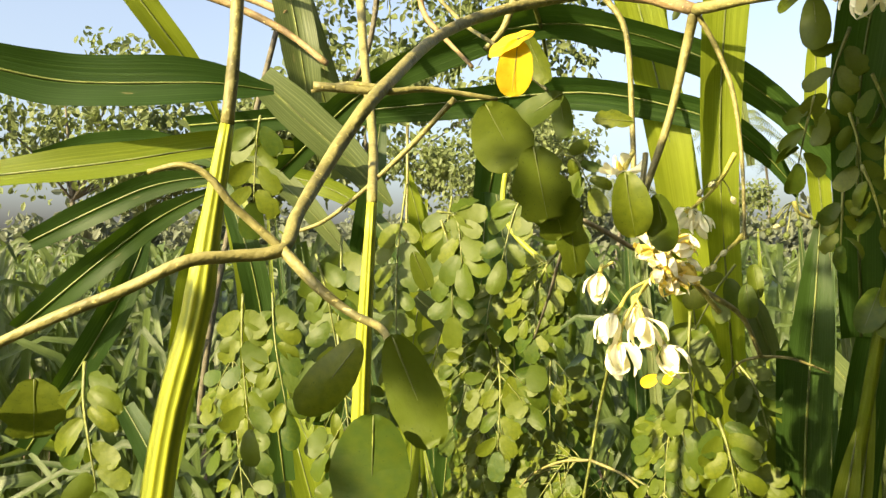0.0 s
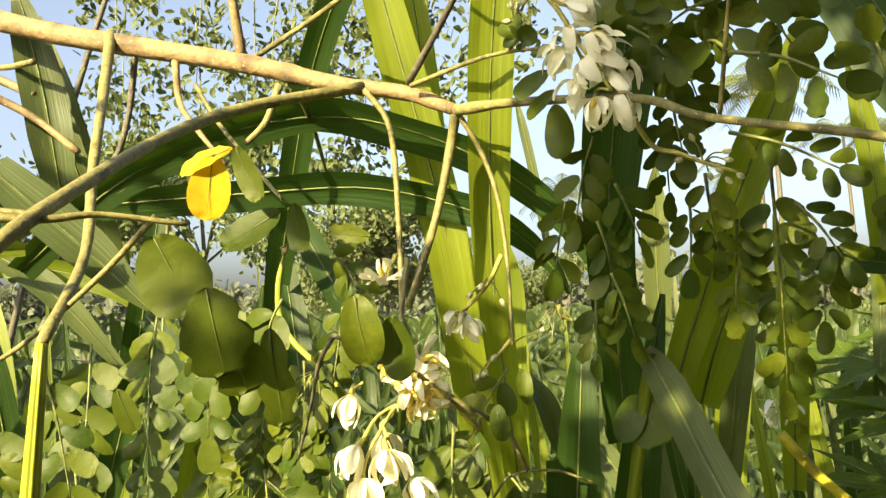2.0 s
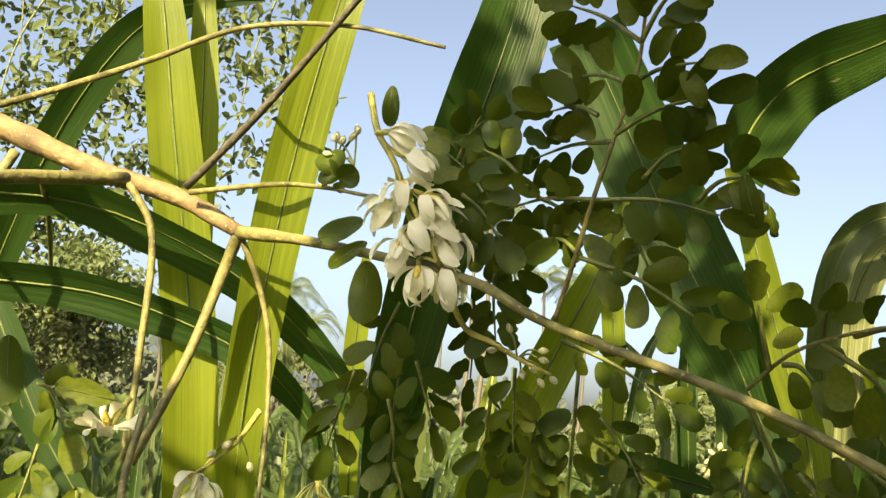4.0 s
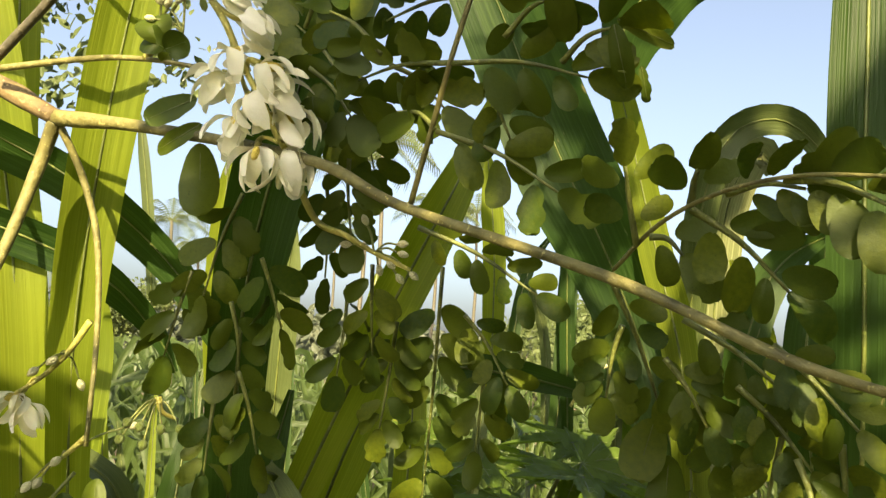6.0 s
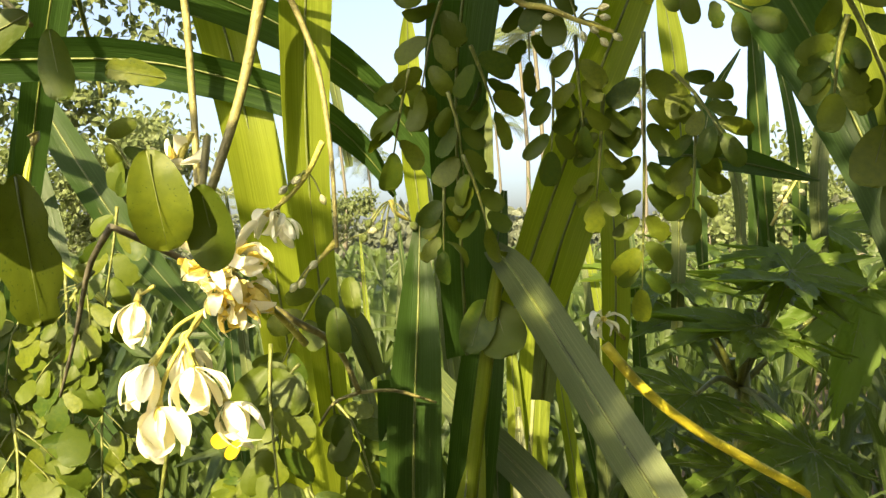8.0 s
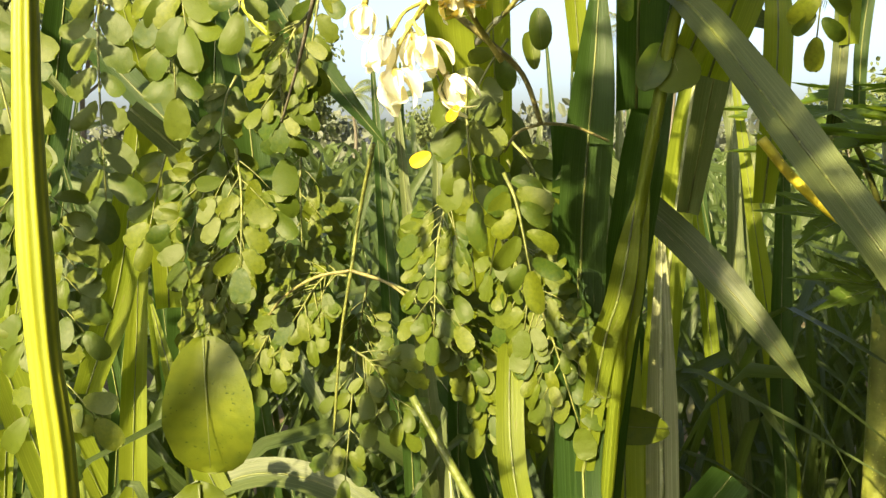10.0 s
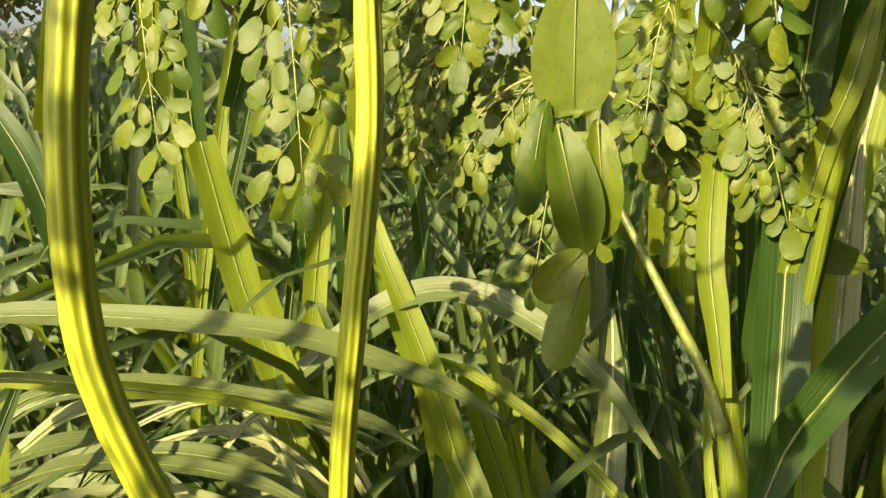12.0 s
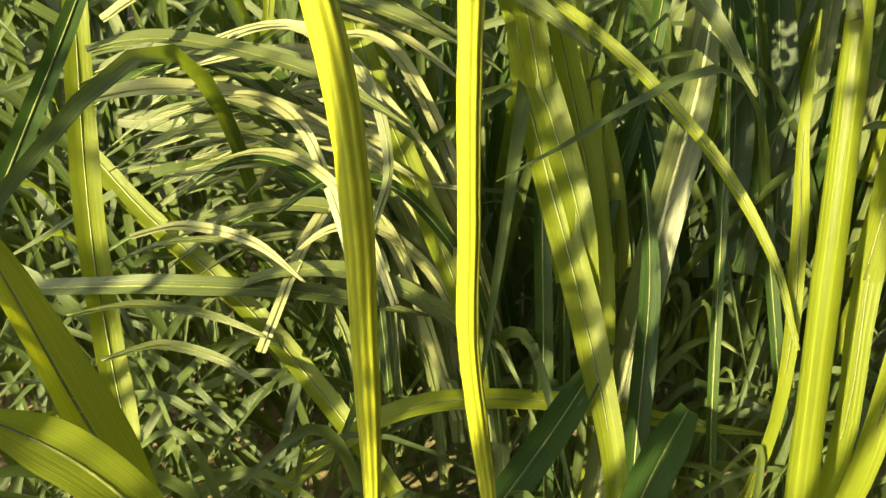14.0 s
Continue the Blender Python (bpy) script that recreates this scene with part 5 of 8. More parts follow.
cane_leaf(cane_l, ((0.064, 1.106, 0.922), (0.088, 1.018, 0.798), (0.124, 0.949, 0.699), (0.154, 0.873, 0.618), (0.176, 0.805, 0.549), (0.198, 0.737, 0.470), (0.216, 0.682, 0.374)), 0.040, CANE, base=0.6, tip=0.45)
cane_leaf(cane_l, ((-0.133, 1.250, 0.812), (-0.095, 1.177, 0.741), (-0.051, 1.096, 0.671), (0.004, 0.995, 0.588), (0.043, 0.924, 0.519), (0.074, 0.867, 0.433)), 0.037, CANE, base=0.8, tip=0.45)
cane_leaf(cane_l, ((-0.472, 1.132, 0.606), (-0.385, 1.075, 0.546), (-0.291, 1.014, 0.500), (-0.192, 0.937, 0.450), (-0.097, 0.839, 0.399), (-0.032, 0.772, 0.354), (0.020, 0.718, 0.286)), 0.030, CANE, base=0.7, tip=0.45)
cane_leaf(cane_m, ((-0.365, 0.782, 0.985), (-0.299, 0.821, 0.968), (-0.215, 0.862, 0.940), (-0.134, 0.895, 0.916), (-0.041, 0.922, 0.875)), 0.013, CANE_GREY, face=(-0.4, -0.5, 0.9))
cane_leaf(cane_m, ((-0.409, 0.974, 0.875), (-0.367, 0.994, 0.892), (-0.291, 1.015, 0.895), (-0.182, 1.027, 0.880), (-0.057, 1.021, 0.852), (0.042, 1.001, 0.824)), 0.024, CANE_GREY, face=(-0.4, -0.5, 0.9))
cane_leaf(cane_m, ((-0.403, 0.945, 0.799), (-0.344, 0.970, 0.813), (-0.255, 0.988, 0.806), (-0.143, 0.990, 0.781), (-0.046, 0.970, 0.739)), 0.024, CANE_GREY, face=(-0.4, -0.5, 0.9))
cane_leaf(cane_m, ((-0.254, 1.373, 1.160), (-0.218, 1.367, 1.032), (-0.179, 1.348, 0.910), (-0.120, 1.311, 0.771), (-0.082, 1.287, 0.672), (-0.052, 1.268, 0.560)), 0.056, CANE, base=0.8, tip=0.45)
cane_leaf(cane_m, ((0.006, 1.171, 1.062), (0.040, 1.127, 0.953), (0.085, 1.058, 0.849), (0.130, 0.971, 0.746), (0.162, 0.910, 0.664), (0.187, 0.861, 0.566)), 0.042, CANE, base=0.7, tip=0.45)

cane_fountain = thing("cane_plant", (0.074, 1.055, 0.000), "clump of arching grey-green cane blades", "cane plant", "cane plants")
cane_leaf(cane_fountain, ((0.074, 1.055, 0.145), (0.019, 1.170, 0.353), (-0.158, 1.248, 0.525), (-0.315, 1.244, 0.541), (-0.437, 1.199, 0.465)), 0.025, CANE_GREY, face=(-0.3, -0.5, 0.9))
cane_leaf(cane_fountain, ((0.091, 0.872, 0.305), (0.046, 0.966, 0.476), (-0.047, 0.996, 0.577), (-0.127, 0.981, 0.594), (-0.189, 0.949, 0.558)), 0.017, CANE_SUNLIT, face=(-0.3, -0.5, 0.9))
cane_leaf(cane_fountain, ((-0.017, 1.036, 0.375), (-0.067, 1.139, 0.562), (-0.206, 1.175, 0.663), (-0.331, 1.163, 0.671), (-0.430, 1.129, 0.624)), 0.015, CANE_GREY, face=(-0.3, -0.5, 0.9))
cane_leaf(cane_fountain, ((-0.063, 0.871, 0.290), (-0.108, 0.964, 0.459), (-0.226, 0.991, 0.547), (-0.330, 0.977, 0.559), (-0.413, 0.949, 0.525)), 0.012, CANE_GREY, face=(-0.3, -0.5, 0.9))
cane_leaf(cane_fountain, ((-0.059, 0.986, 0.372), (-0.107, 1.085, 0.552), (-0.254, 1.156, 0.716), (-0.381, 1.147, 0.731), (-0.478, 1.100, 0.659)), 0.025, CANE_SHADED, face=(-0.3, -0.5, 0.9))
cane_leaf(cane_fountain, ((0.099, 0.900, 0.327), (0.053, 0.995, 0.500), (-0.093, 1.027, 0.590), (-0.224, 1.015, 0.598), (-0.327, 0.986, 0.559)), 0.026, CANE_GREY, face=(-0.3, -0.5, 0.9))
cane_leaf(cane_fountain, ((-0.041, 0.896, 0.399), (-0.085, 0.987, 0.564), (-0.175, 1.011, 0.653), (-0.254, 0.994, 0.666), (-0.315, 0.963, 0.633)), 0.016, CANE_SHADED, face=(-0.3, -0.5, 0.9))
cane_leaf(cane_fountain, ((0.041, 0.957, 0.283), (-0.008, 1.058, 0.466), (-0.110, 1.115, 0.617), (-0.196, 1.103, 0.637), (-0.261, 1.060, 0.579)), 0.016, CANE_GREY, face=(-0.3, -0.5, 0.9))
cane_leaf(cane_fountain, ((-0.049, 1.163, 0.146), (-0.107, 1.285, 0.367), (-0.236, 1.328, 0.483), (-0.351, 1.316, 0.496), (-0.442, 1.281, 0.447)), 0.025, CANE_GREY, face=(-0.3, -0.5, 0.9))
cane_leaf(cane_fountain, ((0.108, 1.094, 0.371), (0.056, 1.203, 0.569), (-0.076, 1.271, 0.733), (-0.190, 1.260, 0.748), (-0.276, 1.213, 0.678)), 0.012, CANE_GREY, face=(-0.3, -0.5, 0.9))
cane_leaf(cane_fountain, ((0.064, 0.918, 0.309), (0.017, 1.015, 0.486), (-0.087, 1.081, 0.653), (-0.174, 1.070, 0.675), (-0.238, 1.023, 0.611)), 0.023, CANE_GREY, face=(-0.3, -0.5, 0.9))
cane_leaf(cane_fountain, ((-0.030, 0.910, 0.391), (-0.075, 1.002, 0.559), (-0.204, 1.046, 0.675), (-0.318, 1.033, 0.687), (-0.406, 0.997, 0.638)), 0.022, CANE_GREY, face=(-0.3, -0.5, 0.9))
cane_leaf(cane_fountain, ((0.095, 1.013, 0.419), (0.047, 1.113, 0.602), (-0.060, 1.180, 0.770), (-0.149, 1.168, 0.789), (-0.214, 1.119, 0.721)), 0.021, CANE_SUNLIT, face=(-0.3, -0.5, 0.9))
cane_leaf(cane_fountain, ((-0.014, 0.911, 0.213), (-0.062, 1.011, 0.394), (-0.175, 1.061, 0.528), (-0.272, 1.049, 0.547), (-0.347, 1.011, 0.496)), 0.014, CANE_GREY, face=(-0.3, -0.5, 0.9))
cane_leaf(cane_fountain, ((0.074, 1.052, 0.156), (0.019, 1.166, 0.362), (-0.121, 1.214, 0.485), (-0.246, 1.204, 0.499), (-0.344, 1.168, 0.448)), 0.013, CANE_SHADED, face=(-0.3, -0.5, 0.9))
cane_leaf(cane_fountain, ((0.047, 1.129, 0.205), (-0.010, 1.247, 0.419), (-0.162, 1.293, 0.534), (-0.298, 1.283, 0.545), (-0.405, 1.248, 0.492)), 0.018, CANE_GREY, face=(-0.3, -0.5, 0.9))
cane_leaf(cane_fountain, ((-0.059, 0.913, 0.190), (-0.107, 1.013, 0.372), (-0.250, 1.071, 0.512), (-0.375, 1.062, 0.529), (-0.472, 1.023, 0.472)), 0.015, CANE_SHADED, face=(-0.3, -0.5, 0.9))
cane_leaf(cane_fountain, ((0.136, 0.971, 0.265), (0.086, 1.074, 0.454), (-0.024, 1.138, 0.615), (-0.118, 1.128, 0.636), (-0.187, 1.082, 0.573)), 0.014, CANE_GREY, face=(-0.3, -0.5, 0.9))
cane_leaf(cane_fountain, ((-0.016, 1.175, 0.146), (-0.075, 1.298, 0.369), (-0.259, 1.395, 0.576), (-0.419, 1.392, 0.594), (-0.543, 1.339, 0.502)), 0.018, CANE_GREY, face=(-0.3, -0.5, 0.9))
cane_leaf(cane_fountain, ((0.093, 1.162, 0.215), (0.035, 1.283, 0.434), (-0.112, 1.332, 0.556), (-0.244, 1.321, 0.567), (-0.347, 1.285, 0.513)), 0.014, CANE_SHADED, face=(-0.3, -0.5, 0.9))
cane_leaf(cane_fountain, ((0.109, 0.865, 0.358), (0.065, 0.957, 0.524), (-0.043, 0.998, 0.642), (-0.137, 0.985, 0.657), (-0.209, 0.949, 0.612)), 0.016, CANE_SHADED, face=(-0.3, -0.5, 0.9))
cane_leaf(cane_fountain, ((0.130, 1.087, 0.261), (0.075, 1.200, 0.466), (-0.090, 1.275, 0.634), (-0.234, 1.268, 0.648), (-0.346, 1.222, 0.574)), 0.021, CANE_GREY, face=(-0.3, -0.5, 0.9))
cane_leaf(cane_fountain, ((0.003, 1.075, 0.137), (-0.053, 1.190, 0.347), (-0.193, 1.238, 0.468), (-0.319, 1.228, 0.482), (-0.418, 1.192, 0.431)), 0.022, CANE_GREY, face=(-0.3, -0.5, 0.9))
cane_leaf(cane_fountain, ((0.136, 1.018, 0.322), (0.085, 1.123, 0.514), (-0.069, 1.159, 0.610), (-0.208, 1.148, 0.617), (-0.318, 1.117, 0.572)), 0.023, CANE_GREY, face=(-0.3, -0.5, 0.9))
cane_leaf(cane_fountain, ((0.085, 1.110, 0.202), (0.029, 1.226, 0.414), (-0.132, 1.306, 0.592), (-0.271, 1.299, 0.609), (-0.379, 1.251, 0.532)), 0.017, CANE_GREY, face=(-0.3, -0.5, 0.9))
cane_leaf(cane_fountain, ((0.117, 1.080, 0.090), (0.059, 1.200, 0.307), (-0.115, 1.256, 0.436), (-0.271, 1.249, 0.448), (-0.395, 1.213, 0.390)), 0.022, CANE_GREY, face=(-0.3, -0.5, 0.9))
cane_leaf(cane_fountain, ((0.170, 1.109, 0.188), (0.113, 1.227, 0.403), (-0.015, 1.288, 0.555), (-0.125, 1.278, 0.573), (-0.209, 1.235, 0.511)), 0.025, CANE_GREY, face=(-0.3, -0.5, 0.9))
cane_leaf(cane_fountain, ((-0.037, 1.110, 0.329), (-0.090, 1.220, 0.530), (-0.222, 1.283, 0.683), (-0.337, 1.272, 0.698), (-0.425, 1.227, 0.632)), 0.025, CANE_SHADED, face=(-0.3, -0.5, 0.9))
cane_leaf(cane_fountain, ((0.073, 1.065, 0.254), (0.020, 1.176, 0.455), (-0.140, 1.240, 0.604), (-0.280, 1.231, 0.617), (-0.390, 1.190, 0.551)), 0.022, CANE_GREY, face=(-0.3, -0.5, 0.9))
cane_leaf(cane_fountain, ((-0.046, 1.090, 0.164), (-0.102, 1.206, 0.374), (-0.223, 1.271, 0.534), (-0.327, 1.261, 0.554), (-0.407, 1.216, 0.490)), 0.015, CANE_GREY, face=(-0.3, -0.5, 0.9))
cane_leaf(cane_fountain, ((0.124, 0.834, 0.280), (0.079, 0.926, 0.448), (-0.059, 0.956, 0.536), (-0.182, 0.944, 0.547), (-0.280, 0.917, 0.512)), 0.026, CANE_GREY, face=(-0.3, -0.5, 0.9))
cane_leaf(cane_fountain, ((-0.061, 1.115, 0.338), (-0.115, 1.225, 0.538), (-0.242, 1.276, 0.670), (-0.353, 1.264, 0.683), (-0.439, 1.224, 0.626)), 0.020, CANE_SUNLIT, face=(-0.3, -0.5, 0.9))
cane_leaf(cane_fountain, ((0.100, 1.139, 0.213), (0.043, 1.258, 0.428), (-0.138, 1.313, 0.554), (-0.301, 1.305, 0.562), (-0.430, 1.269, 0.501)), 0.024, CANE_SHADED, face=(-0.3, -0.5, 0.9))
cane_leaf(cane_fountain, ((-0.016, 1.090, 0.359), (-0.068, 1.197, 0.555), (-0.176, 1.253, 0.701), (-0.268, 1.240, 0.718), (-0.338, 1.196, 0.657)), 0.017, CANE_SHADED, face=(-0.3, -0.5, 0.9))
cane_leaf(cane_fountain, ((-0.030, 1.057, 0.276), (-0.082, 1.166, 0.473), (-0.207, 1.199, 0.571), (-0.318, 1.185, 0.581), (-0.406, 1.153, 0.540)), 0.020, CANE_GREY, face=(-0.3, -0.5, 0.9))
cane_leaf(cane_fountain, ((-0.058, 1.155, 0.103), (-0.117, 1.278, 0.326), (-0.303, 1.349, 0.482), (-0.468, 1.344, 0.495), (-0.599, 1.302, 0.423)), 0.021, CANE_GREY, face=(-0.3, -0.5, 0.9))
cane_leaf(cane_fountain, ((0.140, 1.116, 0.124), (0.082, 1.237, 0.344), (-0.058, 1.293, 0.482), (-0.181, 1.284, 0.498), (-0.277, 1.244, 0.440)), 0.020, CANE_GREY, face=(-0.3, -0.5, 0.9))
cane_leaf(cane_fountain, ((0.049, 0.883, 0.255), (0.003, 0.979, 0.431), (-0.114, 1.019, 0.544), (-0.216, 1.007, 0.559), (-0.295, 0.973, 0.517)), 0.016, CANE_GREY, face=(-0.3, -0.5, 0.9))
# Arcs that catch the sun, brightened through the material's colour.
cane_leaf(cane_fountain, ((0.114, 1.041, 0.262), (-0.018, 1.139, 0.528), (-0.186, 1.199, 0.665), (-0.406, 1.173, 0.622)), 0.017, CANE_SUNLIT, face=(-0.6, -0.6, 0.6))
cane_leaf(cane_fountain, ((0.059, 0.923, 0.345), (-0.056, 1.003, 0.582), (-0.179, 1.025, 0.658), (-0.343, 1.002, 0.635)), 0.021, CANE_SUNLIT, face=(-0.6, -0.6, 0.6))
cane_leaf(cane_fountain, ((0.140, 0.998, 0.376), (0.016, 1.085, 0.622), (-0.167, 1.152, 0.770), (-0.405, 1.124, 0.719)), 0.020, CANE_SUNLIT, face=(-0.6, -0.6, 0.6))
cane_leaf(cane_fountain, ((0.103, 1.082, 0.280), (-0.031, 1.182, 0.550), (-0.205, 1.242, 0.688), (-0.433, 1.208, 0.627)), 0.017, CANE_SUNLIT, face=(-0.6, -0.6, 0.6))
cane_leaf(cane_fountain, ((0.131, 1.061, 0.228), (-0.004, 1.163, 0.501), (-0.158, 1.219, 0.635), (-0.355, 1.180, 0.573)), 0.014, CANE_SUNLIT, face=(-0.6, -0.6, 0.6))
cane_leaf(cane_fountain, ((0.086, 1.069, 0.314), (-0.044, 1.166, 0.577), (-0.163, 1.188, 0.656), (-0.322, 1.163, 0.630)), 0.017, CANE_SUNLIT, face=(-0.6, -0.6, 0.6))
cane_leaf(cane_fountain, ((0.130, 1.005, 0.298), (0.002, 1.097, 0.555), (-0.179, 1.207, 0.787), (-0.405, 1.174, 0.728)), 0.015, CANE_SUNLIT, face=(-0.6, -0.6, 0.6))
cane_leaf(cane_fountain, ((0.128, 1.043, 0.348), (-0.001, 1.135, 0.604), (-0.151, 1.151, 0.662), (-0.354, 1.117, 0.609)), 0.024, CANE_SUNLIT, face=(-0.6, -0.6, 0.6))
cane_leaf(cane_fountain, ((0.134, 1.028, 0.273), (0.003, 1.124, 0.537), (-0.133, 1.199, 0.711), (-0.301, 1.161, 0.659)), 0.023, CANE_SUNLIT, face=(-0.6, -0.6, 0.6))
cane_leaf(cane_fountain, ((0.122, 1.053, 0.266), (-0.011, 1.152, 0.533), (-0.183, 1.263, 0.770), (-0.394, 1.229, 0.715)), 0.020, CANE_SUNLIT, face=(-0.6, -0.6, 0.6))
cane_leaf(cane_fountain, ((0.124, 1.097, 0.292), (-0.012, 1.199, 0.563), (-0.184, 1.239, 0.662), (-0.413, 1.200, 0.592)), 0.019, CANE_SUNLIT, face=(-0.6, -0.6, 0.6))
cane_leaf(cane_fountain, ((0.093, 0.962, 0.364), (-0.026, 1.046, 0.605), (-0.180, 1.070, 0.676), (-0.388, 1.048, 0.645)), 0.015, CANE_SUNLIT, face=(-0.6, -0.6, 0.6))
cane_leaf(cane_fountain, ((-0.090, 0.890, 0.555), (-0.124, 0.960, 0.624), (-0.174, 1.015, 0.709), (-0.236, 1.020, 0.744), (-0.309, 0.985, 0.741)), 0.016, CANE_SUNLIT, face=(-0.6, -0.6, 0.6))
cane_leaf(cane_fountain, ((-0.050, 0.857, 0.563), (-0.096, 0.931, 0.633), (-0.155, 0.971, 0.676), (-0.216, 0.972, 0.692), (-0.281, 0.938, 0.685)), 0.014, CANE_SUNLIT, face=(-0.6, -0.6, 0.6))
cane_leaf(cane_fountain, ((-0.352, 0.885, 0.610), (-0.299, 0.922, 0.611), (-0.219, 0.909, 0.603), (-0.156, 0.876, 0.573)), 0.013, CANE_SUNLIT, face=(-0.6, -0.6, 0.6))
cane_leaf(cane_fountain, ((-0.088, 0.910, 0.614), (-0.067, 0.974, 0.683), (-0.094, 1.034, 0.762), (-0.141, 1.069, 0.819)), 0.015, CANE_GREY, face=(-0.6, -0.6, 0.6))
cane_leaf(cane_fountain, ((-0.354, 0.769, 0.524), (-0.303, 0.816, 0.516), (-0.235, 0.809, 0.504), (-0.187, 0.780, 0.490)), 0.012, CANE_GREY, face=(-0.6, -0.6, 0.6))
cane_leaf(cane_fountain, ((-0.396, 0.801, 0.556), (-0.335, 0.851, 0.544), (-0.256, 0.860, 0.529), (-0.176, 0.836, 0.513)), 0.011, CANE_GREY, face=(-0.6, -0.6, 0.6))

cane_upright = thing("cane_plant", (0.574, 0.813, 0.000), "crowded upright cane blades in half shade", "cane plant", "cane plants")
# All in the dark tone, to paint the deep shade between the stems.
cane_leaf(cane_upright, ((0.574, 0.813, 0.090), (0.538, 0.969, 0.384), (0.495, 1.106, 0.639), (0.443, 1.292, 0.987)), 0.019, CANE_SHADED, base=0.9)
cane_leaf(cane_upright, ((0.304, 1.056, -0.238), (0.237, 1.257, 0.136), (0.140, 1.436, 0.459), (0.050, 1.577, 0.710)), 0.029, CANE_SHADED, base=0.9)
cane_leaf(cane_upright, ((0.741, 0.965, -0.104), (0.699, 1.153, 0.250), (0.648, 1.318, 0.559), (0.591, 1.524, 0.944)), 0.015, CANE_SHADED, base=0.9)
cane_leaf(cane_upright, ((0.197, 0.787, 0.113), (0.173, 0.932, 0.388), (0.150, 1.059, 0.628), (0.133, 1.156, 0.813)), 0.025, CANE_SHADED, base=0.9)
cane_leaf(cane_upright, ((0.260, 0.942, -0.089), (0.246, 1.117, 0.248), (0.251, 1.268, 0.544), (0.267, 1.351, 0.709)), 0.014, CANE_SHADED, base=0.9)
cane_leaf(cane_upright, ((0.296, 0.988, -0.148), (0.258, 1.174, 0.204), (0.218, 1.337, 0.511), (0.175, 1.512, 0.841)), 0.024, CANE_SHADED, base=0.9)
cane_leaf(cane_upright, ((0.241, 0.820, 0.071), (0.216, 0.972, 0.360), (0.194, 1.104, 0.612), (0.178, 1.204, 0.801)), 0.017, CANE_SHADED, base=0.9)
cane_leaf(cane_upright, ((0.349, 0.925, -0.064), (0.293, 1.101, 0.263), (0.215, 1.257, 0.546), (0.145, 1.364, 0.735)), 0.021, CANE_SHADED, base=0.9)
cane_leaf(cane_upright, ((0.706, 1.036, -0.200), (0.661, 1.238, 0.181), (0.610, 1.415, 0.512), (0.558, 1.600, 0.857)), 0.014, CANE_SHADED, base=0.9)
cane_leaf(cane_upright, ((0.379, 0.718, 0.209), (0.364, 0.851, 0.464), (0.358, 0.967, 0.688), (0.345, 1.123, 0.987)), 0.014, CANE_SHADED, base=0.9)
cane_leaf(cane_upright, ((0.410, 1.064, -0.244), (0.368, 1.266, 0.139), (0.322, 1.444, 0.472), (0.273, 1.641, 0.842)), 0.026, CANE_SHADED, base=0.9)
cane_leaf(cane_upright, ((0.498, 1.171, 0.501), (0.503, 1.257, 0.663), (0.498, 1.352, 0.815), (0.486, 1.444, 0.938)), 0.055, CANE_SHADED, base=0.9)
cane_leaf(cane_upright, ((0.556, 1.128, 0.527), (0.554, 1.215, 0.683), (0.541, 1.307, 0.851), (0.520, 1.386, 1.013)), 0.055, CANE_SHADED, base=0.9)
cane_leaf(cane_upright, ((0.416, 1.186, 0.461), (0.394, 1.272, 0.592), (0.365, 1.367, 0.700), (0.324, 1.468, 0.795)), 0.045, CANE_SHADED, base=0.9)
cane_leaf(cane_upright, ((0.344, 1.190, 0.460), (0.316, 1.287, 0.563), (0.263, 1.378, 0.650)), 0.050, CANE_SHADED, base=0.9)
cane_leaf(cane_upright, ((0.489, 1.233, 0.429), (0.469, 1.323, 0.566), (0.437, 1.454, 0.701)), 0.055, CANE_SHADED, base=0.9)
cane_leaf(cane_upright, ((0.551, 1.231, 0.717), (0.493, 1.339, 0.881), (0.426, 1.424, 1.002), (0.369, 1.507, 1.080)), 0.045, CANE_SHADED, base=0.9)
cane_leaf(cane_upright, ((0.250, 1.214, 0.446), (0.221, 1.281, 0.545), (0.187, 1.353, 0.627)), 0.045, CANE_SHADED, base=0.9)
cane_leaf(cane_upright, ((0.290, 1.184, 0.496), (0.329, 1.282, 0.608), (0.389, 1.380, 0.760)), 0.035, CANE_SHADED, base=0.9)
cane_leaf(cane_upright, ((0.506, 1.116, 0.505), (0.526, 1.183, 0.638), (0.565, 1.257, 0.807)), 0.035, CANE_SHADED, base=0.9)

cane_n = thing("cane_plant", (-0.328, 0.672, 0.000), "upright cane at the edge with a bent dark leaf", "cane plant", "cane plants")
cane_leaf(cane_n, ((-0.330, 0.763, 0.323), (-0.357, 0.835, 0.377), (-0.394, 0.909, 0.454), (-0.425, 0.972, 0.575), (-0.445, 1.031, 0.698), (-0.456, 1.074, 0.823), (-0.467, 1.108, 0.920)), 0.035, CANE, base=0.7, tip=0.6)
cane_leaf(cane_n, ((-0.430, 0.712, 0.680), (-0.414, 0.807, 0.766), (-0.397, 0.882, 0.843), (-0.382, 0.944, 0.916)), 0.020, CANE_SHADED, base=0.8, tip=0.5)

cane_o = thing("cane_plant", (-0.216, 0.471, 0.000), "bright yellow cane leaf close by", "cane plant", "cane plants")
cane_leaf(cane_o, ((-0.216, 0.471, 0.575), (-0.255, 0.490, 0.645), (-0.294, 0.514, 0.703), (-0.332, 0.544, 0.752), (-0.369, 0.570, 0.794)), 0.045, CANE, face=(1.0,-0.35,0.1))
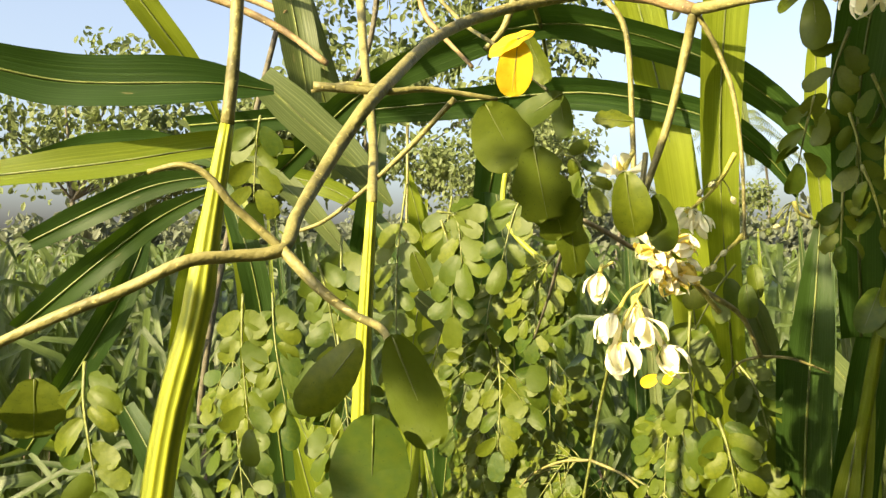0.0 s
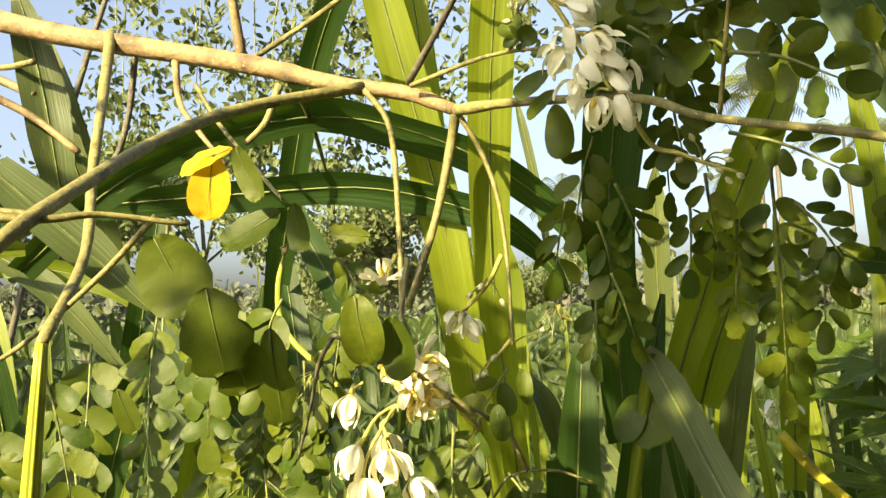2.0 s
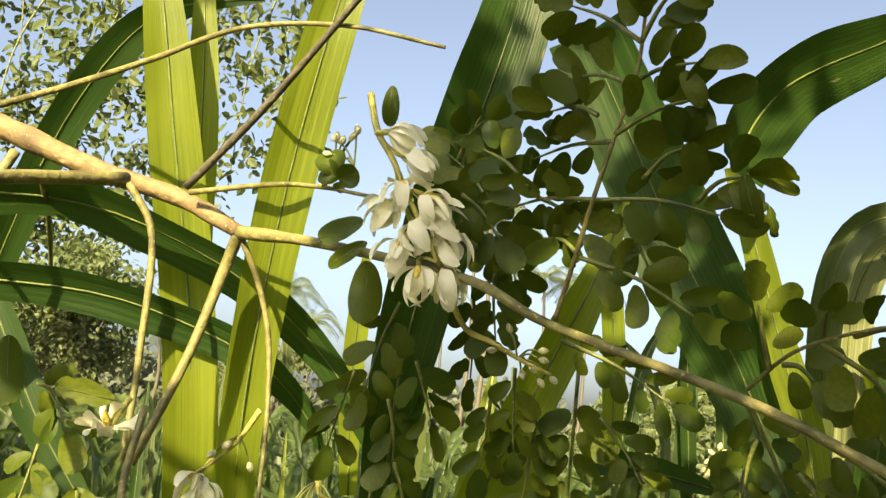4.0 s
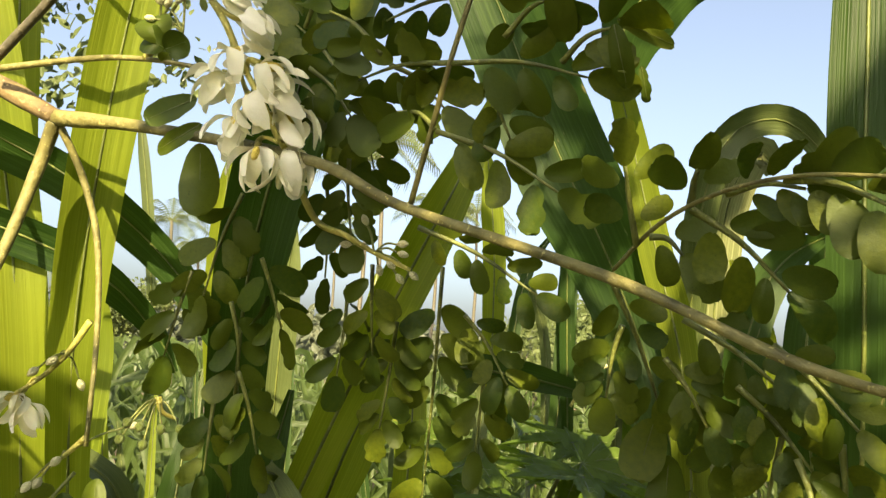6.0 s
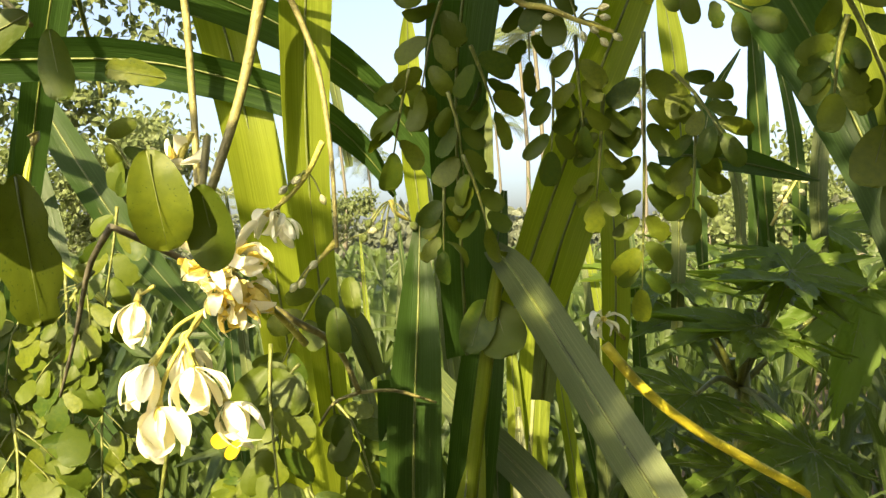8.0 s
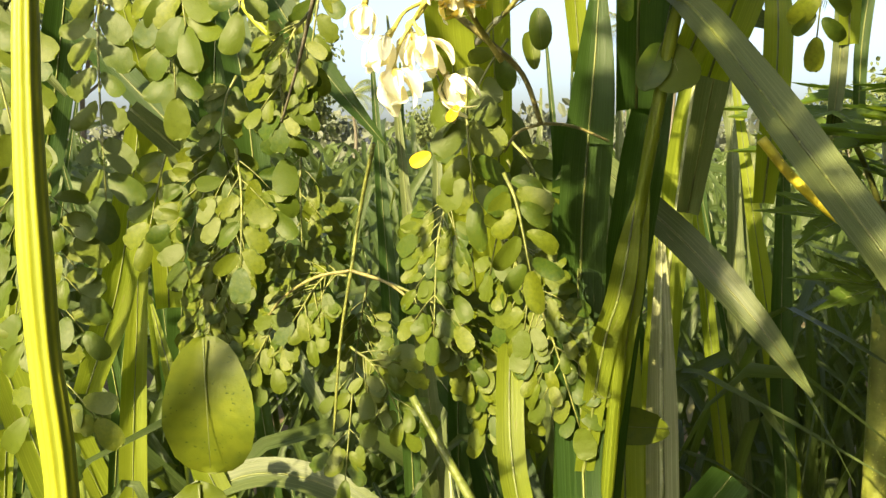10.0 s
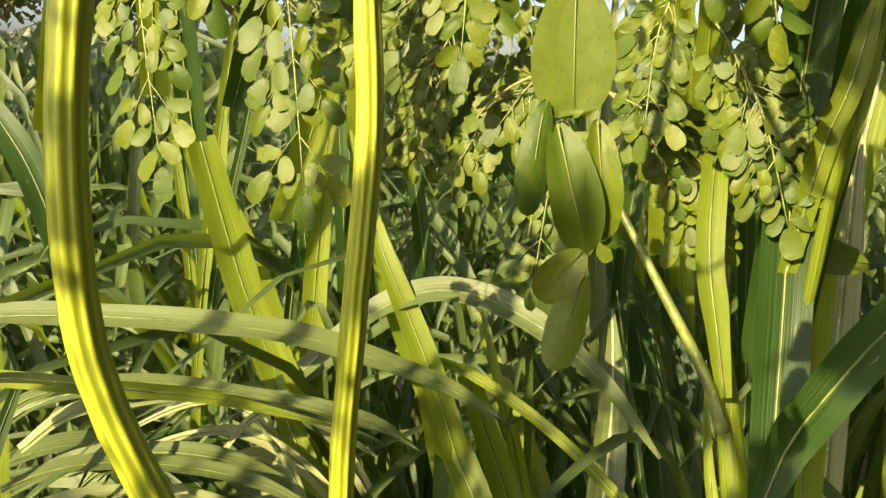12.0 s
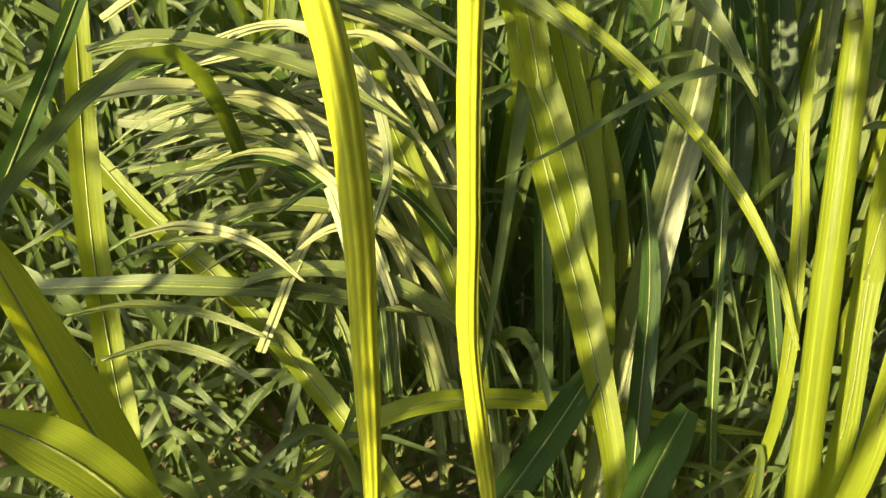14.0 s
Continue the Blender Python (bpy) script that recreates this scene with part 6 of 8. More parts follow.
cane_leaf(cane_o, ((-0.197, 0.438, 0.626), (-0.248, 0.448, 0.675), (-0.286, 0.454, 0.699), (-0.323, 0.456, 0.716)), 0.034, CANE, face=(0.9,-0.5,0.1))

cane_p = thing("cane_plant", (-0.079, 1.691, 0.000), "slanting cane stems behind", "cane plant", "cane plants")
cane_leaf(cane_p, ((-0.079, 1.691, 0.000), (-0.079, 1.691, 0.268), (-0.079, 1.691, 0.537), (-0.170, 1.718, 0.790), (-0.242, 1.721, 0.963), (-0.339, 1.783, 1.145), (-0.389, 1.821, 1.263)), 0.070, CANE, base=0.35, grow=1.6)
cane_leaf(cane_p, ((0.015, 1.420, 0.000), (0.015, 1.420, 0.351), (-0.080, 1.502, 0.615), (-0.129, 1.551, 0.778)), 0.060, CANE, base=0.35, grow=1.6)
cane_leaf(cane_p, ((-0.616, 1.528, 1.194), (-0.548, 1.493, 1.100), (-0.488, 1.450, 0.969), (-0.434, 1.392, 0.774)), 0.050, CANE_SHADED)
cane_leaf(cane_p, ((-0.070, 1.502, 1.558), (0.035, 1.451, 1.443), (0.131, 1.401, 1.302), (0.241, 1.344, 1.127), (0.330, 1.299, 0.996)), 0.040, CANE_SHADED)
cane_leaf(cane_p, ((0.099, 1.332, 1.708), (0.139, 1.311, 1.628), (0.199, 1.279, 1.524), (0.294, 1.231, 1.395)), 0.045, CANE_SHADED)

papaya = thing("papaya_plant", (1.15, 1.15, 0), "young papaya plant with broad deeply lobed leaves", "plant")
tube("stem", ((1.15, 1.15, 0), (1.16, 1.15, 0.7), (1.15, 1.15, 1.3)), (0.03, 0.026, 0.018), CANE_STEM, papaya, sides=12)
papaya_leaf(papaya, (1.411, 1.086, 1.411), (-0.389, -0.011, -0.921), (-0.500, -0.750, 0.500), 0.290, (1.150, 1.150, 1.250), seed=1)
papaya_leaf(papaya, (0.973, 0.893, 1.460), (0.367, -0.920, -0.139), (-0.350, -0.450, 0.800), 0.130, (1.150, 1.150, 1.250), seed=2)
papaya_leaf(papaya, (0.874, 0.866, 1.395), (-0.989, 0.148, 0.029), (-0.200, -0.250, 0.950), 0.160, (1.150, 1.150, 1.250), seed=3)
papaya_leaf(papaya, (0.892, 0.992, 1.290), (-0.924, -0.347, -0.158), (-0.200, -0.450, 0.850), 0.150, (1.150, 1.150, 1.250), seed=4)
papaya_leaf(papaya, (1.073, 0.954, 1.472), (-0.875, 0.454, 0.167), (-0.050, -0.160, 0.980), 0.140, (1.150, 1.150, 1.250), seed=5)
papaya_leaf(papaya, (0.948, 1.076, 1.443), (-0.920, -0.372, -0.125), (-0.100, -0.200, 0.970), 0.140, (1.150, 1.150, 1.250), seed=6)
papaya_leaf(papaya, (0.906, 0.816, 1.246), (-0.997, -0.071, -0.039), (-0.400, -0.500, 0.700), 0.130, (1.150, 1.150, 1.250), seed=13)
papaya_leaf(papaya, (0.898, 0.933, 1.200), (-0.977, -0.201, -0.069), (-0.200, -0.400, 0.800), 0.130, (1.150, 1.150, 1.250), seed=14)
papaya_leaf(papaya, (1.086, 1.281, 1.446), (-0.995, -0.102, -0.008), (-0.200, -0.300, 0.950), 0.190, (1.150, 1.150, 1.250), seed=21)
papaya_leaf(papaya, (1.299, 1.315, 1.479), (-0.989, -0.002, 0.150), (-0.200, -0.300, 0.950), 0.190, (1.150, 1.150, 1.250), seed=22)
papaya_leaf(papaya, (1.053, 1.188, 1.375), (-0.940, -0.334, -0.076), (-0.300, -0.400, 0.850), 0.180, (1.150, 1.150, 1.250), seed=23)
papaya_leaf(papaya, (1.133, 1.070, 1.416), (-0.911, -0.265, 0.317), (-0.200, -0.300, 0.950), 0.170, (1.150, 1.150, 1.250), seed=24)
papaya_leaf(papaya, (1.374, 1.138, 1.523), (0.805, -0.565, 0.181), (-0.200, -0.300, 0.950), 0.170, (1.150, 1.150, 1.250), seed=25)
papaya_leaf(papaya, (0.891, 0.873, 1.386), (-0.991, -0.033, 0.128), (-0.100, -0.140, 0.980), 0.170, (1.150, 1.150, 1.250), seed=7)
papaya_leaf(papaya, (0.934, 0.859, 1.449), (-0.990, -0.113, 0.079), (-0.100, -0.220, 0.950), 0.150, (1.150, 1.150, 1.250), seed=9)
papaya_leaf(papaya, (0.904, 0.858, 1.250), (-0.641, -0.651, -0.406), (-0.300, -0.600, 0.600), 0.130, (1.150, 1.150, 1.250), seed=8)
tube("petiole", ((0.629, 0.858, 1.395), (0.665, 0.838, 1.345), (0.725, 0.816, 1.293), (0.849, 0.791, 1.217), (1.027, 0.769, 1.108)), (0.006, 0.005), YELLOW_STALK, papaya, "yellow leaf stalk", sides=8)
blooms = flower_cluster(((0.236, 0.674, 1.446), (0.216, 0.666, 1.467), (0.189, 0.639, 1.483), (0.164, 0.623, 1.476), (0.151, 0.616, 1.461)), "cluster of open cream moringa flowers with yellow stamens")
flower(blooms, (0.133, 0.609, 1.450), (-0.500, -0.300, -0.600), 0.0290, (0.164, 0.623, 1.476), 0, 1)
flower(blooms, (0.151, 0.596, 1.448), (0.100, -0.600, -0.700), 0.0300, (0.151, 0.616, 1.461), 0, 2)
flower(blooms, (0.134, 0.600, 1.429), (-0.200, -0.700, -0.600), 0.0300, (0.151, 0.616, 1.461), 0, 3)
flower(blooms, (0.169, 0.604, 1.427), (0.500, -0.400, -0.700), 0.0300, (0.151, 0.616, 1.461), 0, 4)
flower(blooms, (0.164, 0.622, 1.500), (-0.600, -0.400, 0.200), 0.0220, (0.189, 0.639, 1.483), 1, 60)
flower(blooms, (0.171, 0.622, 1.493), (-0.200, -0.800, 0.100), 0.0220, (0.189, 0.639, 1.483), 1, 61)
flower(blooms, (0.177, 0.621, 1.489), (0.100, -0.700, -0.400), 0.0220, (0.189, 0.639, 1.483), 1, 62)
flower(blooms, (0.181, 0.620, 1.499), (0.500, -0.500, 0.300), 0.0220, (0.189, 0.639, 1.483), 1, 63)
flower(blooms, (0.172, 0.622, 1.483), (-0.100, -0.700, -0.600), 0.0220, (0.189, 0.639, 1.483), 1, 64)
flower(blooms, (0.186, 0.619, 1.486), (0.600, -0.500, -0.300), 0.0220, (0.189, 0.639, 1.483), 1, 65)
flower(blooms, (0.178, 0.621, 1.478), (0.200, -0.600, -0.700), 0.0220, (0.189, 0.639, 1.483), 1, 66)
flower(blooms, (0.182, 0.629, 1.506), (0.200, -0.500, 0.500), 0.0260, (0.189, 0.639, 1.483), 0, 7)
flower(blooms, (0.133, 0.669, 1.480), (-0.300, -0.400, -0.800), 0.0300, (0.141, 0.657, 1.489), 0, 8)
flower(blooms, (0.152, 0.626, 1.456), (0.000, -0.600, -0.800), 0.0280, (0.164, 0.623, 1.476), 0, 9)
bud(blooms, (0.170, 0.600, 1.404), 0.0050, (0.151, 0.616, 1.461))
blooms = flower_cluster(((0.289, 0.781, 1.595), (0.280, 0.794, 1.571), (0.267, 0.806, 1.552), (0.253, 0.809, 1.541)), "small cluster of half-open white flowers and round buds")
flower(blooms, (0.255, 0.809, 1.540), (-0.500, -0.500, -0.300), 0.0300, (0.267, 0.806, 1.552), 0, 11)
flower(blooms, (0.260, 0.808, 1.535), (0.200, -0.500, -0.700), 0.0280, (0.267, 0.806, 1.552), 0, 12)
bud(blooms, (0.263, 0.797, 1.560), 0.0060, (0.280, 0.794, 1.571))
bud(blooms, (0.290, 0.793, 1.553), 0.0060, (0.280, 0.794, 1.571))
bud(blooms, (0.274, 0.795, 1.568), 0.0060, (0.280, 0.794, 1.571))
blooms = flower_cluster(((0.294, 0.773, 1.514), (0.286, 0.786, 1.501), (0.275, 0.800, 1.487)), "thin stem with a few white buds")
bud(blooms, (0.323, 0.777, 1.521), 0.0060, (0.286, 0.786, 1.501))
bud(blooms, (0.283, 0.787, 1.499), 0.0060, (0.286, 0.786, 1.501))
bud(blooms, (0.273, 0.790, 1.485), 0.0060, (0.286, 0.786, 1.501))
bud(blooms, (0.267, 0.792, 1.482), 0.0060, (0.286, 0.786, 1.501))
blooms = flower_cluster(((0.183, 0.758, 1.595), (0.177, 0.761, 1.580), (0.172, 0.763, 1.567)), "single white flower on a twig")
flower(blooms, (0.172, 0.762, 1.572), (-0.200, -0.500, 0.800), 0.0300, (0.183, 0.758, 1.595), 0, 14)
blooms = flower_cluster(((0.682, 0.885, 1.393), (0.661, 0.874, 1.405), (0.646, 0.870, 1.416)), "single white star-like flower over papaya leaves")
flower(blooms, (0.640, 0.874, 1.421), (-0.500, -0.700, 0.300), 0.0340, (0.661, 0.874, 1.405), 0, 15)
blooms = flower_cluster(((0.283, 0.632, 1.822), (0.279, 0.605, 1.786), (0.286, 0.591, 1.764), (0.297, 0.583, 1.738), (0.309, 0.573, 1.713), (0.316, 0.571, 1.698)), "dense hanging cluster of cream flowers in shade")
flower(blooms, (0.278, 0.587, 1.780), (0.600, -0.300, 0.200), 0.0300, (0.279, 0.605, 1.786), 0, 20)
flower(blooms, (0.293, 0.584, 1.767), (0.500, -0.500, -0.100), 0.0300, (0.279, 0.605, 1.786), 0, 21)
flower(blooms, (0.294, 0.593, 1.750), (-0.100, -0.800, -0.400), 0.0300, (0.286, 0.591, 1.764), 0, 22)
flower(blooms, (0.293, 0.602, 1.739), (-0.800, -0.400, -0.500), 0.0300, (0.286, 0.591, 1.764), 0, 23)
flower(blooms, (0.303, 0.577, 1.741), (0.500, -0.600, -0.300), 0.0300, (0.297, 0.583, 1.738), 0, 24)
flower(blooms, (0.303, 0.586, 1.725), (0.000, -0.800, -0.600), 0.0300, (0.297, 0.583, 1.738), 0, 25)
flower(blooms, (0.321, 0.579, 1.719), (0.600, -0.500, -0.400), 0.0300, (0.309, 0.573, 1.713), 0, 26)
flower(blooms, (0.303, 0.599, 1.715), (-0.500, -0.600, -0.600), 0.0300, (0.309, 0.573, 1.713), 0, 27)
flower(blooms, (0.310, 0.583, 1.696), (-0.300, -0.600, -0.800), 0.0300, (0.316, 0.571, 1.698), 0, 28)
flower(blooms, (0.324, 0.577, 1.697), (0.300, -0.600, -0.800), 0.0300, (0.316, 0.571, 1.698), 0, 29)
flower(blooms, (0.314, 0.582, 1.729), (0.300, -0.700, 0.100), 0.0300, (0.316, 0.571, 1.698), 0, 30)
bud(blooms, (0.267, 0.641, 1.784), 0.0045, (0.279, 0.636, 1.768))
bud(blooms, (0.276, 0.632, 1.790), 0.0045, (0.279, 0.636, 1.768))
bud(blooms, (0.265, 0.645, 1.775), 0.0045, (0.279, 0.636, 1.768))
bud(blooms, (0.274, 0.639, 1.773), 0.0045, (0.279, 0.636, 1.768))
blooms = flower_cluster(((0.351, 0.611, 1.688), (0.365, 0.606, 1.665), (0.375, 0.587, 1.656), (0.390, 0.577, 1.647), (0.409, 0.564, 1.638)), "slender stem of cream buds")
bud(blooms, (0.384, 0.578, 1.663), 0.0048, (0.390, 0.577, 1.647))
bud(blooms, (0.400, 0.568, 1.653), 0.0048, (0.390, 0.577, 1.647))
bud(blooms, (0.401, 0.568, 1.648), 0.0048, (0.390, 0.577, 1.647))
bud(blooms, (0.409, 0.565, 1.637), 0.0048, (0.390, 0.577, 1.647))
bud(blooms, (0.397, 0.573, 1.643), 0.0048, (0.390, 0.577, 1.647))
bud(blooms, (0.393, 0.576, 1.640), 0.0048, (0.390, 0.577, 1.647))
bud(blooms, (0.379, 0.586, 1.651), 0.0048, (0.390, 0.577, 1.647))
bud(blooms, (0.403, 0.570, 1.635), 0.0048, (0.390, 0.577, 1.647))
blooms = flower_cluster(((0.267, 0.662, 1.755), (0.270, 0.651, 1.763), (0.271, 0.642, 1.767)), "curled green bud cluster on a thin twig")
bud(blooms, (0.266, 0.642, 1.784), 0.0050, (0.270, 0.651, 1.763))
bud(blooms, (0.269, 0.640, 1.782), 0.0050, (0.270, 0.651, 1.763))
bud(blooms, (0.273, 0.636, 1.785), 0.0050, (0.270, 0.651, 1.763))
bud(blooms, (0.275, 0.633, 1.789), 0.0050, (0.270, 0.651, 1.763))
bud(blooms, (0.338, 0.574, 1.721), 0.0120, (0.333, 0.575, 1.730), True)
blooms = flower_cluster(((0.332, 0.747, 1.545), (0.335, 0.745, 1.535), (0.349, 0.750, 1.529)), "green round buds on fine stems")
bud(blooms, (0.315, 0.748, 1.530), 0.0070, (0.332, 0.747, 1.545), True)
bud(blooms, (0.311, 0.749, 1.519), 0.0070, (0.332, 0.747, 1.545), True)
bud(blooms, (0.324, 0.743, 1.516), 0.0070, (0.332, 0.747, 1.545), True)
bud(blooms, (0.322, 0.745, 1.528), 0.0070, (0.332, 0.747, 1.545), True)
bud(blooms, (0.344, 0.736, 1.527), 0.0070, (0.332, 0.747, 1.545), True)
bud(blooms, (0.333, 0.740, 1.527), 0.0070, (0.332, 0.747, 1.545), True)
branch(moringa, ((0.191, 0.744, 1.590), (0.182, 0.722, 1.527), (0.199, 0.690, 1.487), (0.229, 0.687, 1.463), (0.266, 0.703, 1.440), (0.287, 0.713, 1.403)), (0.0030, 0.0020), TWIG, "twig", sides=8)
branch(moringa, ((0.287, 0.713, 1.403), (0.315, 0.712, 1.401), (0.347, 0.709, 1.389)), (0.0016, 0.0010), TWIG, "twig", sides=8)
branch(moringa, ((0.287, 0.713, 1.403), (0.270, 0.720, 1.396), (0.259, 0.724, 1.380)), (0.0016, 0.0010), TWIG, "twig", sides=8)
branch(moringa, ((0.175, 0.723, 1.500), (0.147, 0.703, 1.514), (0.121, 0.682, 1.525)), (0.0024, 0.0020), DARK_TWIG, "twig", sides=8)
branch(moringa, ((0.121, 0.682, 1.525), (0.111, 0.728, 1.500), (0.104, 0.771, 1.456), (0.094, 0.816, 1.407)), (0.0022, 0.0010), DARK_TWIG, "twig", sides=8)
branch(moringa, ((0.171, 0.804, 1.389), (0.168, 0.845, 1.332), (0.160, 0.856, 1.271), (0.152, 0.876, 1.197), (0.147, 0.893, 1.100)), (0.0020, 0.0014), STALK, "twig", sides=8)
branch(moringa, ((0.160, 0.856, 1.271), (0.130, 0.878, 1.263), (0.103, 0.910, 1.240), (0.083, 0.938, 1.206)), (0.0018, 0.0010), TWIG, "twig", sides=8)
branch(moringa, ((0.160, 0.856, 1.271), (0.194, 0.840, 1.258), (0.221, 0.827, 1.232), (0.248, 0.814, 1.201)), (0.0018, 0.0010), TWIG, "twig", sides=8)
branch(moringa, ((-0.043, 0.954, 1.649), (-0.042, 0.927, 1.579), (-0.043, 0.911, 1.496)), (0.0020, 0.0012), TWIG, "twig", sides=8)
seed_pod(((0.082, 0.986, 1.612), (0.076, 0.986, 1.579), (0.077, 0.984, 1.543), (0.091, 0.965, 1.514), (0.122, 0.939, 1.482), (0.154, 0.913, 1.448)), 0.0032, ((0.083, 0.986, 1.624), (0.084, 0.986, 1.621), (0.082, 0.986, 1.612)), "slender young yellow-green pod with a dry flower end")
leaf_spray((-0.042, 0.905, 1.575), (-0.052, 0.888, 1.340), 7, 0.036, 0, 1, sag=0.020, lit=0.72, loose=0.22, start=0.20)
leaf_spray((-0.006, 0.844, 1.540), (0.020, 0.830, 1.485), 5, 0.036, 0, 2, sag=0.020, lit=0.72, loose=0.22, start=0.20)
leaf_spray((0.119, 0.811, 1.498), (0.094, 0.816, 1.407), 8, 0.025, 1, 3, sag=0.020, lit=0.72, loose=0.22, start=0.20)
leaf_spray((0.081, 0.969, 1.334), (0.029, 0.980, 1.174), 10, 0.026, 1, 4, sag=0.020, lit=0.72, loose=0.22, start=0.20)
leaf_spray((0.146, 0.915, 1.258), (0.071, 0.940, 1.163), 9, 0.026, 1, 5, sag=0.020, lit=0.72, loose=0.22, start=0.20)
leaf_spray((0.162, 0.886, 1.262), (0.111, 0.905, 1.216), 7, 0.026, 1, 6, sag=0.020, lit=0.72, loose=0.22, start=0.20)
leaf_spray((0.167, 0.901, 1.187), (0.218, 0.875, 1.104), 8, 0.026, 1, 7, sag=0.020, lit=0.72, loose=0.22, start=0.20)
leaf_spray((0.246, 0.793, 1.361), (0.221, 0.794, 1.216), 11, 0.025, 1, 8, sag=0.020, lit=0.72, loose=0.22, start=0.20)
leaf_spray((0.263, 0.772, 1.323), (0.310, 0.745, 1.202), 10, 0.026, 1, 9, sag=0.020, lit=0.72, loose=0.22, start=0.20)
leaf_spray((0.196, 0.850, 1.258), (0.296, 0.802, 1.160), 10, 0.026, 1, 10, sag=0.020, lit=0.72, loose=0.22, start=0.20)
leaf_spray((0.260, 0.769, 1.420), (0.244, 0.772, 1.354), 7, 0.026, 0, 11, sag=0.020, lit=0.72, loose=0.22, start=0.20)
leaf_spray((0.202, 0.958, 1.257), (0.161, 0.911, 1.043), 11, 0.025, 1, 12, sag=0.020, lit=0.72, loose=0.22, start=0.20)
leaf_spray((0.147, 0.968, 1.259), (0.071, 0.950, 1.138), 10, 0.025, 1, 13, sag=0.020, lit=0.72, loose=0.22, start=0.20)
leaf_spray((0.065, 0.991, 1.295), (0.033, 0.965, 1.172), 9, 0.025, 1, 14, sag=0.020, lit=0.72, loose=0.22, start=0.20)
leaf_spray((0.250, 0.847, 1.219), (0.305, 0.807, 1.099), 10, 0.025, 1, 15, sag=0.020, lit=0.72, loose=0.22, start=0.20)
leaf_spray((0.286, 0.751, 1.280), (0.325, 0.711, 1.146), 10, 0.026, 1, 16, sag=0.020, lit=0.72, loose=0.22, start=0.20)
leaf_spray((-0.118, 0.876, 1.412), (-0.086, 0.825, 1.148), 8, 0.034, 1, 17, sag=0.020, lit=0.72, loose=0.22, start=0.20)
leaf_spray((-0.262, 0.977, 1.409), (-0.230, 0.928, 1.157), 8, 0.034, 1, 18, sag=0.020, lit=0.72, loose=0.22, start=0.20)
cane_mid = thing("cane_plant", (-0.108, 1.221, 0.000), "cane leaves crossing behind the leaf sprays", "cane plant", "cane plants")
cane_leaf(cane_mid, ((-0.108, 1.221, 1.547), (-0.027, 1.182, 1.455), (0.042, 1.154, 1.374), (0.116, 1.147, 1.269)), 0.035, CANE_SHADED)
cane_leaf(cane_mid, ((-0.398, 1.210, 1.700), (-0.306, 1.198, 1.641), (-0.215, 1.186, 1.574), (-0.111, 1.175, 1.452)), 0.040, CANE_GREY, face=(-0.4, -0.5, 0.7))
cane_leaf(cane_mid, ((-0.428, 1.319, 1.614), (-0.309, 1.300, 1.626), (-0.174, 1.280, 1.594), (-0.058, 1.265, 1.512)), 0.035, CANE)
cane_leaf(cane_mid, ((-0.196, 1.300, 1.209), (-0.146, 1.283, 1.413), (-0.114, 1.270, 1.600), (-0.099, 1.312, 1.755)), 0.045, CANE_SHADED)
cane_leaf(cane_mid, ((0.117, 1.252, 1.178), (0.108, 1.244, 1.402), (0.089, 1.290, 1.577), (0.066, 1.338, 1.710)), 0.045, CANE_SHADED)
cane_leaf(cane_mid, ((-0.290, 1.213, 1.223), (-0.291, 1.204, 1.428), (-0.327, 1.255, 1.557), (-0.374, 1.308, 1.689)), 0.045, CANE)
cane_leaf(cane_mid, ((-0.009, 1.374, 1.155), (-0.011, 1.366, 1.360), (-0.033, 1.363, 1.510), (-0.065, 1.362, 1.642)), 0.050, CANE)
cane_leaf(cane_mid, ((0.422, 1.204, 1.165), (0.414, 1.195, 1.406), (0.415, 1.188, 1.569), (0.406, 1.185, 1.655)), 0.045, CANE)
cane_leaf(cane_mid, ((0.454, 1.090, 1.349), (0.418, 1.092, 1.429), (0.341, 1.103, 1.464), (0.263, 1.116, 1.444)), 0.035, CANE_GREY, face=(-0.3, -0.5, 0.8))
cane_leaf(cane_mid, ((-0.131, 1.385, 1.030), (-0.080, 1.373, 1.186), (-0.049, 1.372, 1.358), (-0.028, 1.429, 1.543)), 0.050, CANE)
cane_leaf(cane_mid, ((-0.006, 1.545, 0.951), (0.014, 1.551, 1.183), (0.016, 1.564, 1.397), (0.043, 1.566, 1.601)), 0.050, CANE_SHADED)
cane_leaf(cane_mid, ((0.060, 1.327, 1.371), (0.070, 1.333, 1.536), (0.079, 1.338, 1.669), (0.088, 1.342, 1.779)), 0.045, CANE_SHADED)

cane_low_left = thing("cane_plant", (-0.527, 0.979, 0.000), "dark cane blades slanting behind the pods", "cane plant", "cane plants")
cane_leaf(cane_low_left, ((-0.527, 0.979, 1.400), (-0.430, 0.973, 1.479), (-0.355, 0.989, 1.540), (-0.280, 1.015, 1.582)), 0.035, CANE_SHADED)
cane_leaf(cane_low_left, ((-0.545, 1.034, 1.237), (-0.471, 1.028, 1.350), (-0.412, 1.023, 1.449), (-0.394, 1.071, 1.543)), 0.040, CANE_SHADED)
cane_leaf(cane_low_left, ((-0.398, 1.129, 1.174), (-0.371, 1.124, 1.331), (-0.352, 1.120, 1.473), (-0.325, 1.166, 1.618)), 0.045, CANE)
cane_leaf(cane_low_left, ((-0.225, 1.121, 1.170), (-0.252, 1.118, 1.376), (-0.280, 1.116, 1.510), (-0.341, 1.166, 1.635)), 0.040, CANE_SHADED)
cane_leaf(cane_low_left, ((-0.631, 1.229, 1.639), (-0.528, 1.224, 1.662), (-0.425, 1.220, 1.660), (-0.305, 1.215, 1.614)), 0.040, CANE_SHADED)
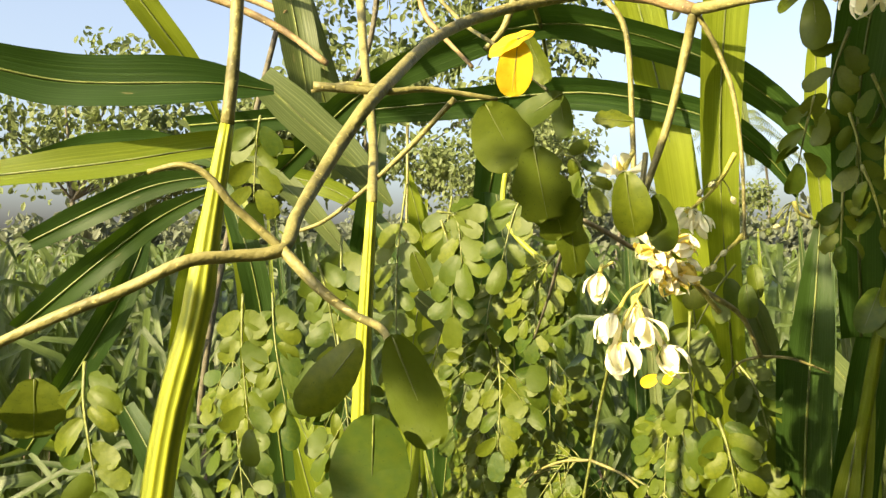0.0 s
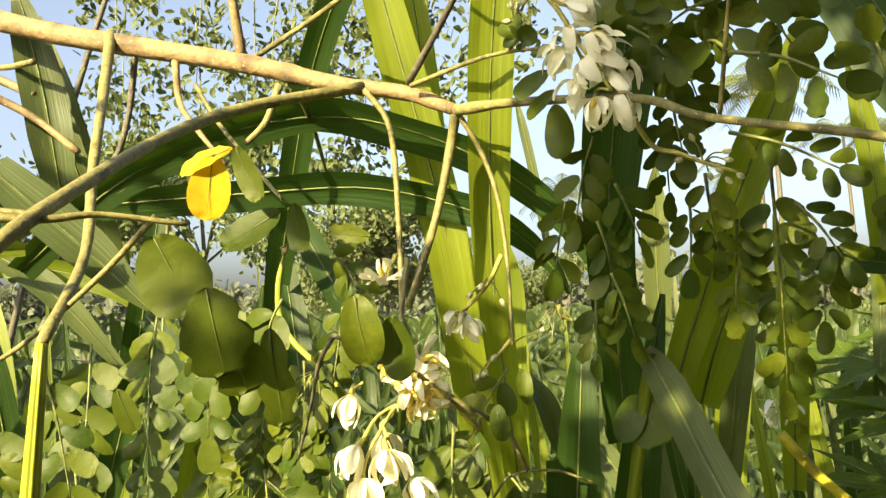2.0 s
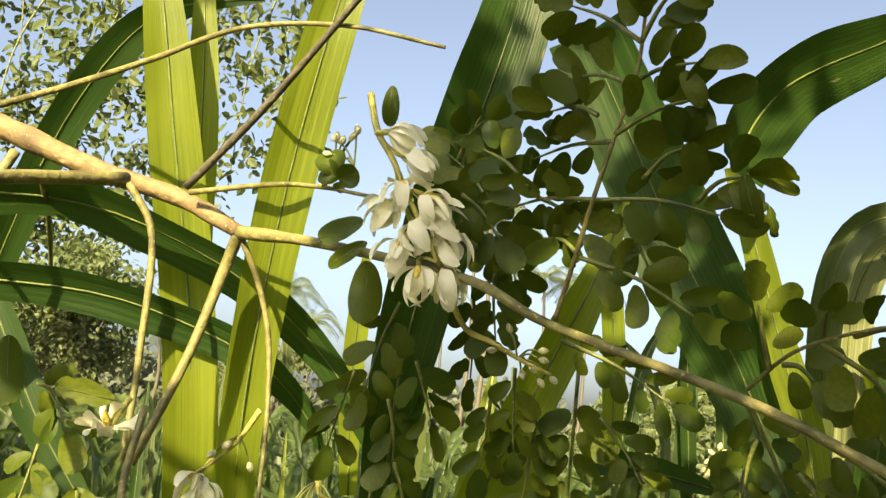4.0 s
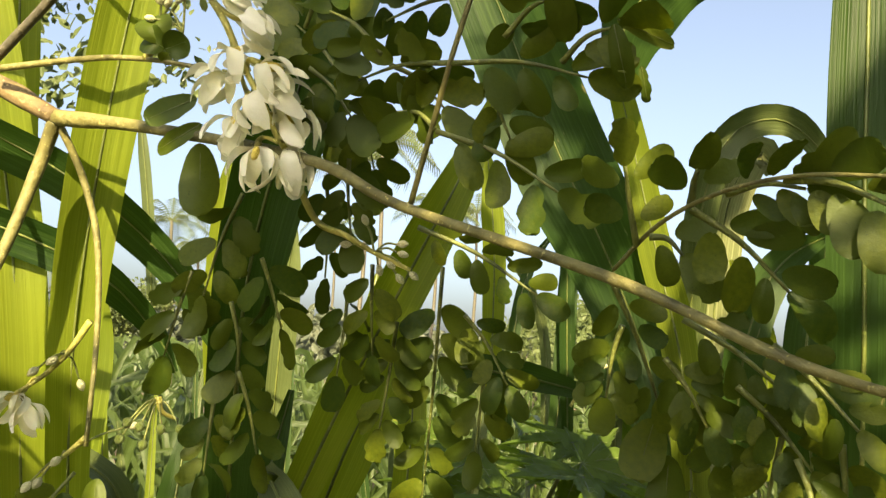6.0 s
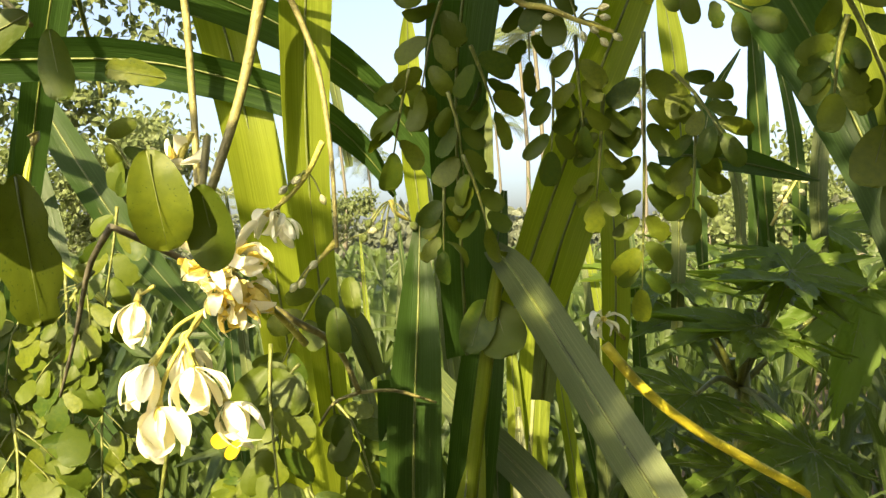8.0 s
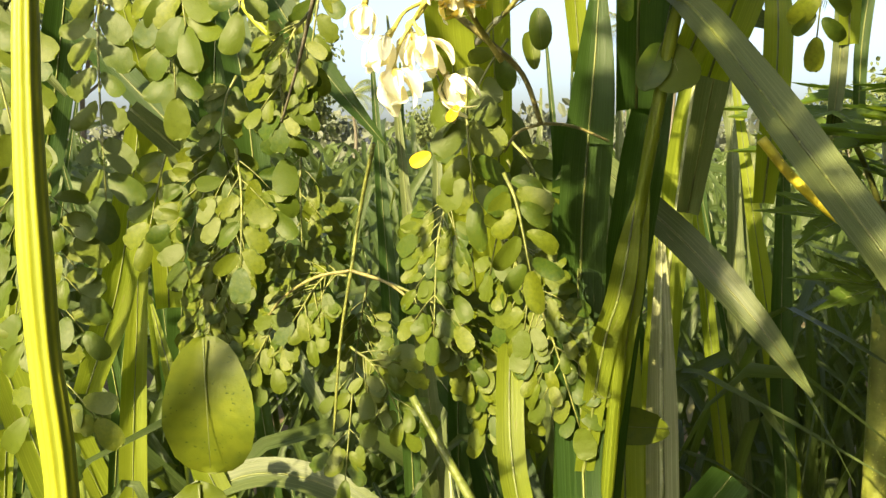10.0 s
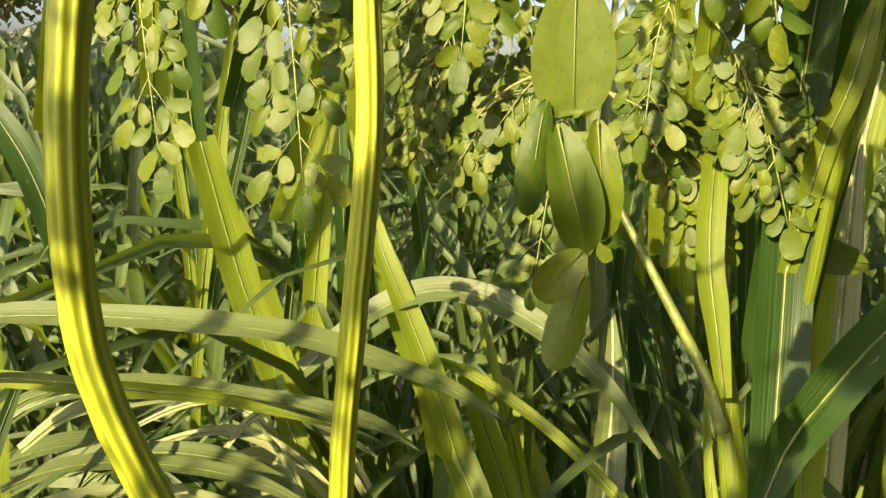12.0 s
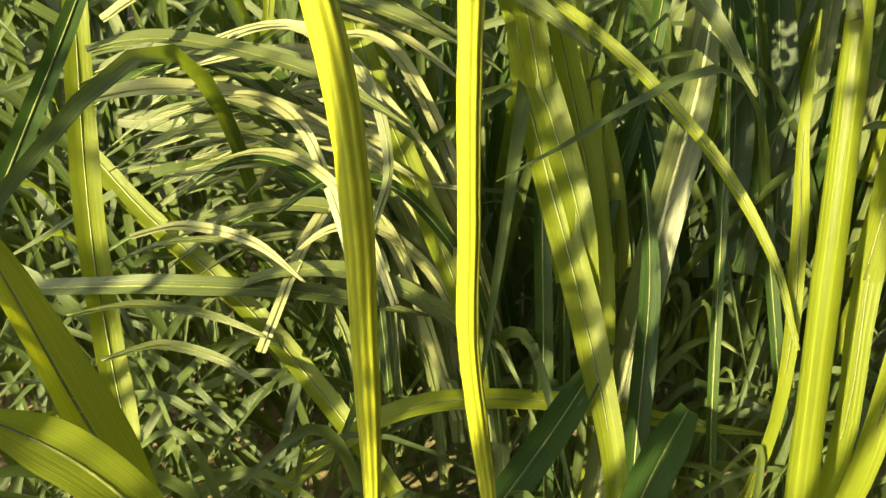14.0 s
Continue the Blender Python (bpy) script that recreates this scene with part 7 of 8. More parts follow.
cane_leaf(cane_low_left, ((-0.038, 1.107, 1.434), (0.031, 1.105, 1.369), (0.100, 1.104, 1.289), (0.169, 1.103, 1.193)), 0.030, CANE_GREY)

# pods
seed_pod(((-0.046, 0.510, 1.530), (-0.053, 0.510, 1.400), (-0.053, 0.510, 1.300), (-0.049, 0.510, 1.220), (-0.054, 0.510, 1.120), (-0.058, 0.510, 1.020), (-0.050, 0.510, 0.930), (-0.037, 0.510, 0.836), (-0.026, 0.510, 0.753), (-0.005, 0.510, 0.667), (0.012, 0.510, 0.600), (0.040, 0.510, 0.470)), 0.0068, ((-0.104, 0.958, 1.861), (-0.087, 0.840, 1.752), (-0.073, 0.742, 1.668), (-0.058, 0.654, 1.590), (-0.046, 0.510, 1.530)), "long ribbed yellow-green seed pod hanging from the branch")
seed_pod(((-0.138, 0.505, 1.580), (-0.151, 0.510, 1.511), (-0.160, 0.510, 1.457), (-0.179, 0.510, 1.380), (-0.192, 0.510, 1.280), (-0.197, 0.510, 1.200), (-0.193, 0.510, 1.120), (-0.180, 0.510, 1.068), (-0.160, 0.510, 1.020), (-0.137, 0.510, 0.965), (-0.119, 0.510, 0.905), (-0.105, 0.510, 0.830), (-0.095, 0.510, 0.750), (-0.078, 0.510, 0.610), (-0.070, 0.510, 0.500)), 0.0094, ((-0.132, 0.520, 1.761), (-0.132, 0.512, 1.690), (-0.134, 0.508, 1.630), (-0.138, 0.505, 1.580)), "thick ribbed yellow-green seed pod with a bend")
# sprays hanging in the sun under the branch
leaf_spray((-0.125, 0.974, 1.517), (-0.130, 0.937, 1.345), 6, 0.0399, 0, 202, sag=0.012, lit=0.40, loose=0.35, start=0.12)
leaf_spray((0.010, 0.882, 1.559), (0.007, 0.881, 1.452), 4, 0.0357, 0, 203, sag=0.012, lit=0.40, loose=0.35, start=0.12, label="moringa leaf spray in warm sunlight")
leaf_spray((0.075, 1.023, 1.424), (0.011, 0.994, 1.270), 7, 0.0301, 1, 204, sag=0.012, lit=0.40, loose=0.35, start=0.12)
leaf_spray((0.133, 0.967, 1.386), (0.128, 0.944, 1.273), 5, 0.0313, 1, 205, sag=0.012, lit=0.40, loose=0.35, start=0.12)
leaf_spray((-0.195, 0.902, 1.450), (-0.171, 0.868, 1.318), 6, 0.0358, 0, 206, sag=0.012, lit=0.40, loose=0.35, start=0.12)
leaf_spray((0.102, 0.886, 1.495), (0.104, 0.875, 1.376), 4, 0.0320, 0, 207, sag=0.012, lit=0.40, loose=0.35, start=0.12, label="moringa leaf spray in warm sunlight")
leaf_spray((0.222, 0.709, 1.444), (0.217, 0.681, 1.343), 5, 0.0338, 0, 208, sag=0.012, lit=0.40, loose=0.35, start=0.12, label="moringa leaf spray in warm sunlight")
leaf_spray((0.285, 0.770, 1.391), (0.310, 0.747, 1.320), 4, 0.0279, 0, 209, sag=0.012, lit=0.40, loose=0.35, start=0.12, label="moringa leaf spray in warm sunlight")
leaf_spray((-0.179, 0.774, 1.631), (-0.187, 0.779, 1.546), 4, 0.0344, 0, 210, sag=0.012, lit=0.40, loose=0.35, start=0.12)
leaf_spray((0.081, 0.776, 1.557), (0.058, 0.776, 1.489), 3, 0.0322, 0, 211, sag=0.012, lit=0.40, loose=0.35, start=0.12)
leaf_spray((0.127, 0.821, 1.598), (0.154, 0.822, 1.563), 3, 0.0286, 0, 212, sag=0.012, lit=0.40, loose=0.35, start=0.12)
leaf_spray((-0.254, 0.560, 1.420), (-0.232, 0.529, 1.338), 5, 0.0306, 0, 213, sag=0.012, lit=0.40, loose=0.35, start=0.12)
leaf_spray((-0.135, 0.839, 1.495), (-0.110, 0.834, 1.381), 5, 0.0316, 0, 214, sag=0.012, lit=0.40, loose=0.35, start=0.12, label="moringa leaf spray in warm sunlight")
leaf_spray((-0.184, 0.726, 1.459), (-0.175, 0.711, 1.338), 6, 0.0311, 0, 215, sag=0.012, lit=0.40, loose=0.35, start=0.12)
leaf_spray((0.061, 0.891, 1.386), (0.060, 0.870, 1.277), 5, 0.0309, 1, 216, sag=0.012, lit=0.40, loose=0.35, start=0.12)
leaf_spray((-0.002, 0.849, 1.531), (0.010, 0.847, 1.428), 4, 0.0335, 0, 217, sag=0.012, lit=0.40, loose=0.35, start=0.12, label="moringa leaf spray in warm sunlight")
leaf_spray((0.219, 0.630, 1.365), (0.229, 0.608, 1.300), 5, 0.0268, 0, 218, sag=0.012, lit=0.40, loose=0.35, start=0.12)
leaf_spray((0.002, 1.147, 1.397), (-0.027, 1.135, 1.283), 5, 0.0372, 0, 219, sag=0.012, lit=0.40, loose=0.35, start=0.12)
leaf_spray((0.143, 0.882, 1.550), (0.130, 0.892, 1.459), 5, 0.0311, 0, 220, sag=0.012, lit=0.40, loose=0.35, start=0.12)
leaf_spray((0.072, 0.997, 1.463), (0.052, 0.997, 1.384), 4, 0.0335, 0, 221, sag=0.012, lit=0.40, loose=0.35, start=0.12)
leaf_spray((0.301, 0.812, 1.484), (0.255, 0.824, 1.401), 3, 0.0311, 0, 222, sag=0.012, lit=0.40, loose=0.35, start=0.12, label="moringa leaf spray in warm sunlight")
leaf_spray((0.040, 1.154, 1.391), (0.078, 1.142, 1.298), 5, 0.0358, 0, 223, sag=0.012, lit=0.40, loose=0.35, start=0.12)
leaf_spray((0.314, 0.843, 1.374), (0.350, 0.828, 1.272), 5, 0.0311, 0, 224, sag=0.012, lit=0.40, loose=0.35, start=0.12, label="moringa leaf spray in warm sunlight")
# twig and sprays by the shaded flowers
branch(moringa, ((0.366, 0.512, 1.665), (0.356, 0.485, 1.701), (0.349, 0.465, 1.730), (0.348, 0.450, 1.762), (0.345, 0.433, 1.791), (0.332, 0.415, 1.826)), (0.0016, 0.0010), TWIG, "twig", sides=8)
leaf_spray((0.350, 0.466, 1.728), (0.384, 0.409, 1.717), 3, 0.0225, 0, 225, sag=0.004, lit=0.15, loose=0.45, start=0.12, label="shaded dark green moringa leaf spray")
leaf_spray((0.350, 0.466, 1.728), (0.343, 0.537, 1.734), 3, 0.0237, 0, 226, sag=0.004, lit=0.15, loose=0.45, start=0.12, label="shaded dark green moringa leaf spray")
leaf_spray((0.348, 0.450, 1.762), (0.362, 0.401, 1.773), 3, 0.0230, 0, 227, sag=0.004, lit=0.15, loose=0.45, start=0.12, label="shaded dark green moringa leaf spray")
leaf_spray((0.348, 0.452, 1.758), (0.342, 0.513, 1.761), 3, 0.0241, 0, 228, sag=0.004, lit=0.15, loose=0.45, start=0.12, label="shaded dark green moringa leaf spray")
leaf_spray((0.358, 0.484, 1.699), (0.390, 0.429, 1.667), 3, 0.0229, 0, 229, sag=0.004, lit=0.15, loose=0.45, start=0.12, label="shaded dark green moringa leaf spray")
leaf_spray((0.357, 0.484, 1.700), (0.352, 0.511, 1.713), 1, 0.0256, 0, 230, sag=0.004, lit=0.15, loose=0.45, start=0.12, label="shaded dark green moringa leaf spray")
leaf_spray((0.344, 0.437, 1.786), (0.350, 0.396, 1.786), 2, 0.0223, 0, 231, sag=0.004, lit=0.15, loose=0.45, start=0.12, label="shaded dark green moringa leaf spray")
leaf_spray((0.344, 0.437, 1.786), (0.331, 0.474, 1.796), 2, 0.0235, 0, 232, sag=0.004, lit=0.15, loose=0.45, start=0.12, label="shaded dark green moringa leaf spray")
leaf_spray((0.340, 0.426, 1.805), (0.335, 0.398, 1.823), 3, 0.0226, 0, 233, sag=0.004, lit=0.15, loose=0.45, start=0.12, label="shaded dark green moringa leaf spray")
leaf_spray((0.340, 0.426, 1.805), (0.318, 0.458, 1.831), 3, 0.0235, 0, 234, sag=0.004, lit=0.15, loose=0.45, start=0.12, label="shaded dark green moringa leaf spray")
leaf_spray((0.371, 0.510, 1.654), (0.411, 0.459, 1.621), 5, 0.0176, 0, 235, sag=0.004, lit=0.15, loose=0.45, start=0.12, label="shaded dark green moringa leaf spray")
leaf_spray((0.372, 0.598, 1.754), (0.347, 0.624, 1.793), 3, 0.0273, 0, 236, sag=0.004, lit=0.15, loose=0.45, start=0.12, label="shaded dark green moringa leaf spray")
leaf_spray((0.381, 0.596, 1.743), (0.403, 0.604, 1.706), 3, 0.0256, 0, 237, sag=0.004, lit=0.15, loose=0.45, start=0.12, label="shaded dark green moringa leaf spray")
leaf_spray((0.378, 0.646, 1.750), (0.400, 0.637, 1.729), 2, 0.0241, 0, 238, sag=0.004, lit=0.15, loose=0.45, start=0.12, label="shaded dark green moringa leaf spray")
leaf_spray((0.373, 0.588, 1.704), (0.383, 0.594, 1.658), 4, 0.0222, 0, 239, sag=0.004, lit=0.15, loose=0.45, start=0.12, label="shaded dark green moringa leaf spray")
leaf_spray((0.373, 0.614, 1.697), (0.389, 0.630, 1.633), 3, 0.0225, 0, 240, sag=0.004, lit=0.15, loose=0.70, start=0.12, label="shaded dark green moringa leaf spray")
leaf_spray((0.340, 0.588, 1.753), (0.358, 0.566, 1.723), 3, 0.0263, 0, 241, sag=0.004, lit=0.15, loose=0.45, start=0.12, label="shaded dark green moringa leaf spray")
leaf_spray((0.348, 0.515, 1.739), (0.365, 0.488, 1.714), 3, 0.0246, 0, 242, sag=0.004, lit=0.15, loose=0.45, start=0.12, label="shaded dark green moringa leaf spray")
leaf_spray((0.445, 0.577, 1.645), (0.491, 0.639, 1.469), 8, 0.0265, 0, 243, sag=0.004, lit=0.50, loose=0.30, start=0.12, label="yellow-green moringa leaf spray in a patch of sun")
leaf_spray((0.447, 0.554, 1.614), (0.470, 0.536, 1.572), 4, 0.0222, 0, 244, sag=0.004, lit=0.15, loose=0.45, start=0.12, label="shaded dark green moringa leaf spray")
leaf_spray((0.397, 0.588, 1.641), (0.415, 0.606, 1.585), 3, 0.0219, 0, 245, sag=0.004, lit=0.15, loose=0.70, start=0.12, label="shaded dark green moringa leaf spray")
leaf_spray((0.397, 0.614, 1.629), (0.402, 0.626, 1.570), 3, 0.0225, 0, 246, sag=0.004, lit=0.15, loose=0.70, start=0.12, label="shaded dark green moringa leaf spray")
leaf_spray((0.432, 0.605, 1.608), (0.439, 0.625, 1.536), 5, 0.0232, 0, 247, sag=0.004, lit=0.50, loose=0.40, start=0.12, label="yellow-green moringa leaf spray in a patch of sun")
leaf_spray((0.473, 0.560, 1.587), (0.483, 0.576, 1.527), 4, 0.0235, 0, 248, sag=0.004, lit=0.15, loose=0.45, start=0.12, label="shaded dark green moringa leaf spray")
leaf_spray((0.330, 0.640, 1.680), (0.322, 0.665, 1.615), 3, 0.0263, 0, 249, sag=0.004, lit=0.15, loose=0.90, start=0.12, label="shaded dark green moringa leaf spray")
leaf_spray((0.343, 0.631, 1.640), (0.364, 0.636, 1.598), 3, 0.0258, 0, 250, sag=0.004, lit=0.15, loose=0.90, start=0.12, label="shaded dark green moringa leaf spray")
leaf_spray((0.314, 0.667, 1.630), (0.312, 0.693, 1.575), 3, 0.0278, 0, 251, sag=0.004, lit=0.15, loose=0.90, start=0.12, label="shaded dark green moringa leaf spray")
leaf_spray((0.334, 0.649, 1.612), (0.348, 0.656, 1.561), 3, 0.0248, 0, 252, sag=0.004, lit=0.15, loose=0.90, start=0.12, label="shaded dark green moringa leaf spray")
leaf_spray((0.343, 0.647, 1.569), (0.361, 0.647, 1.518), 3, 0.0225, 0, 253, sag=0.004, lit=0.60, loose=0.70, start=0.12, label="yellow-green moringa leaf spray in a patch of sun")
leaf_spray((0.335, 0.661, 1.550), (0.336, 0.667, 1.503), 3, 0.0222, 0, 254, sag=0.004, lit=0.60, loose=0.70, start=0.12, label="yellow-green moringa leaf spray in a patch of sun")
leaf_spray((0.335, 0.589, 1.777), (0.328, 0.547, 1.793), 3, 0.0260, 0, 255, sag=0.004, lit=0.15, loose=0.45, start=0.12, label="shaded dark green moringa leaf spray")
leaf_spray((0.339, 0.511, 1.741), (0.326, 0.546, 1.771), 3, 0.0248, 0, 256, sag=0.004, lit=0.15, loose=0.45, start=0.12, label="shaded dark green moringa leaf spray")
leaf_spray((0.358, 0.438, 1.736), (0.361, 0.411, 1.748), 3, 0.0226, 0, 257, sag=0.004, lit=0.15, loose=0.45, start=0.12, label="shaded dark green moringa leaf spray")
leaf_spray((0.338, 0.454, 1.771), (0.330, 0.484, 1.780), 3, 0.0235, 0, 258, sag=0.004, lit=0.15, loose=0.45, start=0.12, label="shaded dark green moringa leaf spray")
leaf_spray((0.364, 0.456, 1.718), (0.378, 0.451, 1.694), 2, 0.0218, 0, 259, sag=0.004, lit=0.15, loose=0.45, start=0.12, label="shaded dark green moringa leaf spray")
leaf_spray((0.372, 0.414, 1.722), (0.369, 0.379, 1.728), 2, 0.0233, 0, 260, sag=0.004, lit=0.15, loose=0.45, start=0.12, label="shaded dark green moringa leaf spray")
# sprays near the end of the branch
branch(moringa, ((0.398, 0.401, 1.630), (0.381, 0.367, 1.644), (0.358, 0.327, 1.648), (0.352, 0.296, 1.649), (0.345, 0.264, 1.643)), (0.0010, 0.0006), TWIG, "twig", sides=8)
leaf_spray((0.386, 0.380, 1.638), (0.369, 0.374, 1.667), 2, 0.0187, 0, 261, sag=0.003, lit=0.25, loose=0.40, start=0.12, label="moringa leaf spray close by with glossy leaflets")
leaf_spray((0.371, 0.345, 1.648), (0.361, 0.336, 1.658), 1, 0.0175, 0, 262, sag=0.003, lit=0.25, loose=0.40, start=0.12, label="moringa leaf spray close by with glossy leaflets")
leaf_spray((0.360, 0.324, 1.648), (0.358, 0.296, 1.646), 3, 0.0158, 0, 263, sag=0.003, lit=0.25, loose=0.40, start=0.12, label="moringa leaf spray close by with glossy leaflets")
leaf_spray((0.355, 0.301, 1.649), (0.351, 0.268, 1.636), 4, 0.0180, 0, 264, sag=0.003, lit=0.25, loose=0.40, start=0.12, label="moringa leaf spray close by with glossy leaflets")
leaf_spray((0.371, 0.345, 1.647), (0.394, 0.319, 1.618), 3, 0.0204, 0, 265, sag=0.003, lit=0.25, loose=0.40, start=0.12, label="moringa leaf spray close by with glossy leaflets")
leaf_spray((0.381, 0.370, 1.640), (0.389, 0.360, 1.633), 1, 0.0208, 0, 266, sag=0.003, lit=0.25, loose=0.40, start=0.12, label="moringa leaf spray close by with glossy leaflets")
leaf_spray((0.418, 0.378, 1.610), (0.443, 0.339, 1.577), 4, 0.0160, 0, 267, sag=0.003, lit=0.25, loose=0.40, start=0.12, label="moringa leaf spray close by with glossy leaflets")
leaf_spray((0.413, 0.414, 1.628), (0.447, 0.410, 1.573), 4, 0.0173, 0, 268, sag=0.003, lit=0.25, loose=0.40, start=0.12, label="moringa leaf spray close by with glossy leaflets")
leaf_spray((0.420, 0.338, 1.600), (0.425, 0.308, 1.570), 4, 0.0168, 0, 269, sag=0.003, lit=0.25, loose=0.40, start=0.12, label="moringa leaf spray close by with glossy leaflets")
leaf_spray((0.443, 0.380, 1.584), (0.454, 0.380, 1.548), 3, 0.0171, 0, 270, sag=0.003, lit=0.25, loose=0.40, start=0.12, label="moringa leaf spray close by with glossy leaflets")
leaf_spray((0.441, 0.343, 1.570), (0.445, 0.354, 1.532), 4, 0.0162, 0, 271, sag=0.003, lit=0.25, loose=0.40, start=0.12, label="moringa leaf spray close by with glossy leaflets")
leaf_spray((0.432, 0.317, 1.564), (0.438, 0.319, 1.523), 4, 0.0163, 0, 272, sag=0.003, lit=0.25, loose=0.40, start=0.12, label="moringa leaf spray close by with glossy leaflets")
leaf_spray((0.419, 0.411, 1.607), (0.424, 0.423, 1.573), 4, 0.0176, 0, 273, sag=0.003, lit=0.25, loose=0.40, start=0.12, label="moringa leaf spray close by with glossy leaflets")
leaf_spray((0.423, 0.390, 1.593), (0.434, 0.375, 1.564), 4, 0.0164, 0, 274, sag=0.003, lit=0.25, loose=0.40, start=0.12, label="moringa leaf spray close by with glossy leaflets")
leaf_spray((0.423, 0.355, 1.583), (0.436, 0.330, 1.552), 5, 0.0155, 0, 275, sag=0.003, lit=0.25, loose=0.40, start=0.12, label="moringa leaf spray close by with glossy leaflets")
leaf_spray((0.425, 0.331, 1.557), (0.426, 0.322, 1.526), 4, 0.0161, 0, 276, sag=0.003, lit=0.25, loose=0.40, start=0.12, label="moringa leaf spray close by with glossy leaflets")
leaf_spray((0.469, 0.370, 1.523), (0.471, 0.359, 1.500), 3, 0.0172, 0, 277, sag=0.003, lit=0.25, loose=0.40, start=0.12, label="moringa leaf spray close by with glossy leaflets")
lone_leaf((0.398, 0.390, 1.722), (0.418, 0.060, -0.906), (-0.726, -0.561, -0.397), 0.0170, 0.55)
# leaflets beside the dark cane
lone_leaf((0.379, 0.684, 1.467), (-0.491, -0.277, -0.826), (-0.526, -0.851, 0.005), 0.0433, 1.15)
lone_leaf((0.384, 0.681, 1.465), (-0.045, -0.518, -0.854), (-0.534, -0.845, 0.009), 0.0473, 1.20)
lone_leaf((0.307, 0.766, 1.452), (-0.160, 0.069, 0.985), (-0.385, -0.922, 0.028), 0.0338, 0.90)
lone_leaf((0.023, 0.433, 1.580), (0.467, -0.021, -0.884), (0.004, -0.983, 0.101), 0.0409, 1.30)
lone_leaf((0.048, 0.420, 1.555), (0.199, 0.041, -0.979), (-0.056, -0.995, 0.162), 0.0422, 1.25)
lone_leaf((0.055, 0.430, 1.542), (0.290, 0.021, -0.957), (-0.076, -0.997, 0.197), 0.0389, 1.20)
lone_leaf((0.075, 0.478, 1.535), (0.124, 0.057, -0.991), (-0.129, -1.000, 0.212), 0.0546, 0.60)
lone_leaf((0.126, 0.548, 1.554), (0.175, 0.046, -0.984), (-0.234, -0.996, 0.173), 0.0474, 1.15)
lone_leaf((0.150, 0.555, 1.539), (0.207, 0.039, -0.978), (-0.279, -0.992, 0.203), 0.0412, 1.00)
lone_leaf((0.081, 0.532, 1.605), (-0.835, 0.210, -0.509), (-0.144, -0.991, 0.070), 0.0418, 0.70)
lone_leaf((0.141, 0.583, 1.594), (-0.974, 0.185, 0.132), (-0.256, -0.990, 0.102), 0.0292, 0.80)
lone_leaf((0.055, 0.524, 1.643), (0.393, -0.003, -0.920), (-0.091, -0.976, -0.008), 0.0369, 0.60)
lone_leaf((0.090, 0.611, 1.621), (0.151, 0.051, -0.987), (-0.162, -0.990, 0.059), 0.0366, 0.70)
lone_leaf((-0.022, 0.582, 1.498), (0.383, -0.001, -0.924), (0.043, -0.978, 0.278), 0.0313, 0.80)
lone_leaf((-0.027, 0.260, 1.470), (-0.610, 0.000, -0.793), (-0.048, -0.988, 0.312), 0.0305, 0.90)
lone_leaf((-0.017, 0.260, 1.472), (0.371, 0.000, -0.928), (-0.083, -0.992, 0.306), 0.0401, 0.70)
lone_leaf((-0.022, 0.250, 1.448), (-0.026, 0.000, -1.000), (-0.063, -0.976, 0.402), 0.0340, 1.20)
lone_leaf((-0.171, 0.330, 1.446), (0.000, 0.000, -1.000), (0.305, -0.879, 0.344), 0.0260, 1.60)
lone_leaf((0.295, 0.644, 1.734), (-0.639, 0.630, -0.442), (-0.548, -0.882, -0.053), 0.0362, 0.75)
lone_leaf((0.300, 0.645, 1.719), (-0.571, 0.604, -0.555), (-0.558, -0.885, -0.024), 0.0344, 0.70)
lone_leaf((0.294, 0.627, 1.702), (0.152, 0.132, -0.980), (-0.564, -0.888, -0.001), 0.0431, 1.00)
lone_leaf((0.294, 0.621, 1.829), (0.117, 0.160, -0.980), (-0.537, -0.817, -0.228), 0.0289, 0.75)
lone_leaf((0.366, 0.379, 1.730), (0.774, -0.537, -0.335), (-0.921, -0.530, -0.153), 0.0272, 0.50)
lone_leaf((0.365, 0.380, 1.728), (0.345, -0.035, -0.938), (-0.921, -0.533, -0.150), 0.0272, 0.70)
lone_leaf((0.362, 0.408, 1.779), (0.480, -0.163, -0.862), (-0.846, -0.560, -0.249), 0.0214, 0.60)
lone_leaf((0.234, 0.610, 1.473), (0.073, -0.094, -0.993), (-0.548, -0.915, 0.131), 0.0271, 1.10)
lone_leaf((0.481, 0.435, 1.562), (-0.126, 0.235, -0.964), (-0.960, -0.585, 0.221), 0.0343, 1.10)
lone_leaf((0.489, 0.431, 1.544), (0.057, 0.099, -0.993), (-0.970, -0.569, 0.261), 0.0421, 0.90)
lone_leaf((0.500, 0.425, 1.526), (0.085, 0.077, -0.993), (-0.981, -0.547, 0.298), 0.0361, 0.80)
lone_leaf((0.011, 0.369, 1.324), (0.006, -0.166, -0.986), (-0.224, -0.957, -0.183), 0.0424, 1.25, label="large smooth leaflet hanging close by")
lone_leaf((0.008, 0.363, 1.282), (0.006, -0.166, -0.986), (-0.223, -0.974, -0.032), 0.0478, 1.00, label="large smooth leaflet hanging close by")
lone_leaf((-0.001, 0.358, 1.241), (-0.133, -0.136, -0.982), (-0.191, -0.973, 0.125), 0.0395, 0.55, label="large smooth leaflet hanging close by")
lone_leaf((0.016, 0.353, 1.236), (0.095, -0.183, -0.979), (-0.258, -0.955, 0.144), 0.0411, 0.60, label="large smooth leaflet hanging close by")
lone_leaf((0.003, 0.356, 1.234), (0.244, -0.208, -0.947), (-0.209, -0.966, 0.153), 0.0460, 0.75, label="large smooth leaflet hanging close by")
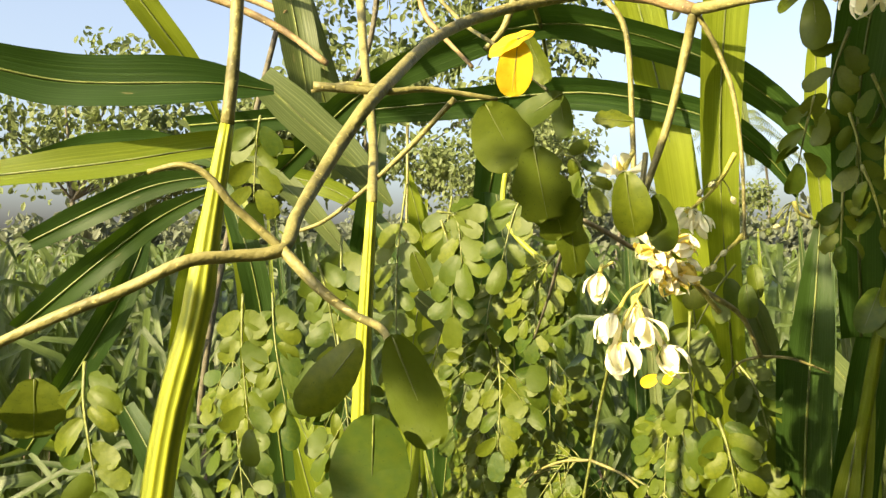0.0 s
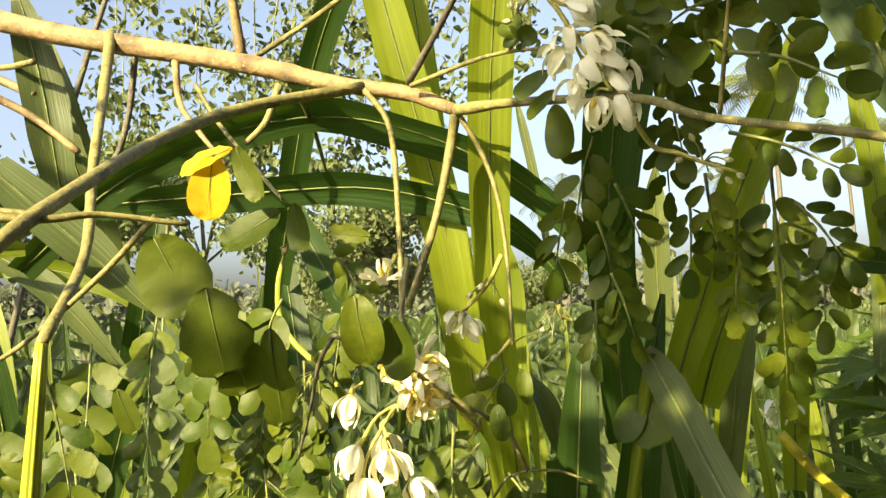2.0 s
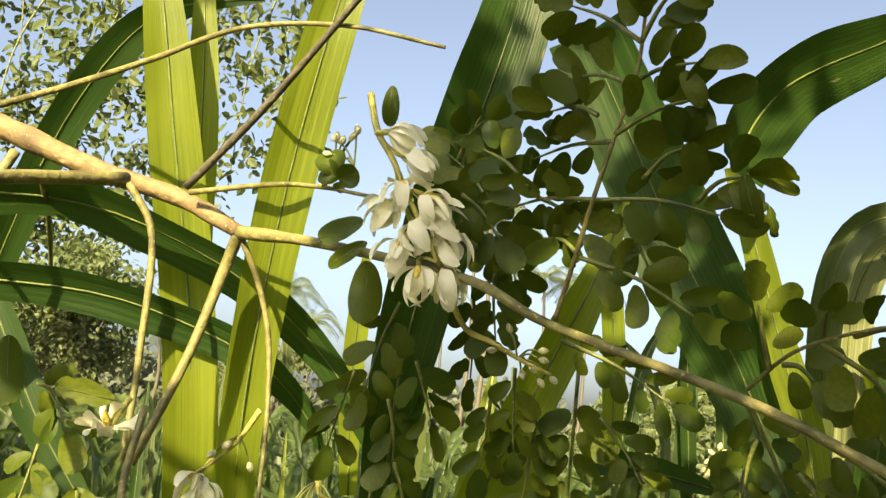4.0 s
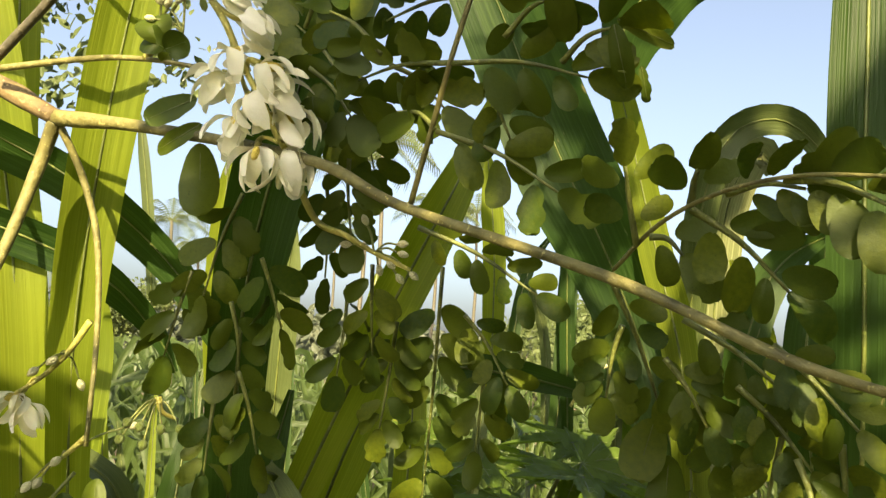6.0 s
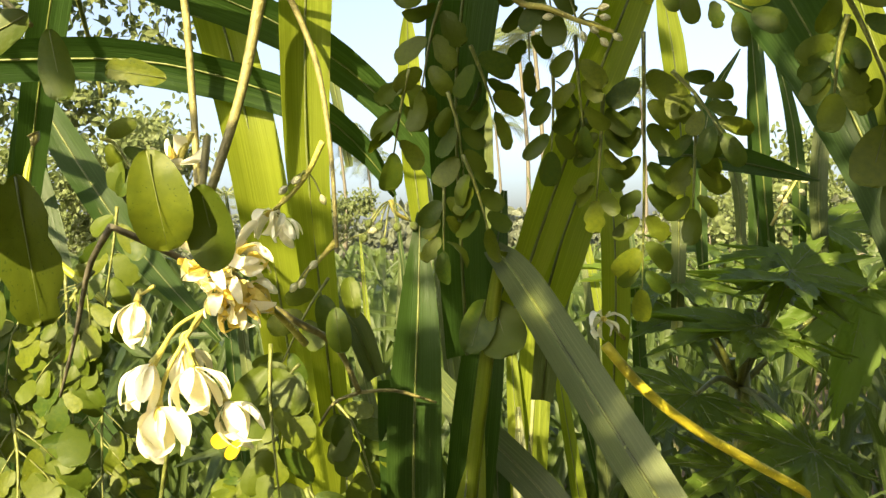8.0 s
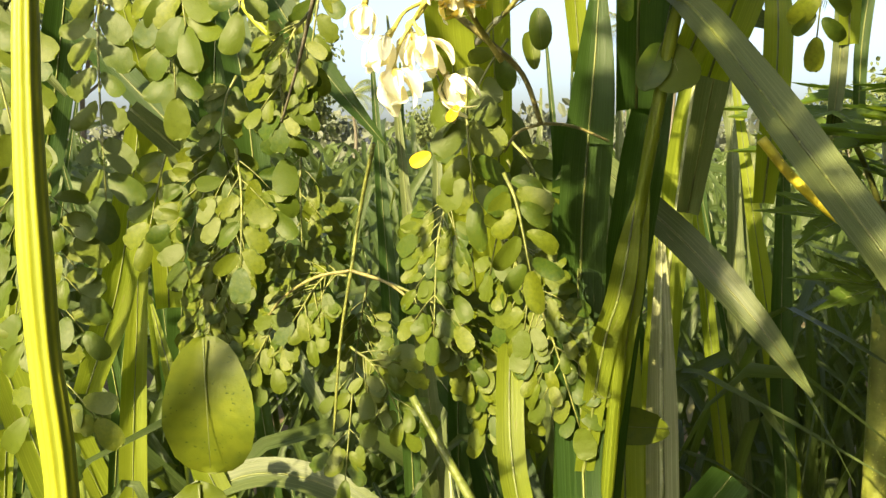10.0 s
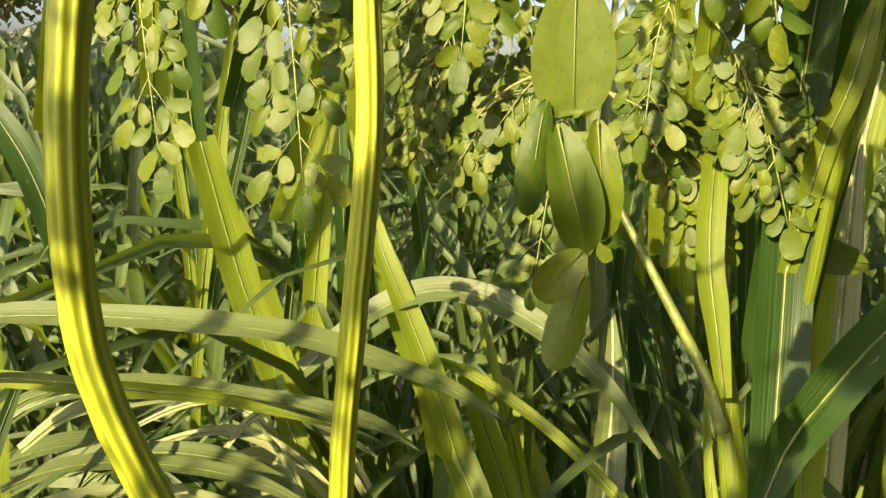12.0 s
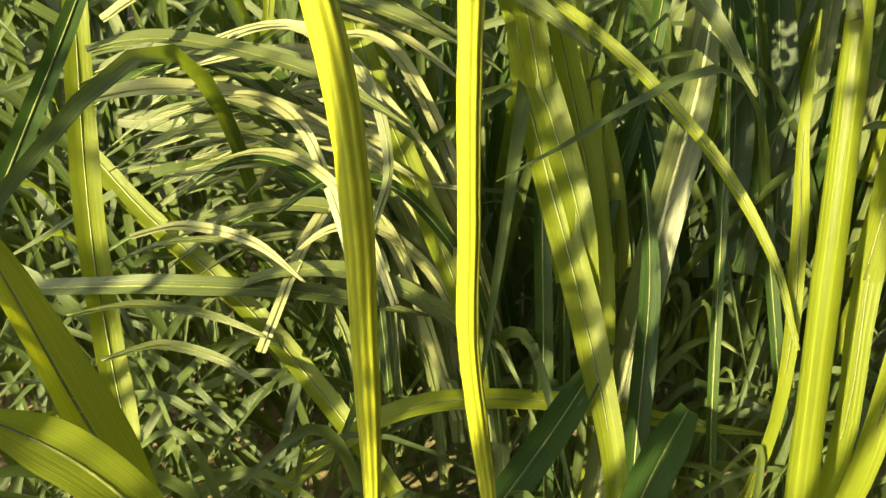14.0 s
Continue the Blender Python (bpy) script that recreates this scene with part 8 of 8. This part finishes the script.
lone_leaf((0.013, 0.347, 1.192), (-0.647, 0.005, -0.763), (-0.242, -0.919, 0.310), 0.0224, 1.10, label="large smooth leaflet hanging close by")
lone_leaf((0.013, 0.345, 1.185), (-0.256, -0.108, -0.961), (-0.241, -0.910, 0.336), 0.0348, 0.60, label="large smooth leaflet hanging close by")
lone_leaf((0.478, 0.799, 1.098), (-0.977, 0.188, 0.100), (-0.618, -0.578, 0.611), 0.0699, 1.00, label="dark oval leaf with a pale midrib")
lone_leaf((0.271, 0.642, 1.758), (-0.745, 0.480, 0.463), (-0.355, -0.885, -0.303), 0.0153, 1.30, material_mesh=CUPPED, name="curled_leaf", label="thick young leaf curled into a cup on a twig")
lone_leaf((0.271, 0.642, 1.757), (0.656, -0.635, 0.408), (-0.356, -0.885, -0.301), 0.0147, 1.30, material_mesh=CUPPED, name="curled_leaf", label="thick young leaf curled into a cup on a twig")
lone_leaf((0.269, 0.643, 1.761), (-0.434, 0.118, 0.893), (-0.350, -0.885, -0.308), 0.0183, 1.30, material_mesh=CUPPED, name="curled_leaf", label="thick young leaf curled into a cup on a twig")
lone_leaf((0.274, 0.640, 1.755), (-0.386, 0.511, -0.768), (-0.361, -0.884, -0.297), 0.0074, 1.30, material_mesh=CUPPED, name="curled_leaf", label="thick young leaf curled into a cup on a twig")
lone_leaf((0.333, 0.569, 1.729), (0.243, 0.055, -0.968), (-0.520, -0.811, -0.268), 0.0167, 1.20, material_mesh=CUPPED, name="curled_leaf", label="thick young leaf curled into a cup on a twig")
lone_leaf((0.204, 0.746, 1.380), (-0.809, 0.305, -0.502), (-0.274, -0.957, 0.094), 0.0193, 1.00, material_mesh=YELLOW_BLADE, name="yellow_leaf", label="small bright yellow withered leaf caught under the flowers")
lone_leaf((0.223, 0.750, 1.394), (-0.201, 0.020, -0.979), (-0.301, -0.951, 0.070), 0.0137, 0.80, material_mesh=YELLOW_BLADE, name="yellow_leaf", label="small bright yellow withered leaf caught under the flowers")
lone_leaf((0.173, 0.594, 1.408), (-0.538, 0.121, -0.834), (-0.156, -0.971, 0.181), 0.0119, 0.90, material_mesh=YELLOW_BLADE, name="yellow_leaf", label="small bright yellow withered leaf caught under the flowers")
blooms = flower_cluster(((1.118, 1.044, 1.525), (1.135, 1.035, 1.560), (1.151, 1.026, 1.588), (1.157, 1.023, 1.599)), "pale yellow papaya flower stalk with small buds")
bud(blooms, (1.135, 1.035, 1.573), 0.0090, (1.151, 1.026, 1.588))
bud(blooms, (1.143, 1.030, 1.586), 0.0090, (1.151, 1.026, 1.588))
bud(blooms, (1.157, 1.023, 1.596), 0.0090, (1.151, 1.026, 1.588))
bud(blooms, (1.162, 1.021, 1.593), 0.0090, (1.151, 1.026, 1.588))
bud(blooms, (1.154, 1.025, 1.602), 0.0090, (1.151, 1.026, 1.588))
bud(blooms, (1.148, 1.028, 1.593), 0.0090, (1.151, 1.026, 1.588))
bud(blooms, (1.159, 1.022, 1.581), 0.0090, (1.151, 1.026, 1.588))
bud(blooms, (1.140, 1.032, 1.567), 0.0090, (1.151, 1.026, 1.588))
cane_corner = thing("cane_plant", (0.887, 0.625, 0.000), "dark cane blades and stalks behind the near leaves", "cane plant", "cane plants")
cane_leaf(cane_corner, ((0.887, 0.625, 1.485), (0.871, 0.603, 1.621), (0.900, 0.584, 1.705), (0.968, 0.556, 1.751)), 0.040, CANE_SHADED)
cane_leaf(cane_corner, ((0.844, 0.522, 1.508), (0.819, 0.517, 1.605), (0.837, 0.511, 1.677), (0.897, 0.491, 1.717)), 0.040, CANE_SHADED)
cane_leaf(cane_corner, ((1.073, 0.676, 1.468), (1.042, 0.671, 1.587), (1.014, 0.673, 1.665), (0.979, 0.685, 1.728)), 0.035, CANE)

# Blades out of view on the sun side, added to throw banded shadows.
cane_shade = thing("cane_plant", (-0.435, -0.107, 0.000), "unseen tall cane clump added to cast dappled shade", "cane plant", "cane plants")
cane_leaf(cane_shade, ((-0.435, -0.107, 0.000), (-0.420, -0.134, 0.904), (-0.384, -0.196, 1.507), (-0.302, -0.339, 1.299)), 0.020, CANE)
cane_leaf(cane_shade, ((-0.663, -0.195, 0.000), (-0.671, -0.204, 1.002), (-0.691, -0.224, 1.669), (-0.734, -0.269, 1.710)), 0.028, CANE_SHADED)
cane_leaf(cane_shade, ((-0.725, -0.123, 0.000), (-0.732, -0.119, 0.942), (-0.748, -0.110, 1.570), (-0.785, -0.090, 1.405)), 0.024, CANE_SHADED)
cane_leaf(cane_shade, ((-0.629, 0.074, 0.000), (-0.604, 0.048, 0.974), (-0.547, -0.012, 1.624), (-0.415, -0.151, 1.323)), 0.025, CANE)
cane_leaf(cane_shade, ((-0.699, 0.096, 0.000), (-0.693, 0.071, 1.113), (-0.679, 0.014, 1.856), (-0.646, -0.118, 1.514)), 0.035, CANE_SHADED)
cane_leaf(cane_shade, ((-0.843, 0.074, 0.000), (-0.846, 0.065, 1.102), (-0.854, 0.047, 1.837), (-0.871, 0.003, 1.674)), 0.030, CANE_SHADED)
cane_leaf(cane_shade, ((-0.798, 0.263, 0.000), (-0.783, 0.259, 0.896), (-0.750, 0.251, 1.494), (-0.674, 0.231, 1.550)), 0.034, CANE)
cane_leaf(cane_shade, ((-0.924, 0.257, 0.000), (-0.912, 0.257, 0.947), (-0.885, 0.258, 1.578), (-0.822, 0.259, 1.600)), 0.035, CANE)
cane_leaf(cane_shade, ((-0.869, 0.408, 0.000), (-0.890, 0.379, 0.950), (-0.939, 0.312, 1.583), (-1.051, 0.159, 1.367)), 0.026, CANE_SHADED)

cane_q = thing("cane_plant", (0.436, 0.698, 0.000), "yellow-green cane blades lit by the low sun", "cane plant", "cane plants")
cane_leaf(cane_q, ((0.436, 0.698, 0.000), (0.436, 0.698, 0.168), (0.436, 0.698, 0.335), (0.436, 0.698, 0.503), (0.436, 0.760, 0.675), (0.452, 0.808, 0.787), (0.484, 0.861, 0.887), (0.525, 0.901, 0.958)), 0.030, CANE, base=0.35, grow=1.6)
cane_leaf(cane_q, ((0.433, 0.659, 0.000), (0.433, 0.659, 0.136), (0.433, 0.659, 0.271), (0.433, 0.659, 0.407), (0.433, 0.659, 0.542), (0.449, 0.705, 0.679), (0.454, 0.743, 0.787), (0.484, 0.769, 0.871)), 0.028, CANE, base=0.35, grow=1.6)
cane_leaf(cane_q, ((0.423, 0.802, 0.000), (0.423, 0.802, 0.243), (0.423, 0.802, 0.486), (0.416, 0.871, 0.678), (0.402, 0.919, 0.805), (0.429, 1.010, 0.923)), 0.020, CANE, base=0.35, grow=1.6)
cane_leaf(cane_q, ((0.285, 0.992, 0.000), (0.285, 0.992, 0.211), (0.265, 1.075, 0.436), (0.239, 1.165, 0.677), (0.211, 1.215, 0.803), (0.190, 1.314, 0.922)), 0.026, CANE, base=0.35, grow=1.6)
cane_leaf(cane_q, ((-0.175, 1.407, 0.878), (-0.090, 1.318, 0.666), (-0.038, 1.275, 0.566), (0.072, 1.202, 0.410), (0.214, 1.095, 0.169)), 0.040, CANE)
cane_leaf(cane_q, ((-0.272, 1.600, 1.077), (-0.237, 1.562, 0.986), (-0.181, 1.508, 0.859), (-0.102, 1.438, 0.696)), 0.045, CANE)

far_tree((7.1, 5.7, 0), 2.5, 1.2, 31, "leafy bush behind the papaya")
far_tree((7.8, 7.6, 0), 2.2, 1.2, 32, "leafy bush behind the papaya")
cane_r = thing("cane_plant", (1.373, 1.203, 0.000), "thin dark canes above the papaya leaves", "cane plant", "cane plants")
cane_leaf(cane_r, ((1.373, 1.203, 1.394), (1.386, 1.201, 1.587), (1.378, 1.208, 1.748), (1.345, 1.226, 1.911)), 0.026, CANE_SHADED)
cane_leaf(cane_r, ((1.328, 1.114, 1.437), (1.330, 1.117, 1.598), (1.353, 1.109, 1.737), (1.412, 1.084, 1.835)), 0.030, CANE_GREY)
cane_leaf(cane_r, ((1.359, 1.320, 1.438), (1.356, 1.325, 1.622), (1.319, 1.345, 1.749), (1.259, 1.373, 1.820)), 0.022, CANE_GREY)
cane_leaf(cane_r, ((1.208, 1.278, 1.422), (1.210, 1.281, 1.593), (1.236, 1.273, 1.764), (1.294, 1.249, 1.870)), 0.024, CANE_SHADED)
